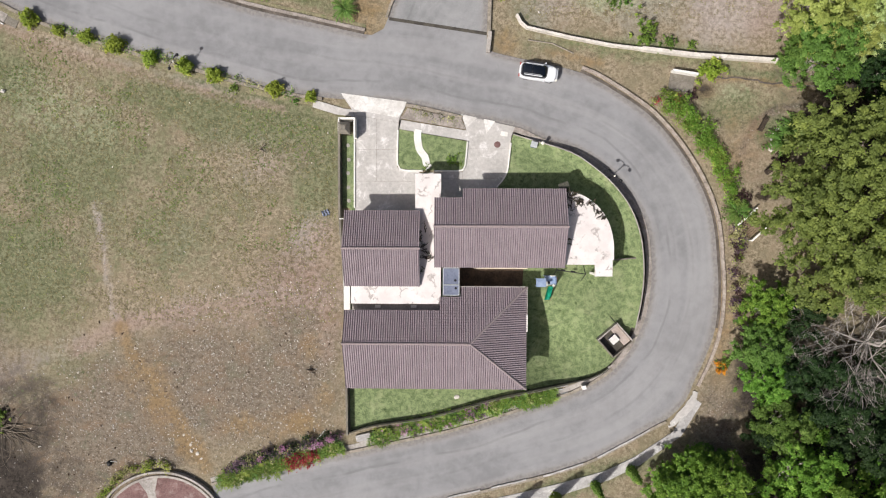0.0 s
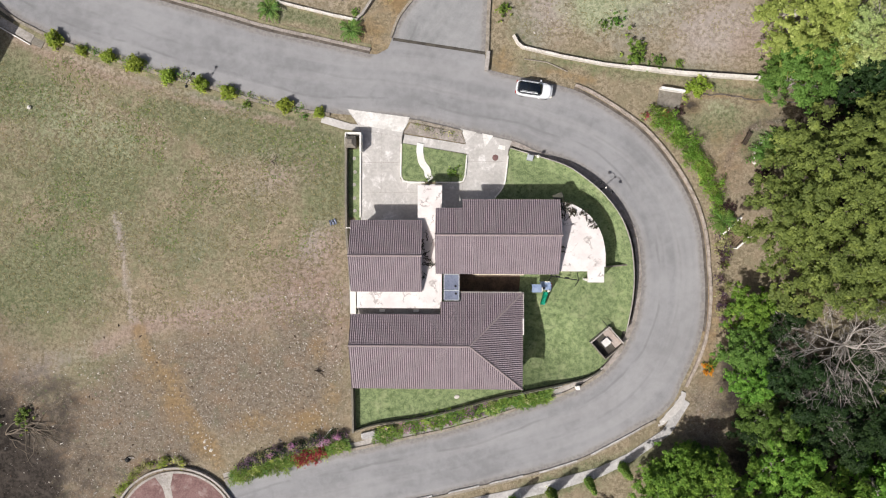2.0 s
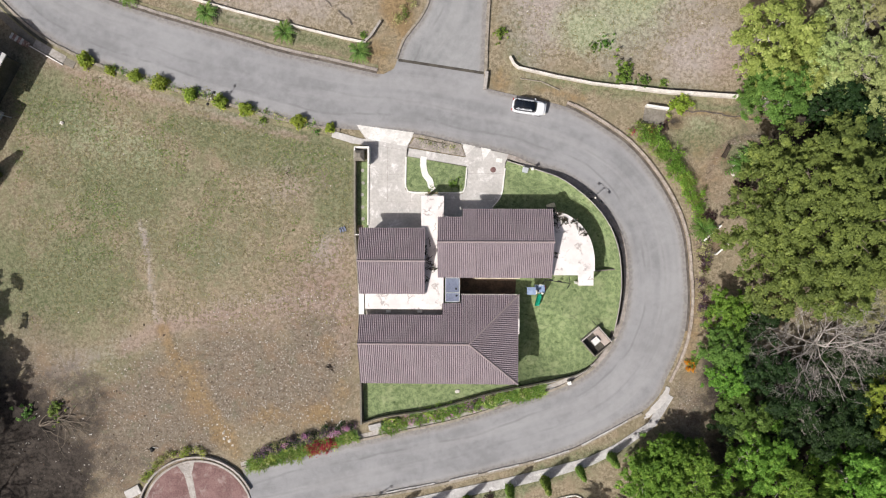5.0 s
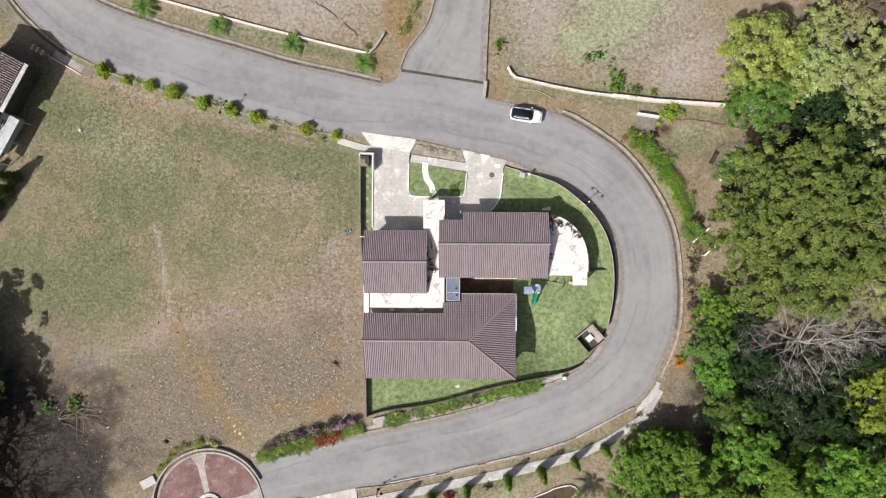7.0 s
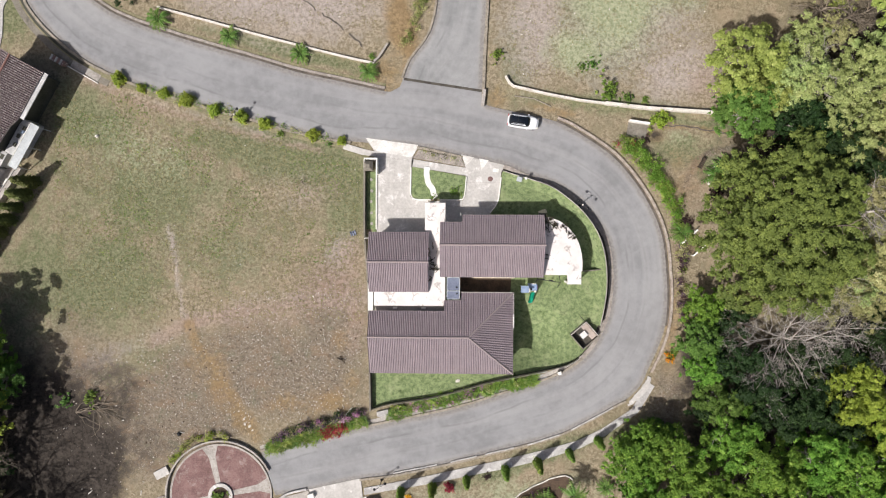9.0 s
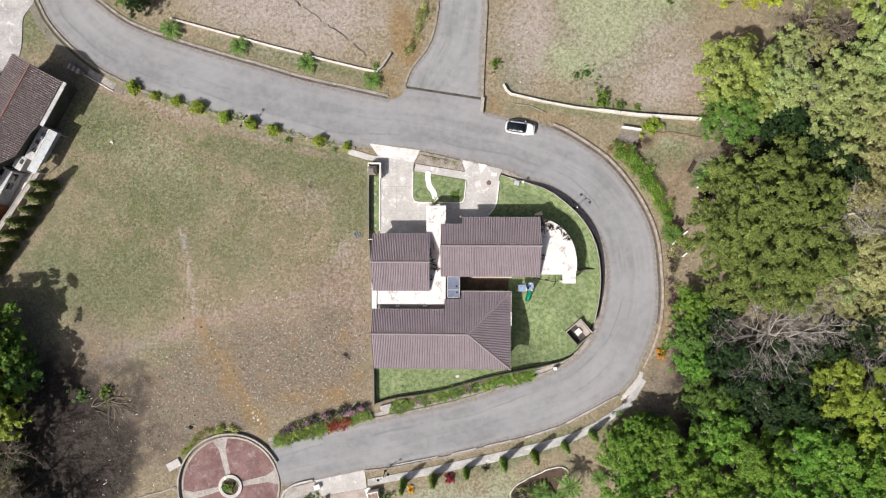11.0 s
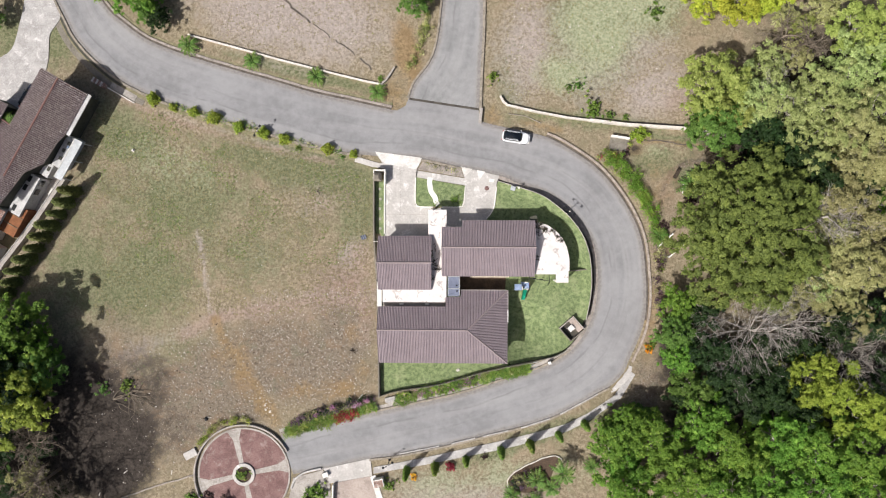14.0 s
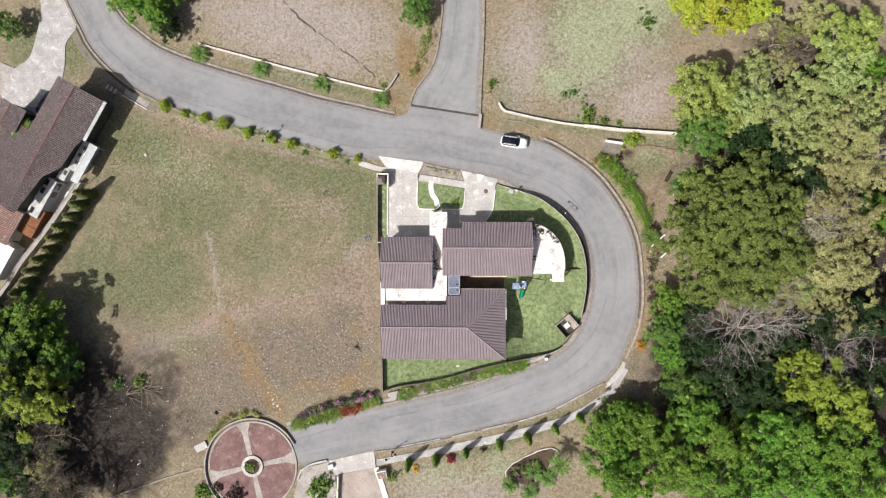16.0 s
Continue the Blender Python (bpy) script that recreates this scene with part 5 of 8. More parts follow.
part("gutter", box_bm(0.16, 1.9, 0.14, (RX1 + 0.1, -7.6, EAVE - 0.15), 0.02), M_WHITE, rear, "short white gutter under the eave", world=True)
part("gutter", box_bm(7.0, 0.14, 0.12, (5.55, RYR + R_N2 + 0.1, znn - 0.02), 0.02), M_CONC_OLD, rear, "pale weathered gutter along the eave", world=True)
part("gutter", box_bm(0.14, 3.6, 0.12, (RX1 + 0.1, -5.45, znn - 0.02), 0.02), M_CONC_OLD, rear, "pale weathered gutter along the eave", world=True)

EAVE = MAIN_EAVE

# white flat roofs that join the wings
link = thing("flat_roof", pose(-2.0, -3.0, 0), "white flat concrete roof joining the house wings", "roof")
part("slab", slab_bm([(-2.85, 8.45), (-0.05, 8.45), (-0.05, -5.55), (-9.75, -5.55), (-9.75, -3.2), (-2.75, -3.2)], 2.85, 3.08, 0.02), M_SLAB, link, "stained white concrete roof slab", world=True)
part("gutter", slab_bm([(-9.7, -5.56), (-0.25, -5.56), (-0.25, -6.6), (-9.7, -6.6)], 2.2, 2.55), M_CONC_OLD, link, "weathered gutter along the slab", world=True)
for bx, by in ((-2.6, 8.2), (-0.3, 8.2), (-0.3, -5.3), (-9.5, -5.3)):
    part("column", box_bm(0.3, 0.3, 2.98, (bx, by, -0.1), 0.02), M_WHITE, link, world=True)
part("parapet", slab_bm([(-10.65, -2.6), (-9.95, -2.6), (-9.95, -6.3), (-10.6, -6.3)], -0.1, 2.6), M_WHITE, link, "white block at the roof edge", world=True)
for bx in (-6.9, -3.0):
    solo("vent_box", box_bm(0.6, 0.3, 0.25, (bx, -5.86, 2.55), 0.02), M_WHITE, "small white metal box in the roof gutter", "vent", group="roof boxes")

skyl = thing("skylight", pose(1.05, -3.1, 2.6), "blue-grey translucent canopy between the wings", "skylight")
part("frame", join(box_bm(1.75, 0.08, 0.1, (0, 1.45, 0.3)), box_bm(1.75, 0.08, 0.1, (0, -1.5, 0.3)), box_bm(1.75, 0.08, 0.1, (0, -0.4, 0.3)), box_bm(0.08, 3.0, 0.1, (-0.85, 0, 0.3)), box_bm(0.08, 3.0, 0.1, (0.85, 0, 0.3)), *[box_bm(0.08, 0.08, 3.0, (px, py, -2.6)) for px in (-0.85, 0.85) for py in (-1.5, 1.45)]), M_ALU, skyl)
part("pane", box_bm(1.62, 1.7, 0.03, (0, 0.53, 0.35)), M_SKYLIGHT, skyl)
part("pane", box_bm(1.62, 1.0, 0.03, (0, -0.95, 0.35)), M_SKYLIGHT, skyl)
for sx, sy in ((0.45, 0.1), (0.5, -0.75)):
    part("stain", cyl_bm(0.14, 0.012, (sx, sy, 0.381), 9), M_BLACK, skyl, "dark round cap")
solo("yard", slab_bm([(1.95, -1.0), (9.2, -1.0), (9.0, -4.5), (1.95, -4.5)], -0.1, 0.045), M_SOIL, "brown earth yard between the wings", "yard", "structure")
solo("yard_slab", slab_bm([(3.6, -1.0), (9.6, -1.0), (9.6, -1.9), (3.6, -1.9)], -0.1, 0.09), M_CREAM, "cream terrace strip below the eave", "terrace", "structure")

# white flat roof with a curved edge at the east end
terrace = thing("flat_roof", pose(15.5, 2.0, 0), "bright white flat roof with a curved edge beside the house", "roof")
arc = curve_through([(12.4, 6.55), (14.0, 6.5), (15.4, 6.0), (16.8, 4.9), (17.9, 3.2), (18.4, 1.2), (18.45, -0.7)], 0.4)
part("slab", slab_bm([Vector((12.4, -1.25)), Vector((16.45, -1.25)), Vector((16.45, -2.5)), Vector((18.3, -2.5)), Vector((18.3, -0.75))] + arc[::-1], 2.85, 3.1), M_SLAB, terrace, "stained white concrete roof slab", world=True)
wall_in = offset_line(arc, -0.5)
part("wall", slab_bm([Vector((12.5, -0.9)), Vector((17.9, -0.9))] + wall_in[::-1], -0.1, 2.86), M_WHITE, terrace, "white rendered curved wall", world=True)
for bx in (16.65, 18.1):
    part("column", box_bm(0.25, 0.25, 2.95, (bx, -2.3, -0.1), 0.02), M_WHITE, terrace, world=True)

# small guard hut by the gate, with a white wall
hut = thing("gatehouse", pose(-10.8, 13.6, 0), "small grey-roofed hut beside the white gate wall", "hut")
part("body", box_bm(0.95, 0.95, 1.7, (0, 0, -0.1), 0.03), M_GREYWALL, hut)
bm = bmesh.new()
bmesh.ops.create_cone(bm, cap_ends=True, segments=4, radius1=0.95, radius2=0.35, depth=0.45, matrix=Matrix.Translation((0, 0, 1.85)) @ pose(0, 0, 0, 0, 0, 45))
part("roof", bm, M_GREYWALL, hut, "grey hipped cap")
solo("gate_wall", slab_bm([(-11.4, 14.75), (-9.55, 14.75), (-9.55, 12.6), (-9.72, 12.6), (-9.72, 14.55), (-11.4, 14.55)], -0.1, 1.6), M_WHITE, "white rendered gate wall with a corner", "wall", "structure")


def west_house():
    """The neighbour: a long red tiled gable, a small second gable beside it and a low white side range."""
    h = thing("house", pose(-64, 20, 0), "neighbouring house with weathered red-brown tiles and white walls", "house")
    d = Vector((-0.49, -0.872, 0)).normalized()     # along the ridge, to the south-west
    n = Vector((0.872, -0.49, 0))                    # across, to the south-east
    E0 = Vector((-54.3, 25.85, 4.6))
    L, run, rs = 22.0, 4.05, 0.36
    # the south-east eave steps back towards its lower end
    cut_s, cut_t = (7.3, 8.6, 12.5, 15.0, 22.0), (0.0, 0.35, 0.6, 2.15, 3.0)

    def setback(s):
        return float(np.interp(s, cut_s, cut_t))

    r0 = E0 - n * run
    r0.z = 4.6 + run * rs
    # the far slope is short beside the forecourt and runs on over the older rooms behind it
    wide, short, step = 9.5, 4.05, 9.9
    w0 = r0 - n * wide
    w0.z = r0.z - wide * rs
    ws = r0 - n * short
    ws.z = r0.z - short * rs
    rf = new("roof")
    rf.parent = h
    E1 = E0 + d * L
    tiled_slope("roof_slope", E1, E0, lambda u: run, (-n.x, -n.y), rs, rf, M_TILE_RED, low_fn=lambda u: setback(L - u), rib=0.3, amp=0.09, lip=0.025)
    tiled_slope("roof_slope", w0, w0 + d * L, lambda u: wide, (n.x, n.y), rs, rf, M_TILE_RED, low_fn=lambda u: wide - short if u < step else 0.0, rib=0.3, amp=0.09, lip=0.025)
    part("roof_deck", deck_bm([E0] + [E0 + d * s - n * t + Vector((0, 0, t * rs)) for s, t in zip(cut_s, cut_t)] + [r0 + d * L, r0]), M_RIDGE, rf, world=True)
    part("roof_deck", deck_bm([r0, r0 + d * L, w0 + d * L, w0 + d * step, ws + d * step, ws]), M_RIDGE, rf, world=True)
    ridge_caps(r0 + Vector((0, 0, 0.1)), r0 + d * (L - 5.3) + Vector((0, 0, 0.1)), rf, M_RIDGE_RED, 0.13)
    ridge_caps(ws + d * step + Vector((0, 0, 0.12)), w0 + d * step + Vector((0, 0, 0.12)), rf, M_RIDGE_RED, 0.12)
    foot = [E0 - n * 0.7 + d * 0.5, ws + n * 0.6 + d * 0.5, ws + n * 0.6 + d * (L - 0.5)] + [E0 + d * min(s, L - 0.5) - n * (t + 0.7) for s, t in zip(cut_s[::-1], cut_t[::-1])]
    # the house walls' shaded side is put into their dark colour
    part("wall", slab_bm([(p.x, p.y) for p in foot], -0.1, 4.4), M_DARKWALL, h, "outer walls in a dark colour that stands for shade", world=True)
    back = [ws + n * 0.5 + d * (step + 0.5), w0 + n * 0.5 + d * (step + 0.5), w0 + n * 0.5 + d * (L - 0.5), ws + n * 0.5 + d * (L - 0.5)]
    part("wall", slab_bm([(p.x, p.y) for p in back], -0.1, 2.5), M_DARKWALL, h, "outer walls in a dark colour that stands for shade", world=True)

    def strip(s0, s1, t0, t1, z0, z1, mat, name, label="", parent=h):
        q = [E0 + d * s0 + n * t0, E0 + d * s1 + n * t0, E0 + d * s1 + n * t1, E0 + d * s0 + n * t1]
        return part(name, slab_bm([(p.x, p.y) for p in q], z0, z1), mat, parent, label, world=True)

    strip(0.0, 7.0, -0.05, 0.62, 4.35, 4.5, M_GREYPAINT, "gutter", "broad pale grey gutter along the eave")
    # low white range with vents, under and beside a long metal canopy
    strip(7.2, 12.4, -0.9, 0.42, -0.1, 2.7, M_GREYPAINT, "bay", "white stepped wall with vents")
    canopy = strip(7.1, 13.9, 0.45, 1.7, 2.55, 2.68, M_ALU, "canopy", "long pale grey metal canopy")
    for k in range(9):
        strip(7.1 + 0.75 * k, 7.16 + 0.75 * k, 0.45, 1.7, 2.68, 2.71, M_ALU, "rib", parent=canopy)
    strip(7.1, 13.9, 0.38, 0.46, 2.5, 2.75, M_WHITE, "gutter", "thin white gutter beside the canopy")
    for s in (7.3, 10.4, 13.6):
        q = E0 + d * s + n * 1.55
        part("post", box_bm(0.1, 0.1, 2.65, (q.x, q.y, -0.1)), M_ALU, h, world=True)
    for s, t in ((8.0, -0.1), (9.3, -0.35), (10.6, -0.2)):
        strip(s, s + 0.55, t, t + 0.35, 2.7, 2.95, M_DARKWALL, "vent", "dark vent box on the flat roof")
    strip(8.6, 9.0, 0.0, 0.25, 2.7, 2.95, M_BLUE, "tank", "small blue plastic tank")
    strip(12.5, 14.6, -1.9, -0.5, -0.1, 2.6, M_GREYPAINT, "bay", "white stepped wall below the eave")
    strip(12.9, 13.6, -1.2, -0.7, 2.6, 2.63, M_DARKWALL, "vent", "dark roof opening")
    strip(15.2, 22.0, -3.4, -1.35, -0.1, 2.7, M_GREYPAINT, "bay", "white wall bay with dark roof lights")
    for s in (15.5, 17.0, 20.6):
        strip(s, s + 1.0, -3.05, -2.45, 2.7, 2.73, M_BLACK, "roof_light", "dark roof opening")
        strip(s, s + 1.0, -1.37, -1.3, 1.2, 2.3, M_GLASS, "window", "dark window")
    strip(14.0, 21.3, -1.33, 0.5, -0.1, 0.15, M_CONC_OLD, "yard", "grey concrete yard")
    strip(16.2, 17.3, -0.5, 0.3, 0.15, 0.5, M_WHITE, "step", "white block on the yard")
    strip(20.6, 25.4, -3.6, -0.9, -0.1, 2.2, M_ORANGEWOOD, "porch", "orange varnished wooden porch")
    strip(22.2, 22.3, -3.6, -0.9, 2.2, 2.3, M_WOOD, "beam")
    strip(23.8, 23.9, -3.6, -0.9, 2.2, 2.3, M_WOOD, "beam")
    # small second gable west of the forecourt
    F0 = Vector((-66.7, 24.3, 4.4))
    R2, L2 = 2.15, 3.9
    tiled_slope("roof_slope", F0 + d * L2, F0, lambda u: R2, (-n.x, -n.y), rs, rf, M_TILE_RED, rib=0.26)
    tiled_slope("roof_slope", F0 - n * 2 * R2, F0 - n * 2 * R2 + d * L2, lambda u: R2, (n.x, n.y), rs, rf, M_TILE_RED, rib=0.26)
    g0 = F0 - n * R2 + Vector((0, 0, R2 * rs))
    part("roof_deck", deck_bm([F0, F0 + d * L2, g0 + d * L2, g0]), M_RIDGE, rf, world=True)
    part("roof_deck", deck_bm([F0 - n * 2 * R2, g0, g0 + d * L2, F0 - n * 2 * R2 + d * L2]), M_RIDGE, rf, world=True)
    ridge_caps(g0 + Vector((0, 0, 0.1)), g0 + d * L2 + Vector((0, 0, 0.1)), rf, M_RIDGE_RED, 0.12)
    q = [F0 - n * 0.4 + d * 0.4, F0 - n * (2 * R2 - 0.4) + d * 0.4, F0 - n * (2 * R2 - 0.4) + d * L2, F0 - n * 0.4 + d * L2]
    part("wall", slab_bm([(p.x, p.y) for p in q], -0.1, 4.3), M_DARKWALL, h, "walls in a dark colour that stands for shade", world=True)
    # salmon lean-to at the south end
    S0 = E1 - n * 3.1 + d * 0.1
    S0.z = 3.4
    tiled_slope("roof_slope", S0 + d * 5.8, S0, lambda u: 6.0, (-n.x, -n.y), 0.3, rf, M_TILE_PINK, rib=0.26)
    t0 = S0 - n * 6 + Vector((0, 0, 1.8))
    part("roof_deck", deck_bm([S0, S0 + d * 5.8, t0 + d * 5.8, t0]), M_RIDGE, rf, world=True)
    q = [S0 - n * 0.6, S0 - n * 5.5, S0 - n * 5.5 + d * 5.3, S0 - n * 0.6 + d * 5.3]
    part("wall", slab_bm([(p.x, p.y) for p in q], -0.1, 3.3), M_WHITE, h, "white rendered walls", world=True)
    # white flat roof beyond it
    strip(28.1, 34.0, -9.0, -2.3, -0.1, 2.5, M_WHITE, "flat_roof", "white flat-roofed annexe")
    return h


west_house()
fence_w = [Vector(p) for p in ((-60.4, 13.5), (-62.7, 10.2), (-64.6, 7.4), (-67.9, 3.1), (-70.2, 0.2), (-72.1, -2.8), (-77.0, -9.5))]
west_wall = solo("wall_western", wall_bm(fence_w, 0.75, -0.15, 1.0), M_CONC_OLD, "weathered grey wall between pasture and house", "wall", "structure")
part("coping", wall_bm(offset_line(fence_w, -0.3), 0.1, 1.0, 1.12), M_FOOTPATH, west_wall, "pale rail along the wall top")
solo("terrace_west", slab_bm([tuple(p) for p in offset_line(fence_w, -0.3)] + [(-82, -7), (-82, 10), (-66, 10), (-62, 16)], -0.2, 0.01), M_VERGE, "grassy yard between wall and house", "yard", "structure")

# ---- trees and plants ----


def leaf_cards(centres, spread, per, size, rs, up=1.4, flat=0.6):
    """Small leaf-shaped faces scattered round clump centres, mostly facing up and outward."""
    c = np.repeat(np.asarray(centres, float), per, 0)
    n = len(c)
    sp = np.repeat(np.broadcast_to(np.asarray(spread, float), (len(centres),)), per)
    off = rs.normal(0, 1, (n, 3))
    off /= np.maximum(np.linalg.norm(off, axis=1, keepdims=True), 1e-6)
    off *= 0.2 + 0.62 * np.abs(rs.normal(0, 1, (n, 1)))
    p = c + off * sp[:, None] * np.array([1, 1, flat])
    nrm = off * 0.7 + rs.normal(0, 0.45, (n, 3)) + np.array([0, 0, up])
    nrm /= np.linalg.norm(nrm, axis=1, keepdims=True)
    a = np.cross(nrm, rs.normal(0, 1, (n, 3)))
    a /= np.maximum(np.linalg.norm(a, axis=1, keepdims=True), 1e-6)
    b = np.cross(nrm, a)
    L = (size * (0.6 + 0.8 * rs.random((n, 1))))
    return np.stack([p - a * L * 0.5, p + b * L * 0.34 + nrm * L * 0.08, p + a * L * 0.5, p - b * L * 0.34 + nrm * L * 0.08], 1)


def crown_centres(rx, ry, h0, h1, n, rs, uneven=0.25, lobes=5, under=-0.15):
    """Clump centres on a lumpy dome between heights h0 and h1."""
    d = rs.normal(0, 1, (n * 2, 3))
    d /= np.linalg.norm(d, axis=1, keepdims=True)
    d = d[d[:, 2] > under][:n]
    ang = np.arctan2(d[:, 1], d[:, 0])
    ph = rs.random(4) * 6.28
    lump = 1 + uneven * (0.5 * np.sin(lobes * ang + ph[0]) + 0.35 * np.sin((lobes + 3) * ang + ph[1]) + 0.4 * np.sin(4 * d[:, 2] * 3 + ph[2] + 2 * ang)) + rs.normal(0, 0.06, len(d))
    rad = lump * (0.72 + 0.28 * rs.random(len(d)) ** 0.4)
    return np.stack([d[:, 0] * rx * rad, d[:, 1] * ry * rad, h0 + (h1 - h0) * np.clip(d[:, 2] * rad, -0.2, 1.15)], 1)


def plate_centres(rx, ry, h0, h1, plates, sub, reach, rs, uneven=0.25, lobes=5, under=-0.1):
    """Centres grouped in leafy plates that stand apart on a lumpy dome, with gaps between them."""
    cand = crown_centres(rx, ry, h0, h1, plates * 7, rs, uneven, lobes, under)
    rs.shuffle(cand)
    gap = reach * 1.45
    kept = []
    for c in cand:
        if len(kept) < plates and all((c[0] - q[0]) ** 2 + (c[1] - q[1]) ** 2 + 2.0 * (c[2] - q[2]) ** 2 > gap * gap for q in kept):
            kept.append(c)
    out = []
    for c in kept:
        r = reach * (0.6 + 0.8 * rs.random())
        tilt = np.array([c[0] / rx, c[1] / ry]) * 0.55
        n = max(3, int(sub * (r / reach) ** 2))
        a, q = rs.random(n) * 6.28, r * np.sqrt(rs.random(n))
        dx, dy = q * np.cos(a), q * np.sin(a)
        out.append(np.stack([c[0] + dx, c[1] + dy, c[2] - dx * tilt[0] - dy * tilt[1] - 0.35 * q * q / reach + rs.normal(0, 0.12, n)], 1))
    return np.concatenate(out)


def branches(rs, height, reach, rz, n, r0, bm, droop=0.0, depth=2, start=0.3, extra=0):
    """A trunk with limbs that fork outward."""
    top = Vector((rs.normal(0, 0.3), rs.normal(0, 0.3), height * 0.62))
    trunk = [Vector((0, 0, -0.2)), top * 0.5 + Vector((rs.normal(0, 0.15), rs.normal(0, 0.15), 0)), top]
    tube_bm(trunk, [r0 * 1.3, r0, r0 * 0.75], 7, bm)

    def limb(p, d, length, r, lev):
        pts = [p]
        q = p
        dd = d
        for k in range(4):
            dd = (dd + Vector((rs.normal(0, 0.22), rs.normal(0, 0.22), rs.normal(0, 0.14) - droop))).normalized()
            q = q + dd * length / 4
            pts.append(q)
        tube_bm(pts, [r, r * 0.8, r * 0.6, r * 0.42, r * 0.2], 6 if lev == 0 else 4 if lev < 3 else 3, bm)
        if lev < depth:
            for k in range((3 if lev else 4) + extra):
                i = 1 + (k % 3)
                s = (pts[i + 1] - pts[i]).normalized() + Vector((rs.normal(0, 0.7), rs.normal(0, 0.7), rs.normal(0.1, 0.35)))
                limb(pts[i], s.normalized(), length * 0.55, r * 0.5, lev + 1)

    for k in range(n):
        a = 2 * math.pi * (k + rs.random() * 0.7) / n
        p = trunk[1].lerp(top, start + (1 - start) * rs.random())
        limb(p, Vector((math.cos(a), math.sin(a), rz * (0.5 + rs.random()))).normalized(), reach * (0.75 + 0.4 * rs.random()), r0 * 0.5, 0)
    return bm


def make_tree(name, label, leafmat, seed, rx, ry, h0, h1, plates, sub, reach, per, size, spread, bark=M_BARK, flat=0.5, uneven=0.25, lobes=5, category="tree", under=-0.1, limbs=6, r0=0.3, fill=0.3):
    """A tree at the origin: tapered trunk and limbs, and a crown of leafy plates over a thinner inside."""
    rs = np.random.RandomState(seed)
    t = thing(name, Matrix(), label, category)
    bm = bmesh.new()
    branches(rs, h0 + (h1 - h0) * 0.62, max(rx, ry) * 0.66, 0.6, limbs, r0, bm)
    part("trunk", bm, bark, t, smooth=True)
    c = plate_centres(rx, ry, h0, h1, plates, sub, reach, rs, uneven, lobes, under)
    inner = crown_centres(rx * 0.75, ry * 0.75, h0 - 0.5, h0 + (h1 - h0) * 0.62, int(len(c) * fill), rs, uneven, lobes, under)
    q = np.concatenate([leaf_cards(c, spread * (0.6 + 0.8 * rs.random(len(c))), per, size, rs, flat=flat), leaf_cards(inner, spread * 1.3, per, size, rs, flat=flat)])
    part("crown", quads_mesh("crown", q, leafmat), leafmat, t)
    return t


def recolour(ob, leafmat, label):
    """A copy of a tree's crown in another leaf colour."""
    t = copy_thing(ob, Matrix())
    t["label"] = label
    for ch in t.children:
        if ch.name.startswith("crown"):
            ch.data = ch.data.copy()
            ch.data.materials[0] = leafmat
    return t


def put(proto, x, y, s=1.0, turn=0.0, sz=None, z=-0.08):
    return copy_thing(proto, pose(x, y, z, 0, 0, turn) @ Matrix.Diagonal((s, s, sz or s, 1)))


def drop_proto(*obs):
    for ob in obs:
        for o in (*ob.children_recursive, ob):
            bpy.data.objects.remove(o)


# prototypes; the first of each is moved to its own place
rain = make_tree("tree", "huge spreading olive-green tree with a broad dome", F_OLIVE, 11, 9.9, 10.9, 6.5, 12.0, 220, 8, 0.85, 56, 0.27, 0.38, uneven=0.13, lobes=7, r0=0.55, limbs=8, flat=0.45, fill=0.45)
rain.matrix_basis = pose(43.5, 5.6, -0.08)

bright = make_tree("tree", "bright green leafy forest tree", F_BRIGHT, 21, 4.7, 4.7, 4.5, 11.0, 48, 8, 0.82, 52, 0.27, 0.35, uneven=0.4, bark=M_GREYBARK)
bright2 = make_tree("tree", "bright green forest tree with open crown", F_BRIGHT, 22, 4.1, 4.5, 4.0, 10.0, 40, 8, 0.8, 52, 0.27, 0.35, uneven=0.45, lobes=4, bark=M_GREYBARK)
mid = recolour(bright2, F_MID, "mid-green forest tree with open crown")
# copy of the bright tree with shade put into its leaf colour
dark = recolour(bright, F_DARK, "dark green forest tree, leaf colour darkened for shade")
yellow = recolour(bright, F_YELLOW, "vivid yellow-green forest tree in new leaf")
straw = recolour(bright2, F_STRAW, "dull yellow-green tree at the wood edge")
gold = recolour(bright2, F_GOLD, "golden yellow-green flowering tree")
pale = make_tree("tree", "pale green forest tree with airy crown", F_PALE, 31, 4.9, 4.5, 4.5, 10.5, 36, 8, 0.85, 46, 0.25, 0.38, uneven=0.55, bark=M_GREYBARK, fill=0.35)
dusty = recolour(pale, F_DUSTY, "dusty pale olive tree with thin leaves")

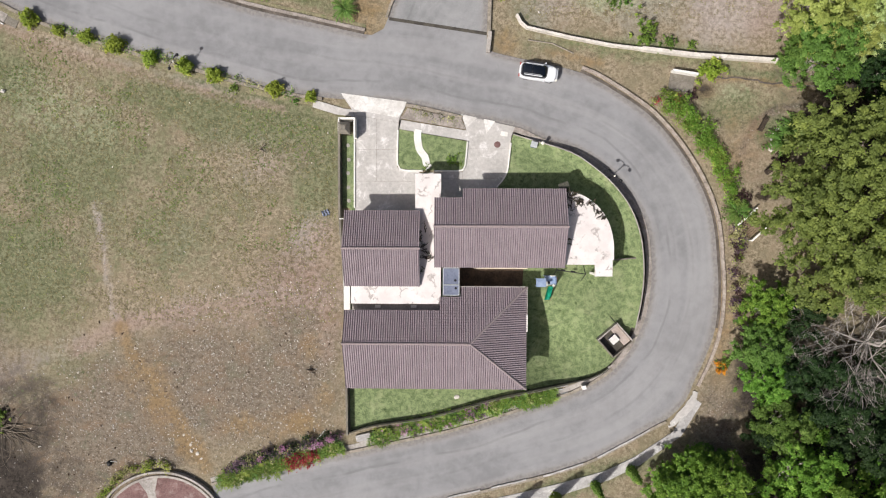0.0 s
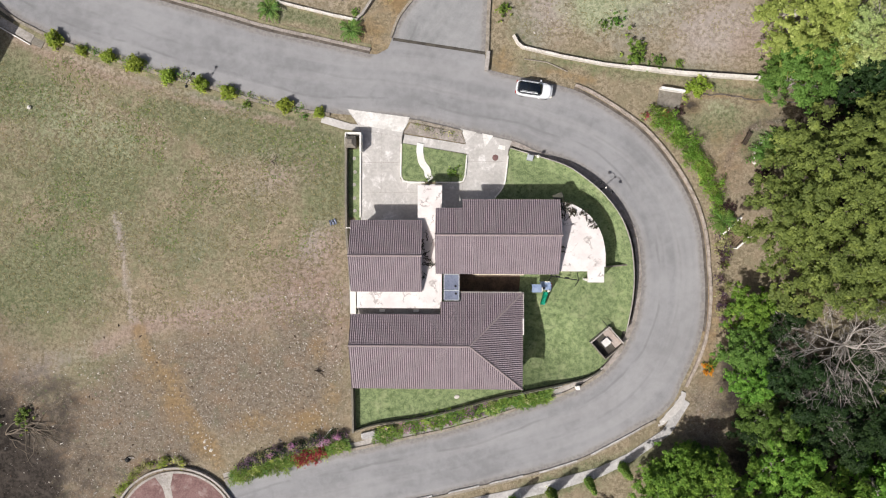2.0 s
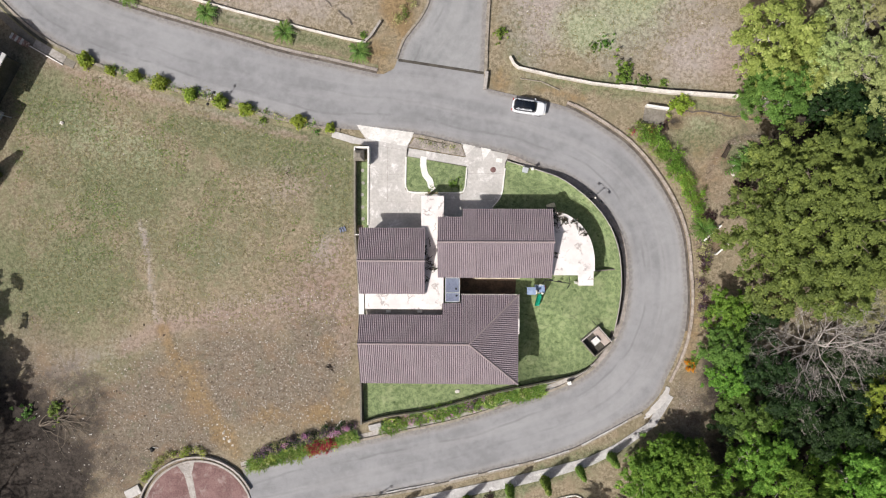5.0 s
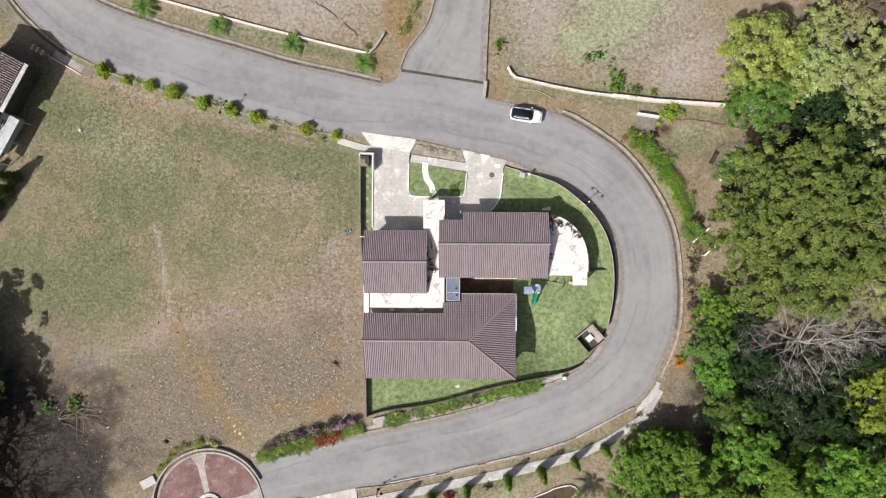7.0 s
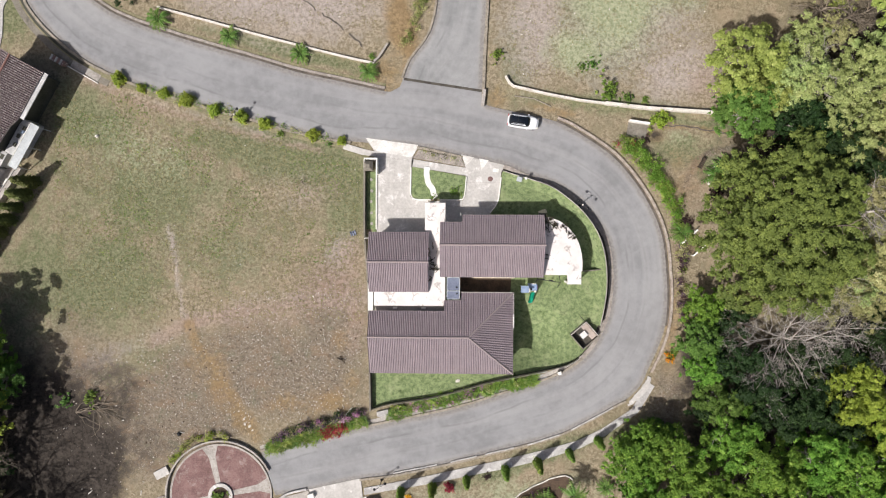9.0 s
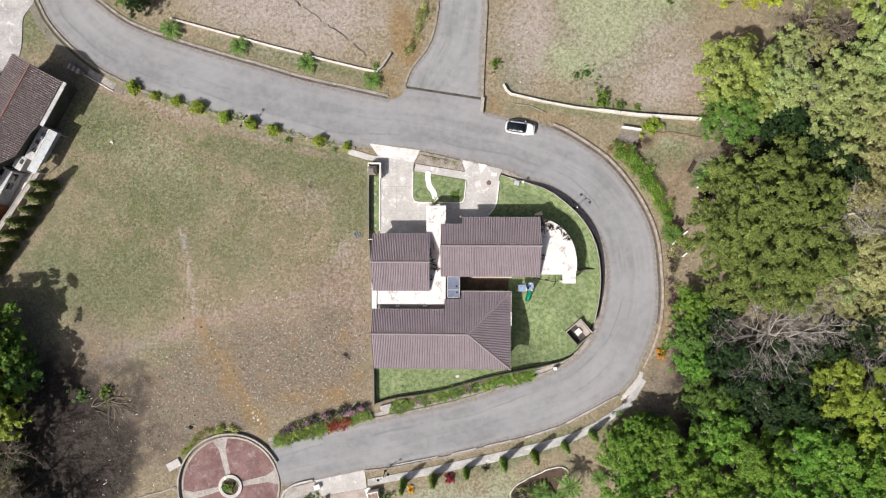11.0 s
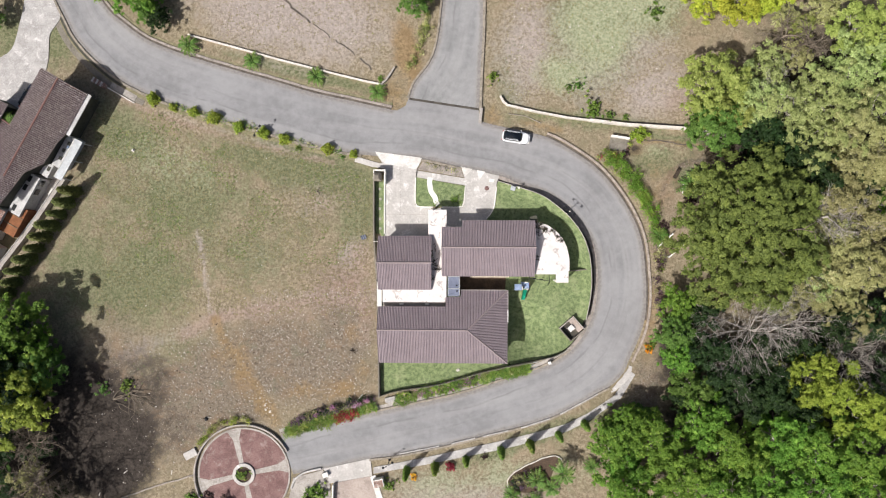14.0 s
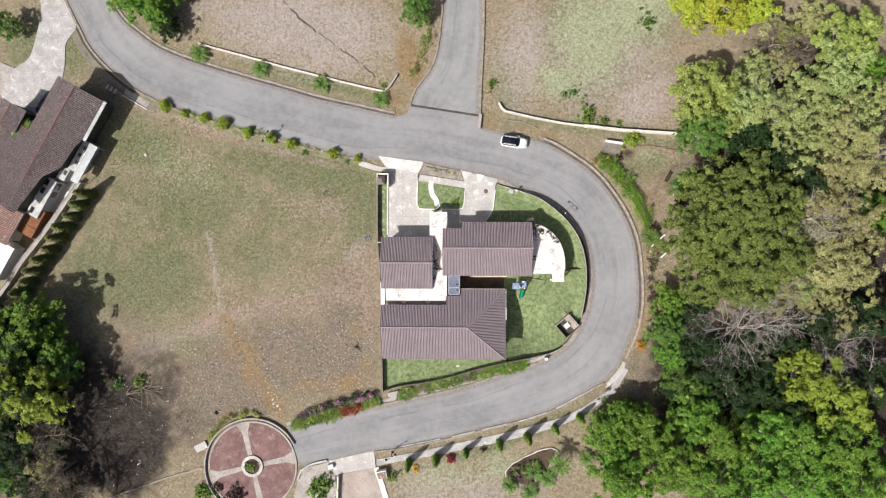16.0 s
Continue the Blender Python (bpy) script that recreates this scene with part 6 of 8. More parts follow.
FOREST = [
    # kind, x, y, scale, turn
    (gold, 42.2, 40.6, 1.05, 0),
    (gold, 38.9, 40.4, 0.75, 77),
    (gold, 46.8, 41.0, 0.83, 154),
    (dusty, 50.8, 37.8, 0.42, 15),
    (straw, 53.4, 36.2, 0.4, 130),
    (dusty, 56.4, 38.6, 0.5, 250),
    (dusty, 52.4, 31.8, 0.42, 300),
    (straw, 38.8, 26.7, 1.02, 231),
    (straw, 41.0, 23.2, 0.78, 308),
    (mid, 39.8, 20.4, 0.81, 25),
    (mid, 38.2, 21.4, 0.42, 102),
    (pale, 44.5, 24.4, 0.81, 179),
    (pale, 47.5, 29.4, 0.62, 256),
    (pale, 49.1, 23.4, 0.84, 333),
    (pale, 54.2, 18.6, 0.85, 50),
    (pale, 54.5, 25.1, 0.84, 127),
    (pale, 59.3, 29.2, 0.87, 204),
    (straw, 60.1, 34.9, 0.95, 281),
    (bright2, 65.7, 30.4, 0.53, 358),
    (pale, 63.2, 23.4, 0.84, 75),
    (dusty, 58.7, 20.0, 0.84, 152),
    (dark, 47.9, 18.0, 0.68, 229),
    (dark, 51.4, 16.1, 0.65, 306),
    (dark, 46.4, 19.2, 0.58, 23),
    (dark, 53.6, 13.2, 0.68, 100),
    (dusty, 58.9, 14.8, 0.8, 177),
    (dusty, 63.4, 15.0, 0.78, 254),
    (dark, 60.8, 11.6, 0.5, 31),
    (dusty, 59.4, 8.7, 0.87, 331),
    (dusty, 57.1, 10.6, 0.58, 48),
    (dusty, 62.6, 5.6, 0.7, 125),
    (bright2, 65.6, 8.7, 0.66, 202),
    (dusty, 57.1, 3.7, 0.75, 279),
    (dusty, 60.7, 0.3, 0.93, 356),
    (dusty, 58.7, -2.3, 0.65, 73),
    (dark, 63.8, -6.9, 0.75, 150),
    (pale, 55.0, -2.8, 0.58, 227),
    (dusty, 60.8, -7.5, 0.62, 304),
    (bright2, 34.9, -5.8, 0.55, 21),
    (mid, 34.4, -9.9, 0.6, 98),
    (bright2, 34.9, -13.4, 0.55, 175),
    (dark, 38.6, -6.6, 0.5, 140),
    (dusty, 41.0, -4.6, 0.45, 20),
    (dusty, 50.6, -4.2, 0.6, 70),
    (dusty, 47.6, -4.4, 0.42, 170),
    (dusty, 52.6, 0.6, 0.6, 40),
    (dusty, 55.6, 1.4, 0.6, 200),
    (dusty, 54.0, -3.6, 0.55, 110),
    (dusty, 56.8, -5.6, 0.5, 320),
    (pale, 56.2, 5.6, 0.55, 20),
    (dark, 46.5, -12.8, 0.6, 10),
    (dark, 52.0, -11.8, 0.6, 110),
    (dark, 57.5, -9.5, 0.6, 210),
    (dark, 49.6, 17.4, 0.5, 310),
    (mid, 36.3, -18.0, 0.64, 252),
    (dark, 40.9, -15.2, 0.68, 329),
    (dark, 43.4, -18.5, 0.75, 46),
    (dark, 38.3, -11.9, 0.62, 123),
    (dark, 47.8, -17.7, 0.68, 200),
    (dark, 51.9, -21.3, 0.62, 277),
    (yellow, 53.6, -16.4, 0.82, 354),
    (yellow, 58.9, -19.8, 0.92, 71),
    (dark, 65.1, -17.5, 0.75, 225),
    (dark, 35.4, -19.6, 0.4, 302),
    (bright, 30.7, -25.8, 0.77, 19),
    (bright2, 27.2, -23.9, 0.64, 96),
    (bright, 24.9, -26.4, 0.62, 33),
    (bright, 27.8, -24.8, 0.58, 205),
    (mid, 25.6, -24.8, 0.5, 140),
    (mid, 29.4, -22.8, 0.4, 290),
    (bright, 37.9, -23.0, 0.75, 173),
    (bright, 42.1, -26.7, 0.87, 250),
    (bright2, 48.7, -25.1, 0.88, 327),
    (bright, 54.4, -26.9, 0.90, 44),
    (bright2, 60.6, -26.2, 0.98, 121),
    (bright2, 26.6, -29.4, 0.64, 198),
    (bright, 27.2, -33.2, 0.81, 275),
    (bright2, 34.1, -30.5, 0.91, 352),
    (bright, 41.2, -33.2, 0.90, 69),
    (bright2, 48.0, -31.4, 0.95, 146),
    (bright, 55.5, -33.2, 0.93, 223),
    (bright2, 62.4, -32.3, 1.01, 300),
    (bright, -64.6, -10.0, 0.93, 17),
    (mid, -68.7, -11.2, 0.98, 94),
    (bright2, -63.1, -12.9, 0.64, 171),
    (yellow, -65.0, -19.8, 1.08, 248),
    (mid, -61.6, -16.2, 0.72, 100),
    (yellow, -70.4, -22.0, 0.77, 325),
    (dark, -68.8, -27.6, 0.8, 42),
    (dusty, -64.4, -33.4, 0.55, 119),
    (mid, -71.0, -33.0, 0.7, 196),
    (dark, -66.4, -36.6, 0.6, 12),
    (dark, -60.0, -36.8, 0.36, 60),
    (dark, -63.0, -28.2, 0.4, 88),
]
BEYOND = [
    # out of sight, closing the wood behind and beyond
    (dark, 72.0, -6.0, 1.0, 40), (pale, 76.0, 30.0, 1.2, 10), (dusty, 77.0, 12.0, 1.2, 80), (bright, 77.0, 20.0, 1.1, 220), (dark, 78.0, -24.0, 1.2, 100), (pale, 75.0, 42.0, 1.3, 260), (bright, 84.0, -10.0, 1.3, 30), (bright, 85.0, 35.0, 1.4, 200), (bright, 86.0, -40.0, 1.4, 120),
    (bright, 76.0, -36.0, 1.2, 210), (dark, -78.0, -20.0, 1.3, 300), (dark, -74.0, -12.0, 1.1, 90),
    # two inner trees and an unseen one, added only to deepen the western shade
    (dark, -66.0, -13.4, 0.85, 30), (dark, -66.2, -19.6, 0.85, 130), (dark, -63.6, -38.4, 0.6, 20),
    # by the road in the north-west
    (bright, -48.9, 42.3, 0.6, 0), (bright2, -52.4, 44.0, 0.6, 150), (bright, -46.6, 42.6, 0.6, 50), (bright2, -44.0, 44.2, 0.5, 60), (bright, -46.6, 40.4, 0.42, 70), (dark, -44.7, 38.0, 0.36, 0), (mid, -46.4, 38.9, 0.4, 30), (mid, -5.0, 40.3, 0.52, 20), (mid, -71.3, 38.4, 0.45, 10),
]
for proto, x, y, s, turn in FOREST + BEYOND:
    put(proto, x, y, s, turn)
drop_proto(bright, bright2, mid, dark, yellow, straw, gold, pale, dusty)


def bare_tree(x, y, seed, height, reach, label, mat=M_GREYBARK, n=8, depth=3, r0=0.2, extra=1):
    rs = np.random.RandomState(seed)
    bm = bmesh.new()
    branches(rs, height, reach, 0.5, n, r0, bm, droop=-0.02, depth=depth, start=0.1, extra=extra)
    t = thing("tree", pose(x, y, -0.08), label, "tree")
    part("trunk", bm, mat, t, smooth=True)
    return t


bare_tree(44.6, -9.2, 5, 9.5, 7.8, "leafless grey tree with tangled branches", n=11, depth=4, r0=0.16, mat=M_PALEBARK)
bare_tree(51.8, -8.2, 6, 8.0, 4.6, "leafless grey tree with fine twigs", n=8, depth=4, r0=0.1)
bare_tree(58.6, -12.6, 7, 8.0, 4.6, "leafless grey tree at the forest edge", n=9, depth=4, r0=0.1)
bare_tree(63.8, -15.6, 17, 8.5, 4.2, "leafless pale grey tree beside the yellow-green one", n=8, depth=4, r0=0.12)
bare_tree(50.6, -3.4, 18, 8.0, 4.0, "half-bare grey thicket tree", n=8, depth=3, r0=0.1)
bare_tree(47.8, 25.6, 19, 9.5, 4.0, "half-bare grey thicket tree", n=7, depth=3, r0=0.12)
bare_tree(57.6, 6.4, 20, 9.5, 4.4, "half-bare pale tree among thin leaves", n=8, depth=4, r0=0.12)
bare_tree(65.0, 17.0, 21, 9.5, 4.0, "half-bare pale tree among thin leaves", n=7, depth=3, r0=0.12)
bare_tree(54.5, 7.0, 8, 11.0, 5.0, "half-bare pale tree among thin leaves", n=7)
bare_tree(50.5, 34.6, 9, 5.0, 3.8, "bare brown-grey thicket tree", M_BARK, 8)
bare_tree(54.0, 33.4, 10, 5.0, 3.5, "bare brown-grey thicket tree", M_BARK, 8)
bare_tree(-61.5, -32.5, 12, 10.0, 5.0, "leafless grey tree beside the pasture", M_BARK, n=9, depth=4)
bare_tree(-62.5, -27.0, 13, 9.0, 4.6, "leafless grey tree beside the pasture", M_BARK, n=9, depth=4)
bare_tree(-58.8, -36.0, 14, 9.0, 4.2, "leafless brown tree beside the pasture", M_BARK, n=9, depth=4)
# unseen tree, added to dapple the south-west ground with shade
bare_tree(-57.6, -41.0, 15, 10.0, 5.2, "leafless brown tree beyond the field track", M_BARK, n=9, depth=4)


def make_bush(name, label, leafmat, seed, r, h, clumps, per, size, category="shrub", loose=0.25):
    rs = np.random.RandomState(seed)
    t = thing(name, Matrix(), label, category)
    bm = bmesh.new()
    for k in range(6):
        a = k * 1.05
        tube_bm([(0, 0, -0.1), (0.3 * r * math.cos(a), 0.3 * r * math.sin(a), h * 0.4), (0.6 * r * math.cos(a), 0.6 * r * math.sin(a), h * 0.7)], [0.04, 0.03, 0.012], 5, bm)
    part("stem", bm, M_DARKBARK, t)
    c = crown_centres(r * 0.8, r * 0.8, h * 0.35, h * 0.85, clumps, rs, loose, 4, -0.5)
    c = c * (1 + rs.normal(0, loose * 0.5, (len(c), 1)) * np.array([1, 1, 0.3]))
    part("crown", quads_mesh("crown", leaf_cards(c, r * (0.36 - 0.22 * loose), per, size, rs, flat=0.8), leafmat), leafmat, t)
    return t


# clipped yellow-green shrubs in a row beside the upper road
shrub = make_bush("shrub", "round yellow-green shrub beside the road", F_LIME, 3, 0.88, 1.35, 46, 24, 0.18)
for k, (x, y, s) in enumerate(((-46.3, 26.0, 1.15), (-43.2, 24.7, 0.75), (-40.0, 24.0, 0.95), (-36.7, 23.0, 1.2), (-32.8, 21.5, 1.05), (-28.8, 20.6, 1.1), (-25.5, 19.6, 1.05), (-18.7, 18.1, 1.05), (-14.7, 17.3, 0.75))):
    ob = put(shrub, x, y, s, 40 * k)
    ob["group"] = "shrubs along the upper road"
drop_proto(shrub)

# other single shrubs and small palms
green_bush = make_bush("shrub", "low leafy green shrub on dry ground", F_SHRUB, 4, 1.0, 1.0, 34, 20, 0.2, loose=0.7)
dark_bush = make_bush("shrub", "small dark green shrub on dry ground", F_MID, 5, 1.0, 0.9, 30, 18, 0.2, loose=0.8)
for x, y, s, d in ((22.6, 24.4, 1.3, 0), (25.0, 23.2, 0.9, 1), (27.5, 22.9, 0.5, 0), (6.9, 29.3, 0.8, 0), (20.3, 28.0, 0.8, 1), (18.9, 27.6, 0.7, 1), (32.0, 39.2, 1.3, 1), (31.7, -12.3, 0.7, 0), (-10.5, 29.0, 0.5, 0), (-16.5, 16.9, 0.5, 1), (-23.5, 18.3, 0.5, 0), (-54.5, -19.8, 1.1, 1), (-50.8, -19.3, 1.0, 0), (1.2, 10.2, 0.6, 0), (-1.9, 9.5, 0.4, 0), (2.0, 9.8, 0.35, 0),
                   (-40.6, -37.5, 1.2, 0), (-21.6, -36.6, 1.5, 0), (-19.9, -35.7, 1.2, 0), (-20.2, -37.6, 1.2, 1), (-39.3, -37.6, 0.9, 0), (-9.0, -34.6, 0.9, 0)):
    put(dark_bush if d else green_bush, x, y, s, x * 37 % 360)
lime_bush = make_bush("shrub", "loose yellow-green bush beside the boundary wall", F_LIME, 14, 1.0, 1.1, 40, 26, 0.18, loose=0.5)
lime_bush.matrix_basis = pose(29.7, 20.2, -0.08) @ Matrix.Scale(1.35, 4)
planter = put(green_bush, RB.x - 0.2, RB.y - 0.1, 0.85, 20, z=0.1)
planter["label"] = "leafy green plant in the round planter"
drop_proto(green_bush, dark_bush)
for x, y, s in ((31.2, -12.9, 0.7), (-5.2, -33.2, 0.55)):
    b = make_bush("flower_bush", "orange-flowered shrub on dry grass", F_ORANGE, 6, 1.0, 1.0, 30, 20, 0.2)
    b.matrix_basis = pose(x, y, -0.08) @ Matrix.Scale(s, 4)
for x, y, s, sd in ((-34.7, -37.9, 1.5, 8), (-37.6, -36.7, 0.8, 9), (37.4, 10.0, 1.0, 10), (33.4, 6.0, 0.9, 11), (5.9, -29.9, 0.5, 12), (27.6, 17.4, 0.7, 13)):
    b = make_bush("shrub", "dark maroon shrub on dry ground", F_MAROON, sd, 1.0, 1.0, 34, 20, 0.18, loose=0.6)
    b.matrix_basis = pose(x, y, -0.08) @ Matrix.Scale(s, 4)
b = make_bush("flower_bush", "dark red leafy shrub beside the footpath", F_REDLEAF, 7, 0.75, 0.9, 26, 20, 0.18)
b.matrix_basis = pose(0.6, -31.4, -0.08)


def blade_cards(centres, per, length, rs):
    """Arching narrow leaves that radiate from tuft centres."""
    c = np.repeat(np.asarray(centres, float), per, 0)
    n = len(c)
    a = rs.random(n) * 6.28
    d = np.stack([np.cos(a), np.sin(a), np.zeros(n)], 1)
    e = np.stack([-d[:, 1], d[:, 0], d[:, 2]], 1)
    L = length * (0.5 + 0.9 * rs.random((n, 1)))
    up = np.array([0, 0, 1]) * (0.2 + 0.5 * rs.random((n, 1))) * L
    return np.stack([c, c + d * L * 0.5 + e * 0.035 + up, c + d * L + up * 0.7, c + d * L * 0.5 - e * 0.035 + up], 1)


def hedge(pts, width, h, mats, seed, name, label, n=60, per=44, size=0.17, blades=()):
    """A loose hedge along a plan line, leaf clumps of one or more plants."""
    rs = np.random.RandomState(seed)
    line = curve_through(pts, 0.5)
    t = thing(name, pose(line[len(line) // 2].x, line[len(line) // 2].y, -0.05), label, "hedge")
    bm = bmesh.new()
    for p in line[::2]:
        tube_bm([(p.x, p.y, -0.1), (p.x + rs.normal(0, 0.15), p.y + rs.normal(0, 0.15), h * 0.7)], [0.04, 0.015], 5, bm)
    tagged(part("stems", bm, M_DARKBARK, t, world=True), kind="stuff")
    for mat, share, lift, (f0, f1) in mats:
        c = []
        for k in range(int(n * share)):
            i = int((f0 + (f1 - f0) * rs.random()) * (len(line) - 1))
            p = line[i]
            c.append((p.x + rs.normal(0, width * 0.3), p.y + rs.normal(0, width * 0.3), max(0.15, h * (0.35 + 0.5 * rs.random()) + lift)))
        part("foliage", quads_mesh("foliage", leaf_cards(c, 0.5, per, size, rs, flat=0.8), mat), mat, t, world=True)
    for mat, count, length, (f0, f1) in blades:
        c = []
        for k in range(count):
            p = line[int((f0 + (f1 - f0) * rs.random()) * (len(line) - 1))]
            c.append((p.x + rs.normal(0, width * 0.32), p.y + rs.normal(0, width * 0.32), 0.1 + 0.25 * rs.random()))
        tagged(part("undergrowth", quads_mesh("undergrowth", blade_cards(c, 22, length, rs), mat), mat, t, "arching strap leaves", world=True), kind="stuff")
    return t


ALL = (0.0, 1.0)
hedge([(23.9, 17.3), (25.6, 16.6), (27.6, 14.3), (29.6, 11.6), (31.2, 8.8), (32.1, 6.0)], 1.9, 1.3, [(F_SHRUB, 0.4, 0, ALL), (F_BRIGHT, 0.65, 0.1, (0.1, 1.0)), (F_REDLEAF, 0.015, 0.1, (0.0, 0.15))], 41, "hedge", "tangled green hedge beside the road bend", 190)
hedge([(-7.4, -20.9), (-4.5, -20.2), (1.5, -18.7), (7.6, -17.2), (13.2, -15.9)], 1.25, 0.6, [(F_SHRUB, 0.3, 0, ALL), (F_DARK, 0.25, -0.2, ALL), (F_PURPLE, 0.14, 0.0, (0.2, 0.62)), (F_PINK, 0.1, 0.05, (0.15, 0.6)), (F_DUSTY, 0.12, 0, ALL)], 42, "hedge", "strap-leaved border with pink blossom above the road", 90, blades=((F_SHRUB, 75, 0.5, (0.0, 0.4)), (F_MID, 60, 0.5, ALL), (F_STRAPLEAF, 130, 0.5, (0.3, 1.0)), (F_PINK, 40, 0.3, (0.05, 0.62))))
hedge([(-24.7, -26.2), (-21.3, -25.0), (-17.0, -23.8), (-13.0, -22.5), (-10.8, -21.9)], 1.2, 0.6, [(F_SHRUB, 0.25, 0, ALL), (F_REDLEAF, 0.22, 0.2, (0.55, 0.72)), (F_DUSTY, 0.1, 0, ALL)], 43, "hedge", "bright strap-leaved flower bed beside the road", 120, blades=((F_SHRUB, 110, 0.55, (0.0, 0.6)), (F_MID, 60, 0.5, ALL), (F_STRAPLEAF, 90, 0.55, (0.0, 1.0)), (F_REDLEAF, 60, 0.45, (0.55, 0.74))))
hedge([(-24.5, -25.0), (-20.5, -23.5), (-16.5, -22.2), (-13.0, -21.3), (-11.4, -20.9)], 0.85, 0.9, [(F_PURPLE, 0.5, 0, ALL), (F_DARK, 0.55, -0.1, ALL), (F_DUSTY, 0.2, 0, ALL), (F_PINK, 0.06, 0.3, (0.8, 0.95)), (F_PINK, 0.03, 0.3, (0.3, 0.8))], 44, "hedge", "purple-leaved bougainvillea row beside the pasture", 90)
hedge([(33.0, 3.5), (32.6, -1.5), (32.9, -5.5), (33.6, -9.0)], 1.4, 0.7, [(F_PURPLE, 0.3, 0, ALL), (F_MAROON, 0.25, 0, ALL), (F_DUSTY, 0.3, 0, ALL), (F_SHRUB, 0.12, 0, ALL)], 45, "hedge", "thin mixed shrubs along the earth shoulder", 70)
hedge([(-38.7, -27.9), (-36.0, -25.3), (-32.5, -24.4), (-30.0, -24.7)], 0.7, 0.5, [(F_LIME, 0.5, 0, ALL), (F_DUSTY, 0.5, 0, ALL)], 46, "weeds", "low yellow-green weeds round the turning place", 40)
hedge([(-5.6, 31.0), (-4.3, 34.5), (-3.2, 38.0), (-2.6, 41.5)], 1.3, 0.6, [(F_DUSTY, 0.6, 0, ALL), (F_SHRUB, 0.3, 0, ALL)], 47, "weeds", "dry weeds along the side road", 50)


def palm(x, y, s, seed, label="small palm with arching fronds", trunk_h=0.4, n=17, reach=1.5):
    rs = np.random.RandomState(seed)
    t = thing("palm", pose(x, y, -0.08) @ Matrix.Scale(s, 4), label, "palm")
    part("trunk", lathe_bm([(0.14, -0.1), (0.12, trunk_h * 0.5), (0.1, trunk_h + 0.1), (0.02, trunk_h + 0.25)], 10), M_BARK, t)
    for k in range(n):
        a = 2 * math.pi * k / n + rs.normal(0, 0.12)
        d = Vector((math.cos(a), math.sin(a), 0))
        side = Vector((-d.y, d.x, 0))
        lift = 0.35 + 0.5 * rs.random()
        L = reach * (0.8 + 0.35 * rs.random())
        rib = [Vector((0, 0, trunk_h + 0.1)) + d * (L * q) + Vector((0, 0, lift * math.sin(q * 2.5) * L * 0.6 - 0.25 * q * q * L)) for q in np.linspace(0, 1, 9)]
        bm = tube_bm(rib, [0.02] * 8 + [0.006], 4)
        for i in range(1, 9):
            for sg in (-1, 1):
                w = 0.5 * L * 0.46 * math.sin(math.pi * (0.12 + 0.85 * i / 9))
                p = rib[i]
                tip = p + side * sg * w + d * 0.12 - Vector((0, 0, 0.07))
                b1, b2 = p - d * 0.1, p + d * 0.1
                bm.faces.new([bm.verts.new(v) for v in (b1, tip, b2)])
        part("frond", bm, F_PALM, t)
    return t


for k, (x, y, s) in enumerate(((-10.9, 26.9, 0.95), (-20.5, 29.4, 1.0), (-30.6, 31.9, 1.0), (-40.6, 34.4, 1.1), (32.5, 4.6, 1.15), (17.6, -31.3, 1.25), (10.1, -35.6, 0.95), (14.0, -33.2, 1.1), (13.4, -36.6, 1.0), (16.1, -34.4, 0.95), (22.4, -31.0, 0.9), (-67.8, 21.6, 1.35), (37.3, 12.4, 1.3), (38.6, 13.6, 1.2))):
    palm(x, y, s, 60 + k, trunk_h=2.6 if k == 11 else 2.2 if k == 5 else 0.35)


def cypress(label, seed, r=0.6, h=4.3):
    rs = np.random.RandomState(seed)
    t = thing("cypress", Matrix(), label, "tree")
    part("trunk", tube_bm([(0, 0, -0.1), (0, 0, h * 0.6)], [0.07, 0.03], 7), M_DARKBARK, t)
    c = []
    for k in range(110):
        q = (k + 0.5) / 110
        a = k * 2.4
        rad = r * (1 - q) ** 0.6 * 0.8
        c.append((rad * math.cos(a), rad * math.sin(a), 0.15 + q * (h - 0.2)))
    part("crown", quads_mesh("crown", leaf_cards(c, 0.22, 22, 0.17, rs, up=0.8, flat=1.2), F_SHRUB), F_SHRUB, t)
    return t


cy = cypress("slim clipped green cypress beside the footpath", 71)
for k, (x, y) in enumerate(((-6.2, -32.0), (-1.8, -31.3), (3.0, -30.2), (8.4, -28.7), (12.9, -27.6), (17.3, -26.2), (21.3, -24.5))):
    ob = put(cy, x, y, 1.0 + 0.1 * math.sin(k * 2.1), 50 * k, sz=1.0 + 0.12 * math.cos(k * 1.7))
    ob["group"] = "cypresses along the footpath"
big_cy = recolour(cy, F_CYPRESS, "dull olive conical cypress beside the grey wall")
for k, (x, y) in enumerate([(-58.6 - 1.2 * q, 11.4 - 1.78 * q) for q in range(10)]):
    ob = put(big_cy, x, y, 1.5 + 0.2 * math.sin(k * 2.3), 70 * k, sz=1.05 + 0.12 * math.cos(k * 1.9))
    ob["group"] = "cypresses along the grey wall"
drop_proto(cy, big_cy)

# ---- things ----


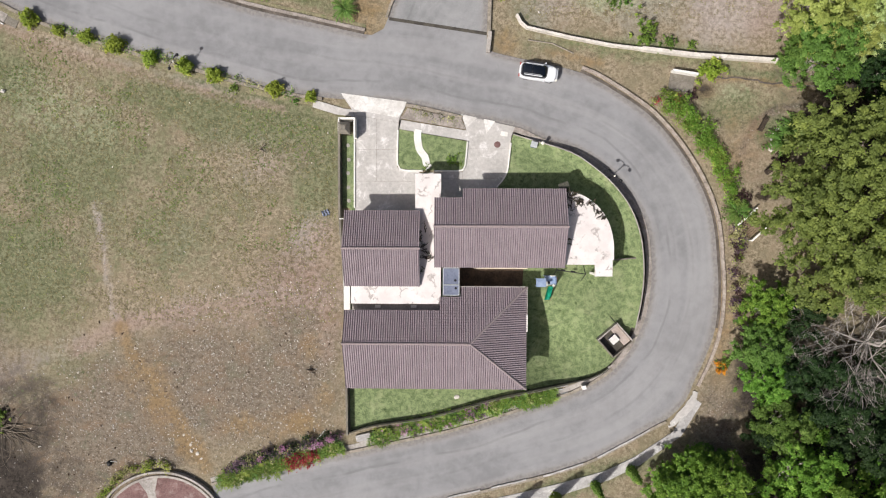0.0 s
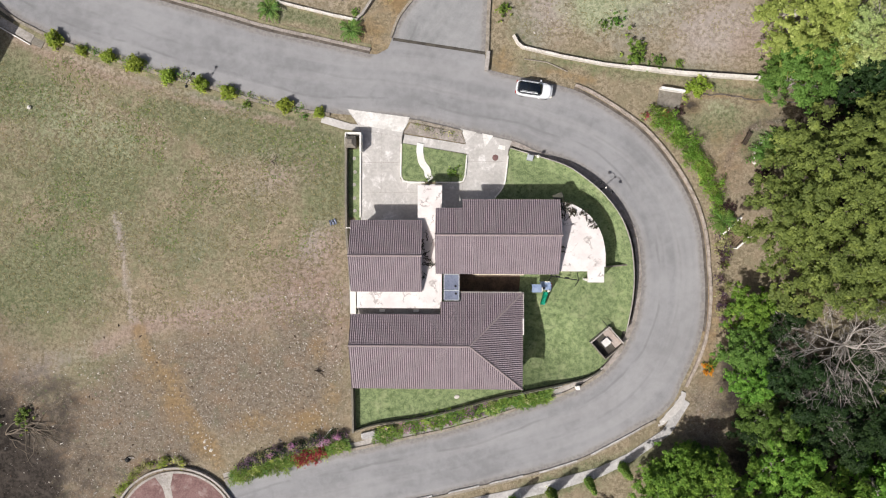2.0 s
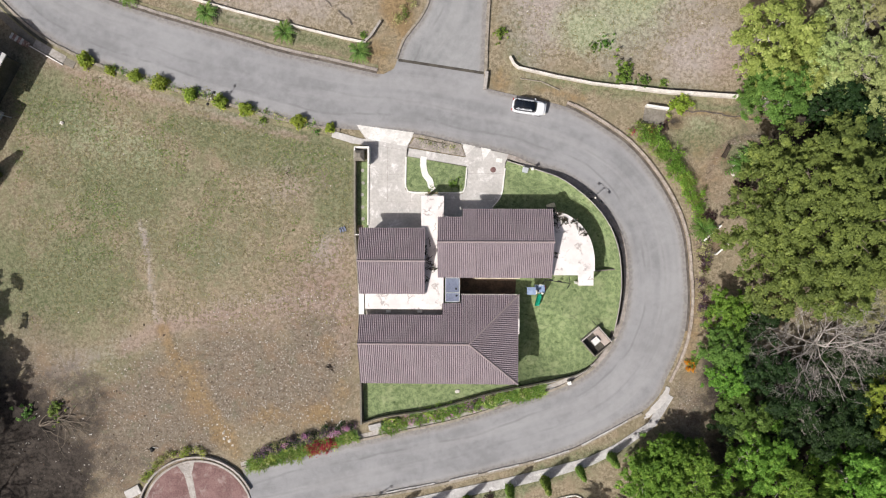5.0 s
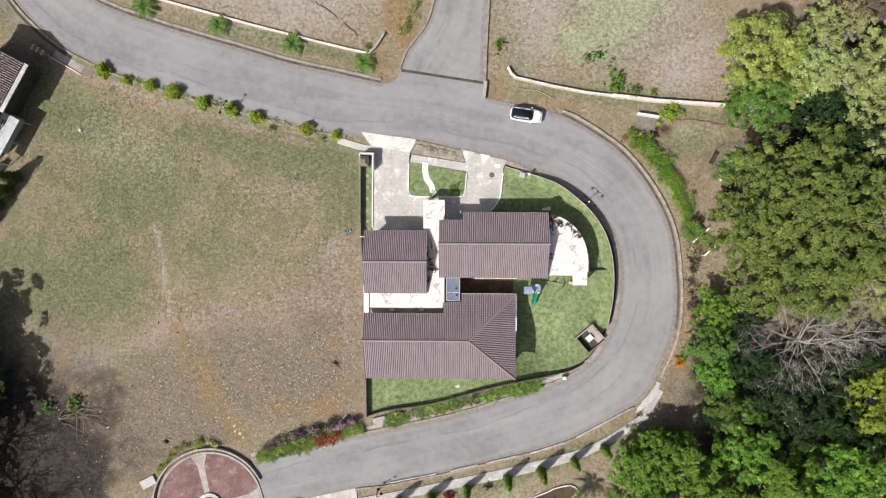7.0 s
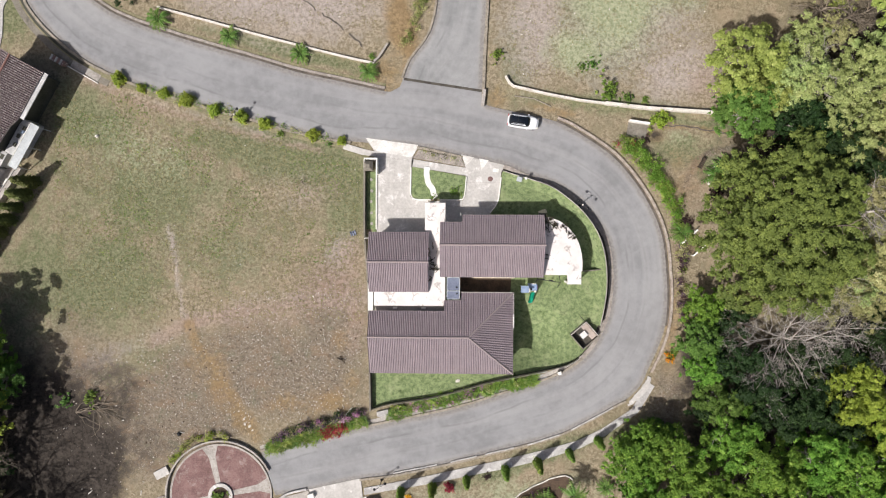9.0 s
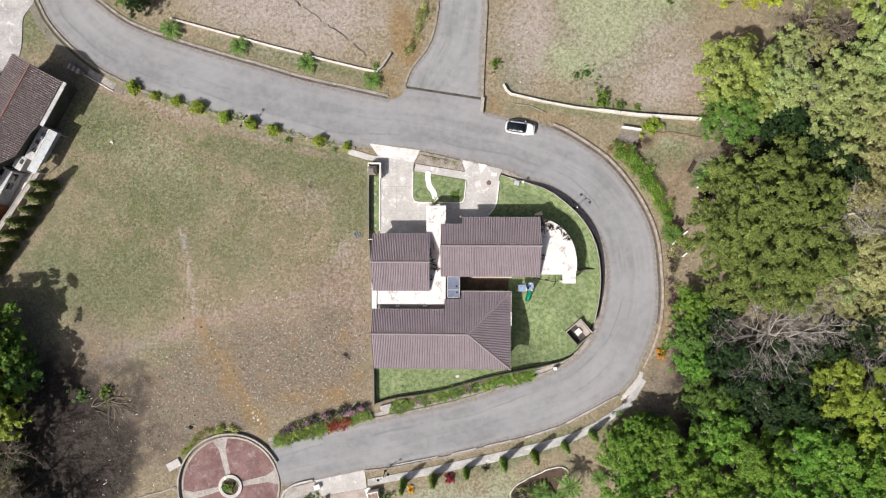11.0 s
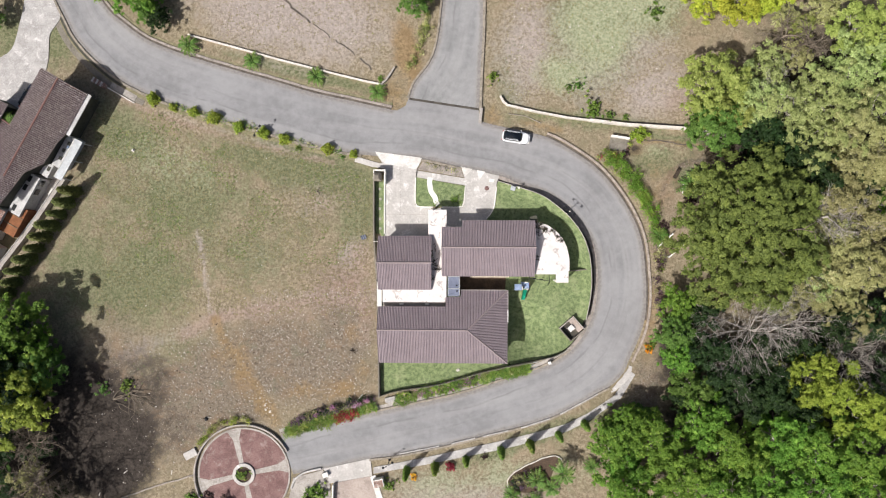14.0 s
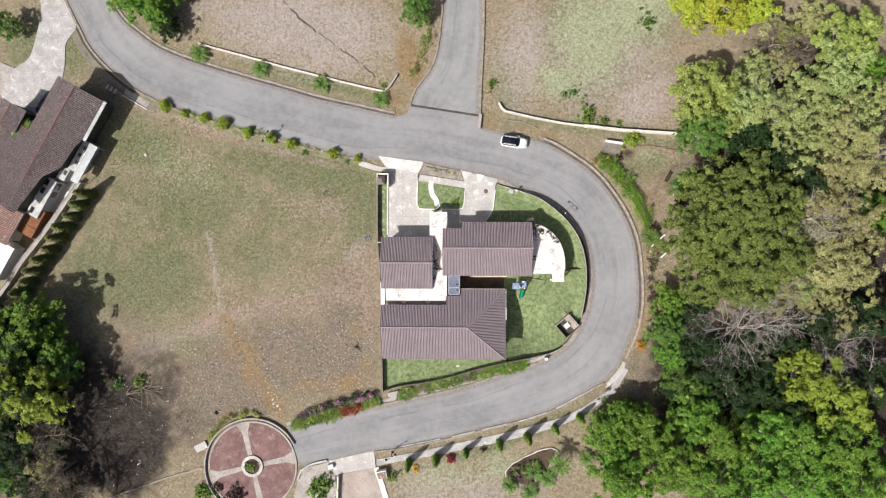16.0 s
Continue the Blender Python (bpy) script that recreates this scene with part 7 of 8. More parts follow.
def car(m, label, paint):
    """A compact sport-utility car with a black glass roof."""
    t = thing("car", m, label, "car")
    L, Wd = 4.3, 1.8
    # body: rounded plan outline swept through a few heights
    def ring(z, l, w, nose, n=40):
        pts = []
        for k in range(n):
            a = 2 * math.pi * k / n
            c, s = math.cos(a), math.sin(a)
            x = (abs(c) ** 0.35) * math.copysign(1, c) * l / 2
            y = (abs(s) ** 0.42) * math.copysign(1, s) * w / 2
            if x > 0:
                y *= 1 - nose * (x / (l / 2)) ** 3
            pts.append((x, y, z))
        return pts
    def loft(rings, cap=True):
        bm = bmesh.new()
        vs = [[bm.verts.new(p) for p in r] for r in rings]
        for a, b in zip(vs, vs[1:]):
            for k in range(len(a)):
                bm.faces.new((a[k], a[(k + 1) % len(a)], b[(k + 1) % len(a)], b[k]))
        bm.faces.new(vs[0][::-1])
        bm.faces.new(vs[-1])
        return bm
    body = part("body", loft([ring(0.22, L * 0.95, Wd * 0.93, 0.12), ring(0.4, L, Wd, 0.12), ring(0.7, L, Wd, 0.12), ring(0.92, L * 0.985, Wd * 0.97, 0.16), ring(1.0, L * 0.95, Wd * 0.92, 0.2)]), paint, t, "smooth car body", smooth=True)
    def shift(r, dx):
        return [(x + dx, y, z) for x, y, z in r]
    part("cabin", loft([shift(ring(0.98, 3.0, 1.56, 0.06), -0.5), shift(ring(1.25, 2.75, 1.44, 0.08), -0.52), shift(ring(1.5, 2.2, 1.26, 0.08), -0.6), shift(ring(1.56, 1.9, 1.12, 0.08), -0.62)]), M_GLASS, t, "dark glass cabin and panoramic roof", smooth=True)
    part("bonnet", loft([shift(ring(0.99, 1.15, 1.5, 0.22), 1.42), shift(ring(1.05, 0.95, 1.3, 0.22), 1.36)]), paint, t, smooth=True)
    part("roof_edge", join(box_bm(2.0, 0.09, 0.07, (-0.6, 0.62, 1.46), 0.02), box_bm(2.0, 0.09, 0.07, (-0.6, -0.62, 1.46), 0.02)), paint, t)
    part("roof_bar", box_bm(0.06, 1.2, 0.05, (-0.75, 0, 1.55), 0.01), M_BLACK, t)
    for s in (-1, 1):
        part("roof_rail", join(box_bm(1.7, 0.035, 0.04, (-0.6, 0.52 * s, 1.6), 0.015), box_bm(0.05, 0.05, 0.1, (-1.35, 0.52 * s, 1.52)), box_bm(0.05, 0.05, 0.1, (0.15, 0.52 * s, 1.52))), M_ALU, t)
        part("mirror", box_bm(0.18, 0.22, 0.15, (0.62, 0.98 * s, 0.95), 0.04), paint, t)
        part("headlight", box_bm(0.25, 0.32, 0.14, (2.0, 0.58 * s, 0.68), 0.04), M_LAMPGLASS, t)
        part("tail_light", box_bm(0.12, 0.34, 0.2, (-2.1, 0.62 * s, 0.75), 0.03), M_RED, t)
        for wx in (1.32, -1.3):
            w = thing("wheel", pose(wx, 0.75 * s, 0.33, 90, 0, 0), "", "")
            for key in ("label", "category"):
                if key in w:
                    del w[key]
            w.parent = t
            part("tyre", lathe_bm([(0.19, -0.1), (0.31, -0.11), (0.335, -0.05), (0.335, 0.05), (0.31, 0.11), (0.19, 0.1), (0.19, -0.1)], 24), M_TYRE, w, smooth=True)
            part("rim", cyl_bm(0.2, 0.17, (0, 0, -0.085), 16), M_ALU, w)
    part("windscreen_wiper", box_bm(0.03, 0.8, 0.02, (0.93, 0, 1.02)), M_BLACK, t)
    return t


car(pose(10.6, 19.85, 0.0, 0, 0, -8.5), "parked white compact car with a black glass roof", M_CARPAINT)
car(pose(-66.0, 26.4, 0.02, 0, 0, 61), "dark blue car parked in the forecourt shade", M_NAVY)


def street_lamp(x, y, turn, h=2.5):
    t = thing("street_lamp", pose(x, y, -0.08, 0, 0, turn), "dark metal street lamp with two curved arms", "street lamp", "street lamps")
    part("base", lathe_bm([(0.0, 0.0), (0.2, 0.0), (0.2, 0.1), (0.12, 0.3), (0.08, 0.5)], 14), M_METAL, t)
    part("pole", tube_bm([(0, 0, 0.3), (0, 0, h * 0.6), (0, 0, h)], [0.07, 0.055, 0.045], 10), M_METAL, t)
    for s in (-1, 1):
        pts = [(0, 0, h - 0.3)] + [(s * (0.45 - 0.45 * math.cos(a)), 0, h - 0.05 + 0.4 * math.sin(a)) for a in np.linspace(0.2, 2.6, 8)]
        arm = part("arm", tube_bm(pts, 0.035, 7), M_METAL, t)
        e = pts[-1]
        hd = part("lamp_head", lathe_bm([(0.02, 0.12), (0.1, 0.08), (0.19, -0.04), (0.2, -0.08), (0.0, -0.08)], 14, e), M_METAL, arm)
    part("finial", lathe_bm([(0.0, 0.22), (0.09, 0.17), (0.13, 0.08), (0.09, 0.0), (0.0, -0.02)], 12, (0, 0, h)), M_LAMPGLASS, t, "white globe on top")
    return t


street_lamp(18.6, 8.3, -40)
street_lamp(-29.2, 20.6, 60, 2.5)
street_lamp(-9.0, -30.6, 30, 2.4)

# pump pit near the bend
pit = thing("pump_enclosure", pose(19.3, -9.75, 0, 0, 0, 41), "sunken square enclosure with cream walls and a white box", "enclosure")
part("floor", box_bm(2.7, 2.5, 0.12, (0, 0, -0.02)), M_DRAIN, pit, "dark grey-brown floor")
for wx, wy, sx, sy, m in ((0, 1.3, 2.9, 0.14, M_CONC_OLD), (0, -1.3, 2.9, 0.14, M_GREYWALL), (1.4, 0, 0.14, 2.46, M_CONC_OLD), (-1.4, 0, 0.14, 2.46, M_GREYWALL)):
    part("wall", box_bm(sx, sy, 1.0, (wx, wy, -0.1), 0.02), m, pit)
part("shelf", box_bm(0.9, 2.3, 0.5, (0.85, 0.0, 0.0), 0.02), M_PINKPAVE, pit, "cream concrete shelf")
bx = part("pump_box", box_bm(0.85, 0.75, 0.7, (-0.05, 0.15, 0.02), 0.04), M_SKYLIGHT, pit, "pale metal pump box")
part("lid", box_bm(0.92, 0.82, 0.06, (-0.05, 0.15, 0.72), 0.02), M_CONC_PALE, bx)
part("gate", join(*[box_bm(0.03, 0.03, 0.9, (1.3, 1.35 + 0.14 * k, 0)) for k in range(8)], box_bm(0.04, 1.1, 0.04, (1.3, 1.85, 0.85))), M_METAL, pit, "dark metal gate")

# utility boxes by the garden wall
box = thing("utility_box", pose(10.15, 11.9, 0.03, 0, 0, -15), "pale green metal utility box on the lawn", "utility box")
part("body", box_bm(0.65, 0.6, 0.8, (0, 0, 0), 0.04), M_SKYLIGHT, box)
part("lid", box_bm(0.72, 0.66, 0.06, (0, 0, 0.8), 0.02), M_ALU, box)
globe = thing("garden_lamp", pose(11.05, 12.0, 0.03), "white globe garden lamp on a short post", "lamp")
part("post", tube_bm([(0, 0, -0.1), (0, 0, 1.0)], 0.05, 8), M_METAL, globe)
part("globe", lathe_bm([(0.0, 0.44), (0.14, 0.4), (0.22, 0.22), (0.14, 0.04), (0.0, 0.0)], 14, (0, 0, 1.0)), M_LAMPGLASS, globe, smooth=True)
solo("manhole_cover", cyl_bm(0.36, 0.06, (6.15, 12.0, 0.0), 28), M_REDPAVE, "round rust-brown manhole cover in the driveway", "manhole", at=None)
solo("meter_box", box_bm(0.8, 0.5, 0.05, (6.9, 13.2, 0.02), 0.01, -10), M_WHITE, "white meter lid in the driveway", "lid")
for k, (x, y) in enumerate(((-10.6, 11.9), (-10.5, 10.3), (-10.6, 8.8), (-10.55, 7.2), (-10.5, 5.7))):
    solo("stepping_stone", cyl_bm(0.22, 0.06, (x, y, 0.0), 12), M_CONC_OLD, "round pale stepping stone in the lawn", "stone", group="stepping stones")

# odds and ends on the bare ground beside the boundary wall
net = thing("net", pose(-13.2, 4.3, -0.05, 0, 0, 20), "crumpled pale blue net lying in the grass", "net")
crumple = bmesh.new()
bmesh.ops.create_grid(crumple, x_segments=9, y_segments=7, size=0.34)
for v in crumple.verts:
    v.co.x *= 1.3
    v.co.z = 0.1 + 0.14 * noise.noise((v.co.x * 4, v.co.y * 4, 3))
    v.co.y += 0.2 * noise.noise((v.co.x * 3, v.co.y * 3, 8))
bmesh.ops.delete(crumple, geom=[f for k, f in enumerate(crumple.faces) if (k * 7) % 3 == 0], context="FACES")
bmesh.ops.solidify(crumple, geom=crumple.faces[:], thickness=0.02)
part("cloth", crumple, M_SKYLIGHT, net)
sack = thing("sack", pose(-38.0, -24.4, -0.08, 0, 0, 30), "dark plastic sack with a white stick on bare ground", "sack")
lump = bmesh.new()
bmesh.ops.create_icosphere(lump, subdivisions=3, radius=0.3)
for v in lump.verts:
    v.co *= 1 + 0.25 * noise.noise(v.co * 4)
    v.co.z = max(0.0, v.co.z * 0.6 + 0.18)
part("bag", lump, M_BLACK, sack, smooth=True)
part("stick", tube_bm([(0.3, 0.2, 0.3), (0.75, -0.25, 0.08)], 0.04, 6), M_WHITE, sack, "white stick")
solo("drain_cap", lathe_bm([(0.0, 0.12), (0.1, 0.12), (0.12, 0.2), (0.24, 0.2), (0.26, 0.0)], 18, (-10.7, -2.35, 1.0)), M_METAL, "round dark drain cap on the wall end", "drain cap")
solo("pipe", tube_bm([(-11.4, 3.65, 1.02), (-10.1, 3.65, 1.02)], 0.06, 7), M_WHITE, "white pipe between wall and garage", "pipe")

# play set on the lawn
play = thing("play_set", pose(11.6, -3.4, 0.03, 0, 0, 0), "children's play set with teal slide and blue canopy", "play set")
part("canopy", box_bm(1.1, 0.95, 0.08, (-0.7, 0.1, 1.7), 0.03), M_BLUE, play, "grey-blue plastic canopy")
part("platform", box_bm(1.2, 1.0, 0.1, (0.35, 0.35, 1.0), 0.02), M_BLUE, play)
for px, py in ((-0.2, -0.1), (0.9, -0.1), (-0.2, 0.8), (0.9, 0.8)):
    part("post", tube_bm([(px, py, -0.05), (px, py, 1.75)], 0.045, 8), M_BLUE, play)
for px, py in ((-1.2, -0.3), (-0.2, -0.3), (-1.2, 0.5)):
    part("post", tube_bm([(px, py, -0.05), (px, py, 1.75)], 0.04, 8), M_BLUE, play)
sl = bmesh.new()
prof = [(-0.3, 0.25), (-0.27, 0.05), (0.0, 0.0), (0.27, 0.05), (0.3, 0.25)]
rows = []
for q in np.linspace(0, 1, 9):
    y, z = -0.35 - 1.6 * q, 1.0 * (1 - q) ** 1.1 + 0.1
    rows.append([sl.verts.new((0.4 + a - 0.25 * q, y, z + b)) for a, b in prof])
for a, b in zip(rows, rows[1:]):
    for k in range(4):
        sl.faces.new((a[k], a[k + 1], b[k + 1], b[k]))
bmesh.ops.solidify(sl, geom=sl.faces[:], thickness=0.03)
part("slide", sl, M_TEAL, play, "teal plastic slide", smooth=True)
part("ladder", join(box_bm(0.05, 0.05, 1.2, (1.15, 0.1, -0.05)), box_bm(0.05, 0.05, 1.2, (1.15, 0.6, -0.05)), *[box_bm(0.04, 0.5, 0.04, (1.15, 0.35, 0.25 * k + 0.2)) for k in range(4)]), M_RED, play)
part("toy_panel", box_bm(0.35, 0.5, 0.9, (-0.15, -0.05, 0.8), 0.05), M_LAMPGLASS, play, "white plastic panel")
part("toy_panel", box_bm(0.5, 0.12, 0.7, (0.55, 0.85, 1.0), 0.04), M_LAMPGLASS, play, "white plastic panel")
part("toy_panel", box_bm(0.12, 0.7, 0.6, (0.95, 0.3, 1.0), 0.04), M_BLUE, play, "grey-blue plastic panel")
part("toy_panel", box_bm(0.3, 0.3, 0.4, (0.75, -0.25, 0.9), 0.08), M_LAMPGLASS, play, "white plastic seat")
part("toy_wheel", lathe_bm([(0.0, 0.0), (0.16, 0.0), (0.16, 0.05), (0.0, 0.05)], 12, (0.15, 0.1, 1.55)), M_BLACK, play)
swing = thing("swing", pose(14.1, -2.1, 0.03, 0, 0, -8), "dark metal swing frame on the lawn", "swing")
part("beam", tube_bm([(-1.6, 0, 2.1), (1.6, 0, 2.1)], 0.05, 8), M_METAL, swing)
for sx in (-1.55, 1.55):
    for sy in (-0.85, 0.85):
        part("leg", tube_bm([(sx, 0, 2.1), (sx + 0.1 * math.copysign(1, sx), sy, -0.05)], 0.045, 8), M_METAL, swing)
for sx in (-0.6, 0.5):
    st = part("seat", box_bm(0.5, 0.22, 0.04, (sx, 0, 0.5), 0.01), M_BLACK, swing)
    part("chain", join(tube_bm([(sx - 0.22, 0, 0.52), (sx - 0.22, 0, 2.1)], 0.012, 5), tube_bm([(sx + 0.22, 0, 0.52), (sx + 0.22, 0, 2.1)], 0.012, 5)), M_METAL, st)


def twig_plant(x, y, z, seed, reach, n, label, leaf=1):
    """A dark, half-bare creeper sprawling over a flat roof."""
    rs = np.random.RandomState(seed)
    t = thing("creeper", pose(x, y, z), label, "creeper")
    ends = []
    for k in range(n + 2):
        a = rs.random() * 6.28
        p = Vector((rs.normal(0, 0.25), rs.normal(0, 0.25), 0.05))
        pts = [p]
        for j in range(7):
            a += rs.normal(0, 1.0)
            p = p + Vector((math.cos(a), math.sin(a), 0)) * reach / 7
            p.z = 0.06 + 0.22 * rs.random()
            pts.append(p.copy())
        part("stem", tube_bm(pts, [0.07, 0.065, 0.06, 0.055, 0.05, 0.04, 0.03, 0.015], 5), M_DARKBARK, t)
        ends += [tuple(q) for q in pts[2:]]
    part("leaves", quads_mesh("leaves", leaf_cards(ends, 0.2, leaf, 0.13, rs), F_DARK), F_DARK, t)
    return t


for k, (x, y, r, n) in enumerate(((-2.0, 2.1, 1.4, 3), (-2.05, 0.6, 1.0, 3), (-1.7, -0.5, 1.2, 3), (-2.1, -2.1, 0.7, 2))):
    twig_plant(x, y, 3.06, 80 + k, r, n, "dark bare creeper over the white roof edge")
for k, (x, y, r, n) in enumerate(((13.3, 6.1, 0.9, 5), (14.0, 6.1, 0.9, 5), (14.4, 5.3, 0.9, 3), (13.5, 4.9, 1.0, 4), (15.9, 5.2, 0.7, 5), (15.0, 5.4, 0.9, 2), (16.6, 4.4, 0.8, 2), (17.3, 3.8, 0.6, 4), (13.5, 1.1, 0.6, 3))):
    twig_plant(x, y, 3.08, 90 + k, r, n, "dark bare creeper sprawling on the white roof")
solo("roof_hatch", box_bm(1.1, 0.9, 0.25, (13.1, 7.1, 2.9), 0.03, 20), M_DARKWALL, "brown-grey flat canopy board beside the roof", "canopy")
post = solo("canopy_post", box_bm(0.15, 0.15, 2.95, (13.1, 7.1, -0.05)), M_GREYWALL, "grey post under a canopy board", "post")

# concrete apron and wall by the hedge in the north-east
plat = thing("bin_platform", pose(26.5, 18.9, 0, 0, 0, -9), "grey concrete bin platform with a white back wall", "platform")
part("base", box_bm(2.7, 1.9, 0.2, (0, -0.1, -0.12), 0.02), M_GREYWALL, plat)
part("back_wall", box_bm(2.8, 0.28, 0.9, (0.05, 0.95, -0.1), 0.02), M_WHITE, plat, "white rendered back wall")
for x, y, r in ((35.4, 14.2, 62), (36.4, 9.3, 35)):
    b = thing("bench", pose(x, y, -0.08, 0, 0, r), "weathered dark wooden garden bench", "bench", "benches on the dry grass")
    for k in range(4):
        part("slat", box_bm(1.6, 0.12, 0.04, (0, -0.22 + 0.15 * k, 0.42)), M_DARKBARK, b)
    for k in range(3):
        part("slat", box_bm(1.6, 0.04, 0.11, (0, 0.3, 0.5 + 0.14 * k)), M_DARKBARK, b)
    for sx in (-0.65, 0.65):
        part("leg", box_bm(0.08, 0.5, 0.42, (sx, 0, 0)), M_DARKBARK, b)

# wooden foot bridge with white rails at the forest edge
fb = thing("foot_bridge", pose(34.35, 3.1, -0.06, 0, 0, 42), "small plank bridge with two white rails", "bridge")
for k in range(9):
    part("plank", box_bm(2.2, 0.2, 0.06, (0, -0.92 + 0.23 * k, 0.02)), M_WOOD, fb)
for sy in (-1.15, 1.15):
    r = part("rail", box_bm(2.9, 0.2, 0.12, (0.1, sy, 0.75), 0.02), M_WHITE, fb, "white rail")
    for px in (-1.2, 1.4):
        part("rail_post", box_bm(0.26, 0.14, 0.8, (px, sy, 0.0)), M_WHITE, r)

# gate lodge sign by the upper road and poles on the grass
sign = thing("brick_pier", pose(-55.0, 28.6, -0.05, 0, 0, -30), "low brick-red pier with a pale coping", "pier")
part("body", box_bm(2.2, 0.7, 0.8, (0, 0, 0), 0.03), M_TILE_PINK, sign)
for k in range(6):
    part("coping", box_bm(0.3, 0.8, 0.1, (-0.95 + 0.38 * k, 0, 0.8), 0.03), M_TILE_PINK if k % 2 else M_STONE, sign)
solo("slab", box_bm(4.6, 1.0, 0.1, (-51.4, 27.3, -0.1), 0.02, -29), M_CONC_OLD, "pale concrete slab beside the road", "slab", "structure")
solo("pole", tube_bm([(-53.8, 27.9, 0.3), (-49.6, 25.5, 0.05)], 0.07, 8), M_WHITE, "white painted pole lying on the grass", "pole")
solo("pole", tube_bm([(-15.1, -22.5, 0.05), (-13.2, -20.3, 0.05)], 0.06, 8), M_WHITE, "white pipe lying on bare ground", "pipe")
solo("pole", tube_bm([(9.5, 23.6, 0.0), (12.2, 23.2, 0.0), (14.6, 22.1, 0.0)], 0.07, 8), M_KERB, "pale pipe half buried in grass", "pipe")
step = thing("step", pose(-8.8, -21.25, -0.05, 0, 0, 14), "worn pale concrete step between two flower beds", "step")
part("tread", box_bm(1.7, 0.75, 0.3, (0, 0.2, 0), 0.03), M_FOOTPATH, step)
part("tread", box_bm(1.5, 0.5, 0.18, (0.1, -0.4, 0), 0.03), M_CONC_OLD, step)
solo("boulder", box_bm(0.6, 0.4, 0.22, (1.7, -16.4, 0.0), 0.08, 15), M_STONE, "flat pale stone on the lawn", "boulder")
solo("rail", tube_bm([(q.x, q.y, 0.95) for q in offset_line(south_line, -0.1)], 0.02, 5), M_CONC_OLD, "thin grey fence rail above the garden wall", "rail")
solo("meter_post", box_bm(0.45, 0.45, 0.9, (15.9, -15.05, -0.05), 0.03, 10), M_WHITE, "white square meter post by the road", "post")
for a, b in (((16.3, -14.9), (17.4, -14.4)), ((11.9, -15.5), (14.2, -15.0)), ((12.2, -15.8), (13.6, -15.4)), ((13.4, -16.0), (14.2, -15.8))):
    solo("pipe", tube_bm([(a[0], a[1], 0.03), (b[0], b[1], 0.05)], 0.06, 7), M_ALU, "pale grey pipe on the verge", "pipe", group="pipes on the verge")
gb = thing("gate_box", pose(-10.6, -34.0, 0, 0, 0, 12), "small slatted red-brown bin shelter", "shelter")
part("frame", join(box_bm(0.1, 1.2, 1.1, (-0.75, 0, -0.05)), box_bm(0.1, 1.2, 1.1, (0.75, 0, -0.05)), box_bm(1.6, 0.14, 1.15, (0, 0.6, -0.05))), M_WHITE, gb)
for k in range(6):
    part("slat", box_bm(1.4, 0.12, 0.05, (0, -0.45 + 0.18 * k, 1.02)), M_TILE_PINK, gb)
solo("white_box", box_bm(0.9, 0.7, 0.6, (-19.0, -32.9, 0.0), 0.03, 20), M_WHITE, "white rendered box beside the driveway", "box")
hedge([(-3.6, 15.7), (-1.0, 15.15), (1.9, 14.55)], 0.8, 0.25, [(F_DUSTY, 0.5, 0, ALL), (F_SHRUB, 0.4, 0, ALL), (F_DARK, 0.3, 0, ALL)], 49, "weeds", "low weeds on the front verge", 14, 16, 0.13)
hedge([(-44, 25.3), (-38, 23.5), (-30, 21.2), (-22, 18.9), (-15.5, 17.3)], 0.9, 0.3, [(F_DUSTY, 0.5, 0, ALL), (F_SHRUB, 0.4, 0, ALL), (F_MID, 0.3, 0, ALL)], 50, "weeds", "low weeds between the roadside shrubs", 90, 16, 0.16)
# planted bed of the lower garden
bed = curve_through([(9.6, -33.7), (10.5, -32.5), (12.7, -31.2), (15.1, -30.1), (16.9, -29.7), (17.8, -30.3), (16.7, -31.8), (15.8, -33.9), (13.6, -35.3), (11.4, -35.4), (9.9, -34.6)], 0.6, closed=True)
solo("flower_bed", slab_bm(bed, -0.2, 0.0), M_SOIL, "dark earth flower bed with stone edging", "flower bed", "structure")
solo("bed_edging", wall_bm(curve_through([(9.5, -34.6), (9.5, -33.7), (10.4, -32.4), (12.6, -31.1), (15.0, -30.0), (16.9, -29.6), (17.9, -30.2)], 0.5), 0.16, -0.1, 0.14, 0.1), M_STONE, "pale rough stone bed edging", "edging", "structure")
hedge([(10.8, -33.8), (12.6, -33.4), (14.6, -32.4)], 1.6, 0.7, [(F_DARK, 0.3, 0, ALL), (F_DUSTY, 0.25, 0, ALL), (F_PURPLE, 0.3, 0, ALL), (F_SHRUB, 0.12, 0.2, (0.5, 1.0))], 48, "bed_plants", "sparse dark brown-green plants in the flower bed", 60)
solo("kerb", wall_bm(curve_through([(-60.0, -40.4), (-55.3, -38.5), (-50.6, -36.8), (-46.4, -35.3), (-42.1, -34.0), (-40.2, -33.4)], 0.6), 0.22, -0.15, 0.05, 0.15), M_RUBBLE, "half-buried rubble edge of a field track", "kerb", "structure")
for x, y, a, r in ((-43.6, -33.0, 80, 0.7), (-51.0, -33.0, 40, 0.8), (-55.2, -36.6, 70, 0.5), (-46.2, -22.6, 20, 0.4)):
    solo("litter", box_bm(r, 0.12, 0.06, (x, y, -0.08), 0.02, a), M_STONE, "pale scrap lying on bare ground", "litter", group="scraps on bare ground")


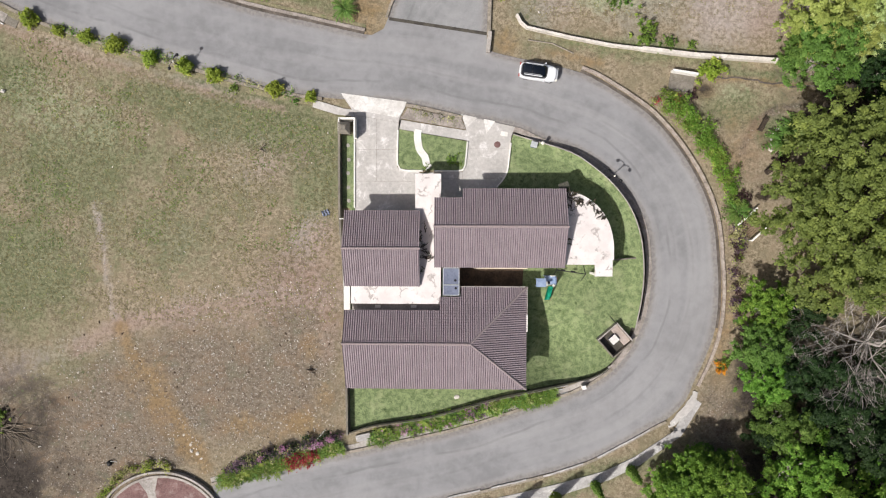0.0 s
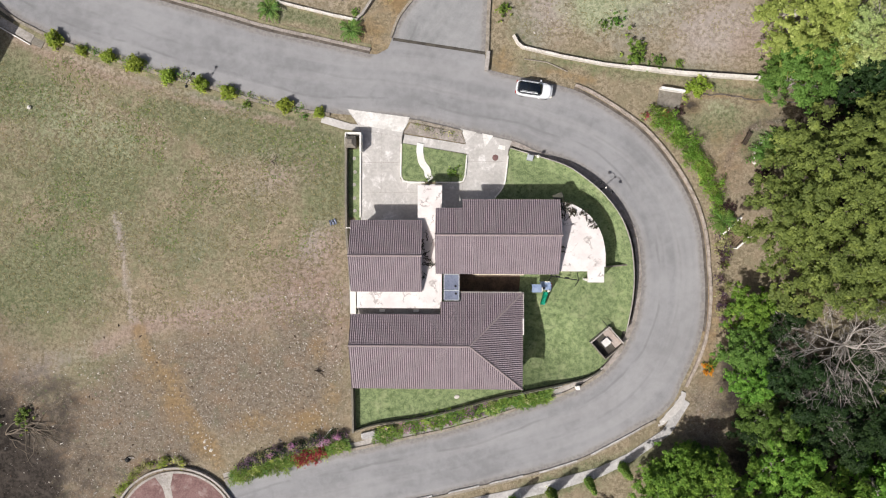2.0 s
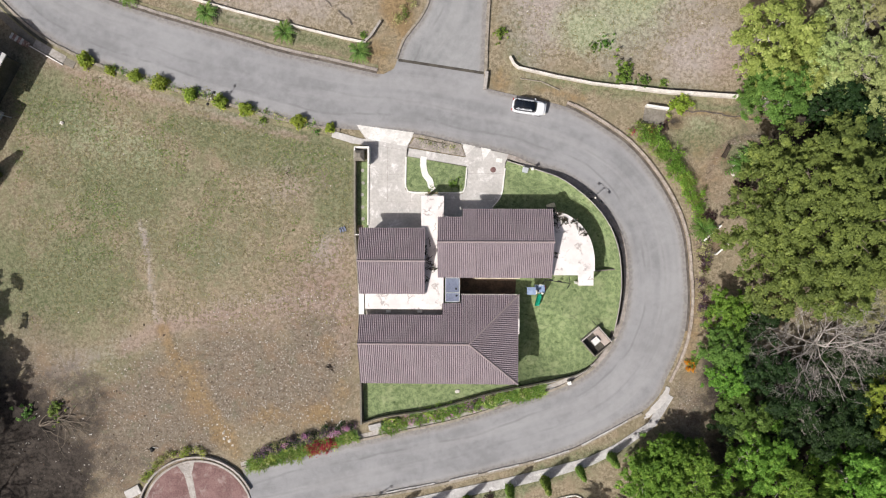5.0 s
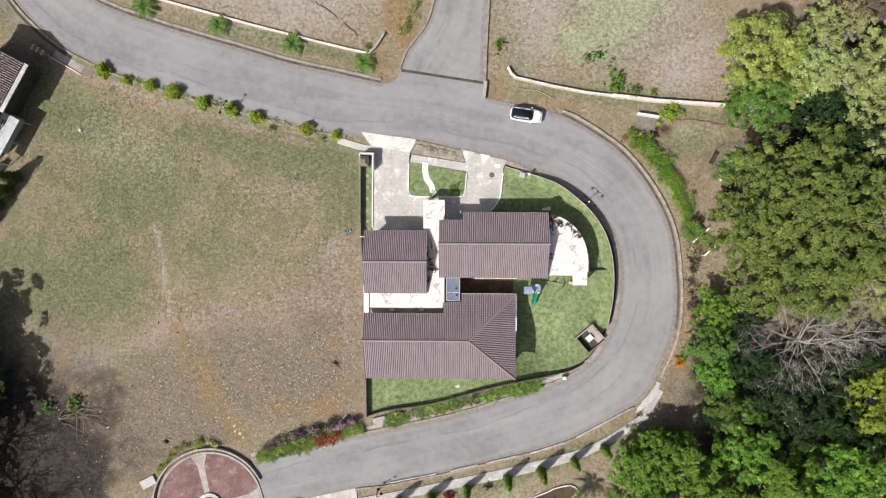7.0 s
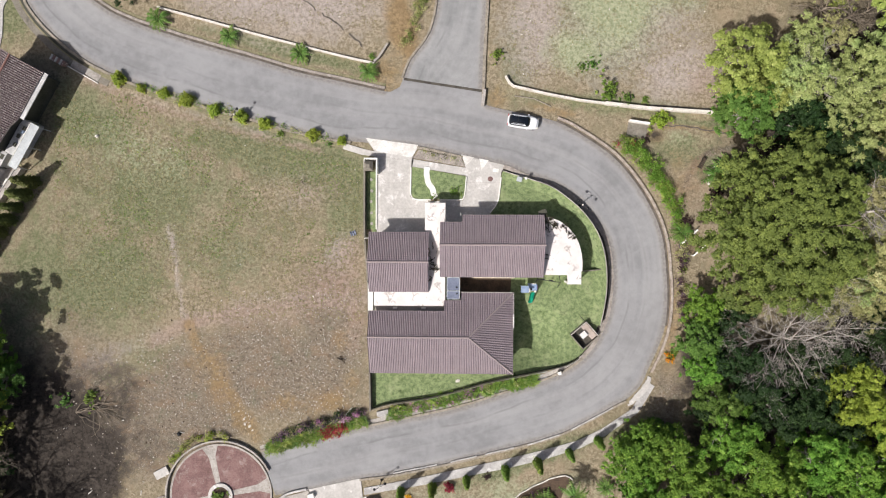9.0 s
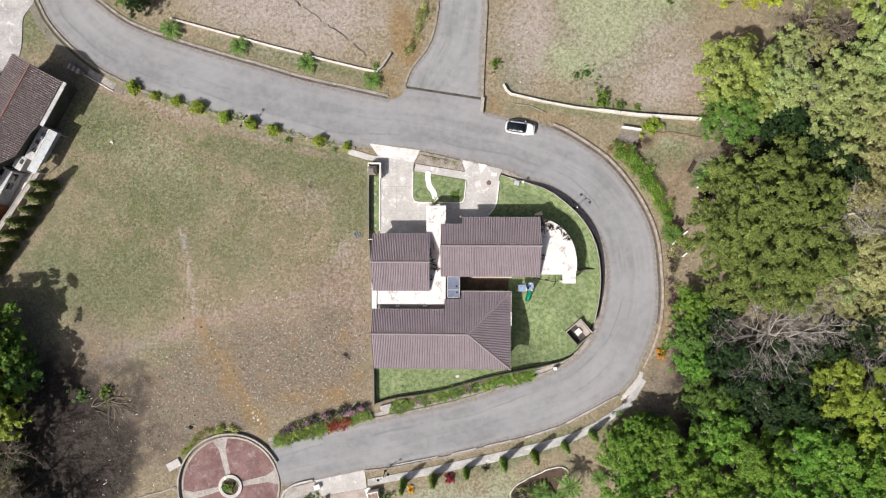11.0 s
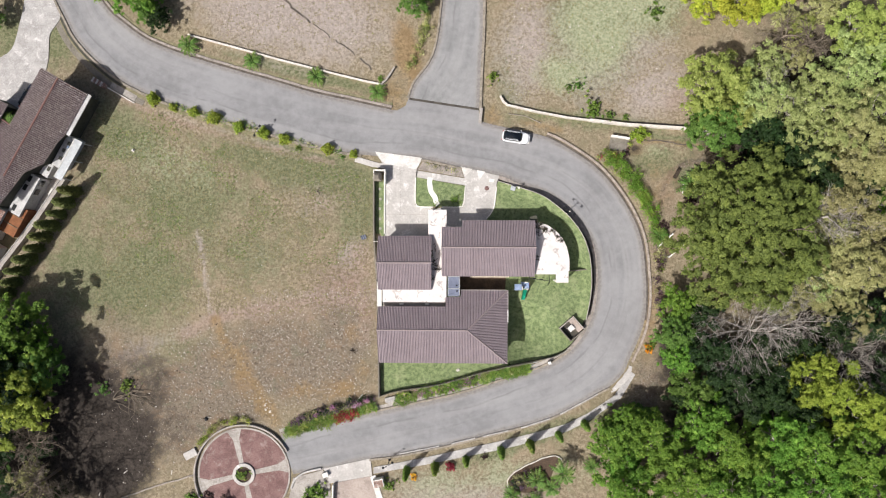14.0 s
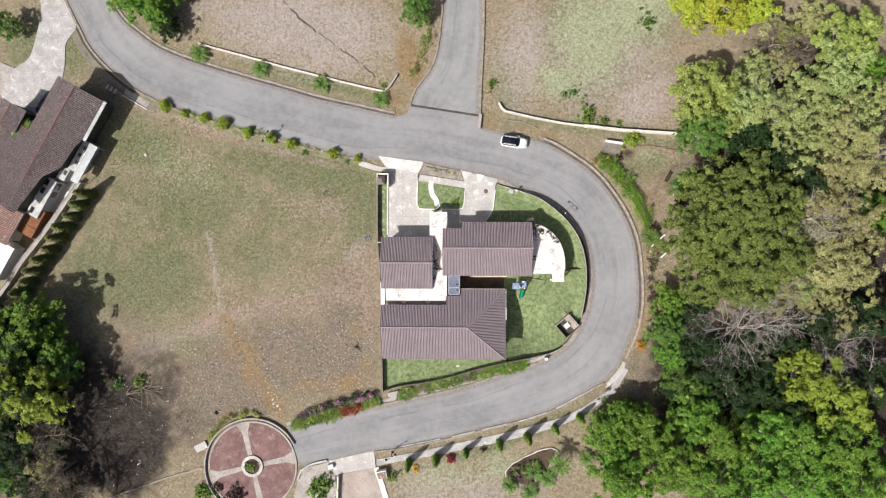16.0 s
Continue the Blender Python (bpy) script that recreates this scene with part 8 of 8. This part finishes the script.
solo("bank_edge", wall_bm(curve_through([(30.3, 19.5), (34.2, 19.15), (36.4, 18.8), (41.7, 18.3)], 0.5), 0.16, -0.2, 0.0, 0.35), M_GRIT, "low dark eroded bank edge in the dry grass", "bank", "structure")
rs = np.random.RandomState(77)
for p in curve_through([(36.4, 11.4), (36.5, 12.6), (37.1, 13.7), (38.4, 14.6)], 0.42):
    solo("edging_stone", box_bm(0.3 + 0.12 * rs.random(), 0.2 + 0.08 * rs.random(), 0.2, (p.x, p.y, -0.12), 0.05, rs.uniform(0, 180)), M_STONE, "pale rough stone edging a planted bed", "stone", group="stones round the bed")

# fallen dead branch on the bare ground
def fallen_branch(x, y, seed, reach, n, label):
    rs = np.random.RandomState(seed)
    t = thing("fallen_branch", pose(x, y, -0.08, 0, 0, 15), label, "branch")
    for k in range(n):
        bm = bmesh.new()
        a = -0.2 + rs.normal(0, 0.55)
        p = Vector((0, 0, 0.1))
        pts = [p]
        for j in range(6):
            a += rs.normal(0, 0.3)
            p = p + Vector((math.cos(a), math.sin(a), 0)) * reach / 6 * (0.7 + 0.5 * rs.random())
            p.z = 0.1 + 0.3 * rs.random()
            pts.append(p.copy())
        tube_bm(pts, [0.07, 0.06, 0.05, 0.04, 0.03, 0.02, 0.01], 5, bm)
        part("twig", bm, M_BARK, t)
    return t


fallen_branch(-50.5, -20.5, 31, 5.5, 12, "dark dead branches lying on bare ground")
fallen_branch(-20.6, 11.6, 33, 1.2, 4, "small dark twig lying in the pasture")
fallen_branch(-15.4, -13.4, 34, 1.6, 8, "grey twigs of a dead bush on bare ground")
fallen_branch(-53.0, -21.5, 32, 4.5, 8, "dark dead branches lying on bare ground")


# loose stones, litter and grass tufts
def scatter(name, boxes, n, size, mat, label, cat, seed, lo=0.5):
    """Many small lumpy stones, one mesh."""
    rs = np.random.RandomState(seed)
    base = np.array([(1, 0, 0), (0, 1, 0), (-1, 0, 0), (0, -1, 0), (0, 0, 0.7)], float)
    tri = [(0, 1, 4), (1, 2, 4), (2, 3, 4), (3, 0, 4)]
    co = []
    w = np.array([(b[2] - b[0]) * (b[3] - b[1]) for b in boxes])
    for i in rs.choice(len(boxes), n, p=w / w.sum()):
        x0, y0, x1, y1 = boxes[i]
        c = np.array([x0 + (x1 - x0) * rs.random(), y0 + (y1 - y0) * rs.random(), -0.07])
        s = size * (lo + rs.random() ** 3 * 2.2)
        a = rs.random() * 6.28
        r = np.array([[math.cos(a), -math.sin(a), 0], [math.sin(a), math.cos(a), 0], [0, 0, 1]])
        v = (base * (0.7 + 0.6 * rs.random((5, 1))) * [1, 0.6, 0.7] * s) @ r.T + c
        for f in tri:
            co.append(v[list(f)])
    me = quads_mesh(name, np.array(co), mat, 3)
    ob = new(name, me)
    return tagged(ob, label, cat, kind="stuff")


scatter("stones", [(-44, -22, -12, -10), (-40, -26, -14, -20), (-30, -20, -12, -4)], 4200, 0.052, M_GRAVEL, "pale loose stones on bare gravel", "stones", 51)
scatter("stones", [(-56, -36, -38, -12)], 260, 0.06, M_GRAVEL, "pale loose stones under the trees", "stones", 52)
scatter("stones", [(-52, -8, -12, 18)], 260, 0.055, M_GRAVEL, "few pale stones in the pasture", "stones", 53)
scatter("stones", [(9, 26, 36, 44), (-36, 33, -10, 44)], 300, 0.07, M_GRAVEL, "few pale stones on the dry plots", "stones", 54)
scatter("clods", [(-44, -23, -12, -8), (-58, -34, -38, -14)], 260, 0.08, M_SOIL, "dark earth clods on bare ground", "clods", 55)
for x, y, a, r in ((-29.5, -21.1, 30, 0.28), (-28.7, -22.2, 70, 0.4), (-28.3, -22.6, 10, 0.3), (-28.6, -22.9, 120, 0.45), (-27.9, -23.2, 45, 0.5), (-28.0, -22.7, 80, 0.25), (-27.5, -23.8, 20, 0.35)):
    solo("boulder", box_bm(r, r * 0.7, r * 0.35, (x, y, -0.15), r * 0.2, a), M_STONE, "pale rock in an eroded gully", "boulder", group="gully rocks")
solo("boulder", box_bm(0.5, 0.45, 0.35, (-49.8, 18.0, -0.1), 0.14, 20), M_STONE, "single pale boulder in the pasture", "boulder")


def tufts(name, boxes, n, size, mat, label, seed, clear):
    rs = np.random.RandomState(seed)
    w = np.array([(b[2] - b[0]) * (b[3] - b[1]) for b in boxes])
    idx = rs.choice(len(boxes), n, p=w / w.sum())
    b = np.array(boxes)[idx]
    c = np.stack([b[:, 0] + (b[:, 2] - b[:, 0]) * rs.random(n), b[:, 1] + (b[:, 3] - b[:, 1]) * rs.random(n), np.full(n, -0.08)], 1)
    keep = np.array([clear(x, y) for x, y in c[:, :2]])
    c = c[keep]
    out = []
    for k in range(5):
        a = rs.random(len(c)) * 6.28
        s = size * (0.5 + rs.random(len(c)))
        d = np.stack([np.cos(a), np.sin(a), np.zeros(len(c))], 1)
        e = np.stack([-d[:, 1], d[:, 0], d[:, 2]], 1)
        out.append(np.stack([c - e * s[:, None] * 0.22, c + e * s[:, None] * 0.22, c + d * s[:, None] * 0.9 + np.array([0, 0, 1]) * s[:, None] * 0.28], 1))
    me = quads_mesh(name, np.concatenate(out), mat, 3)
    ob = new(name, me)
    return tagged(ob, label, "grass", kind="stuff")


def in_field(x, y):
    # below the upper road's edge and west of the boundary wall
    edge = 20.4 - 0.27 * (x + 27.3) if x > -43 else 25.2 - 0.72 * (x + 43.4)
    return y < edge - 2.2 and noise.noise((x * 0.2, y * 0.2, 9)) > -0.35


tufts("grass_tufts", [(-56, -8, -12, 24)], 9000, 0.16, F_GRASS, "dry grass tufts over the pasture", 61, in_field)
tufts("grass_tufts", [(-56, 0, -12, 24)], 5000, 0.16, F_GRASSG, "green grass tufts over the pasture", 62, lambda x, y: in_field(x, y) and noise.noise((x * 0.12, y * 0.12, 4)) > 0.05)
tufts("grass_tufts", [(9, 26, 36, 44), (-36, 33.5, -10, 46)], 2500, 0.16, F_GRASS, "dry grass tufts on the upper plots", 63, lambda x, y: (y > 34.5 - 0.27 * (x + 36) if x < 0 else True))
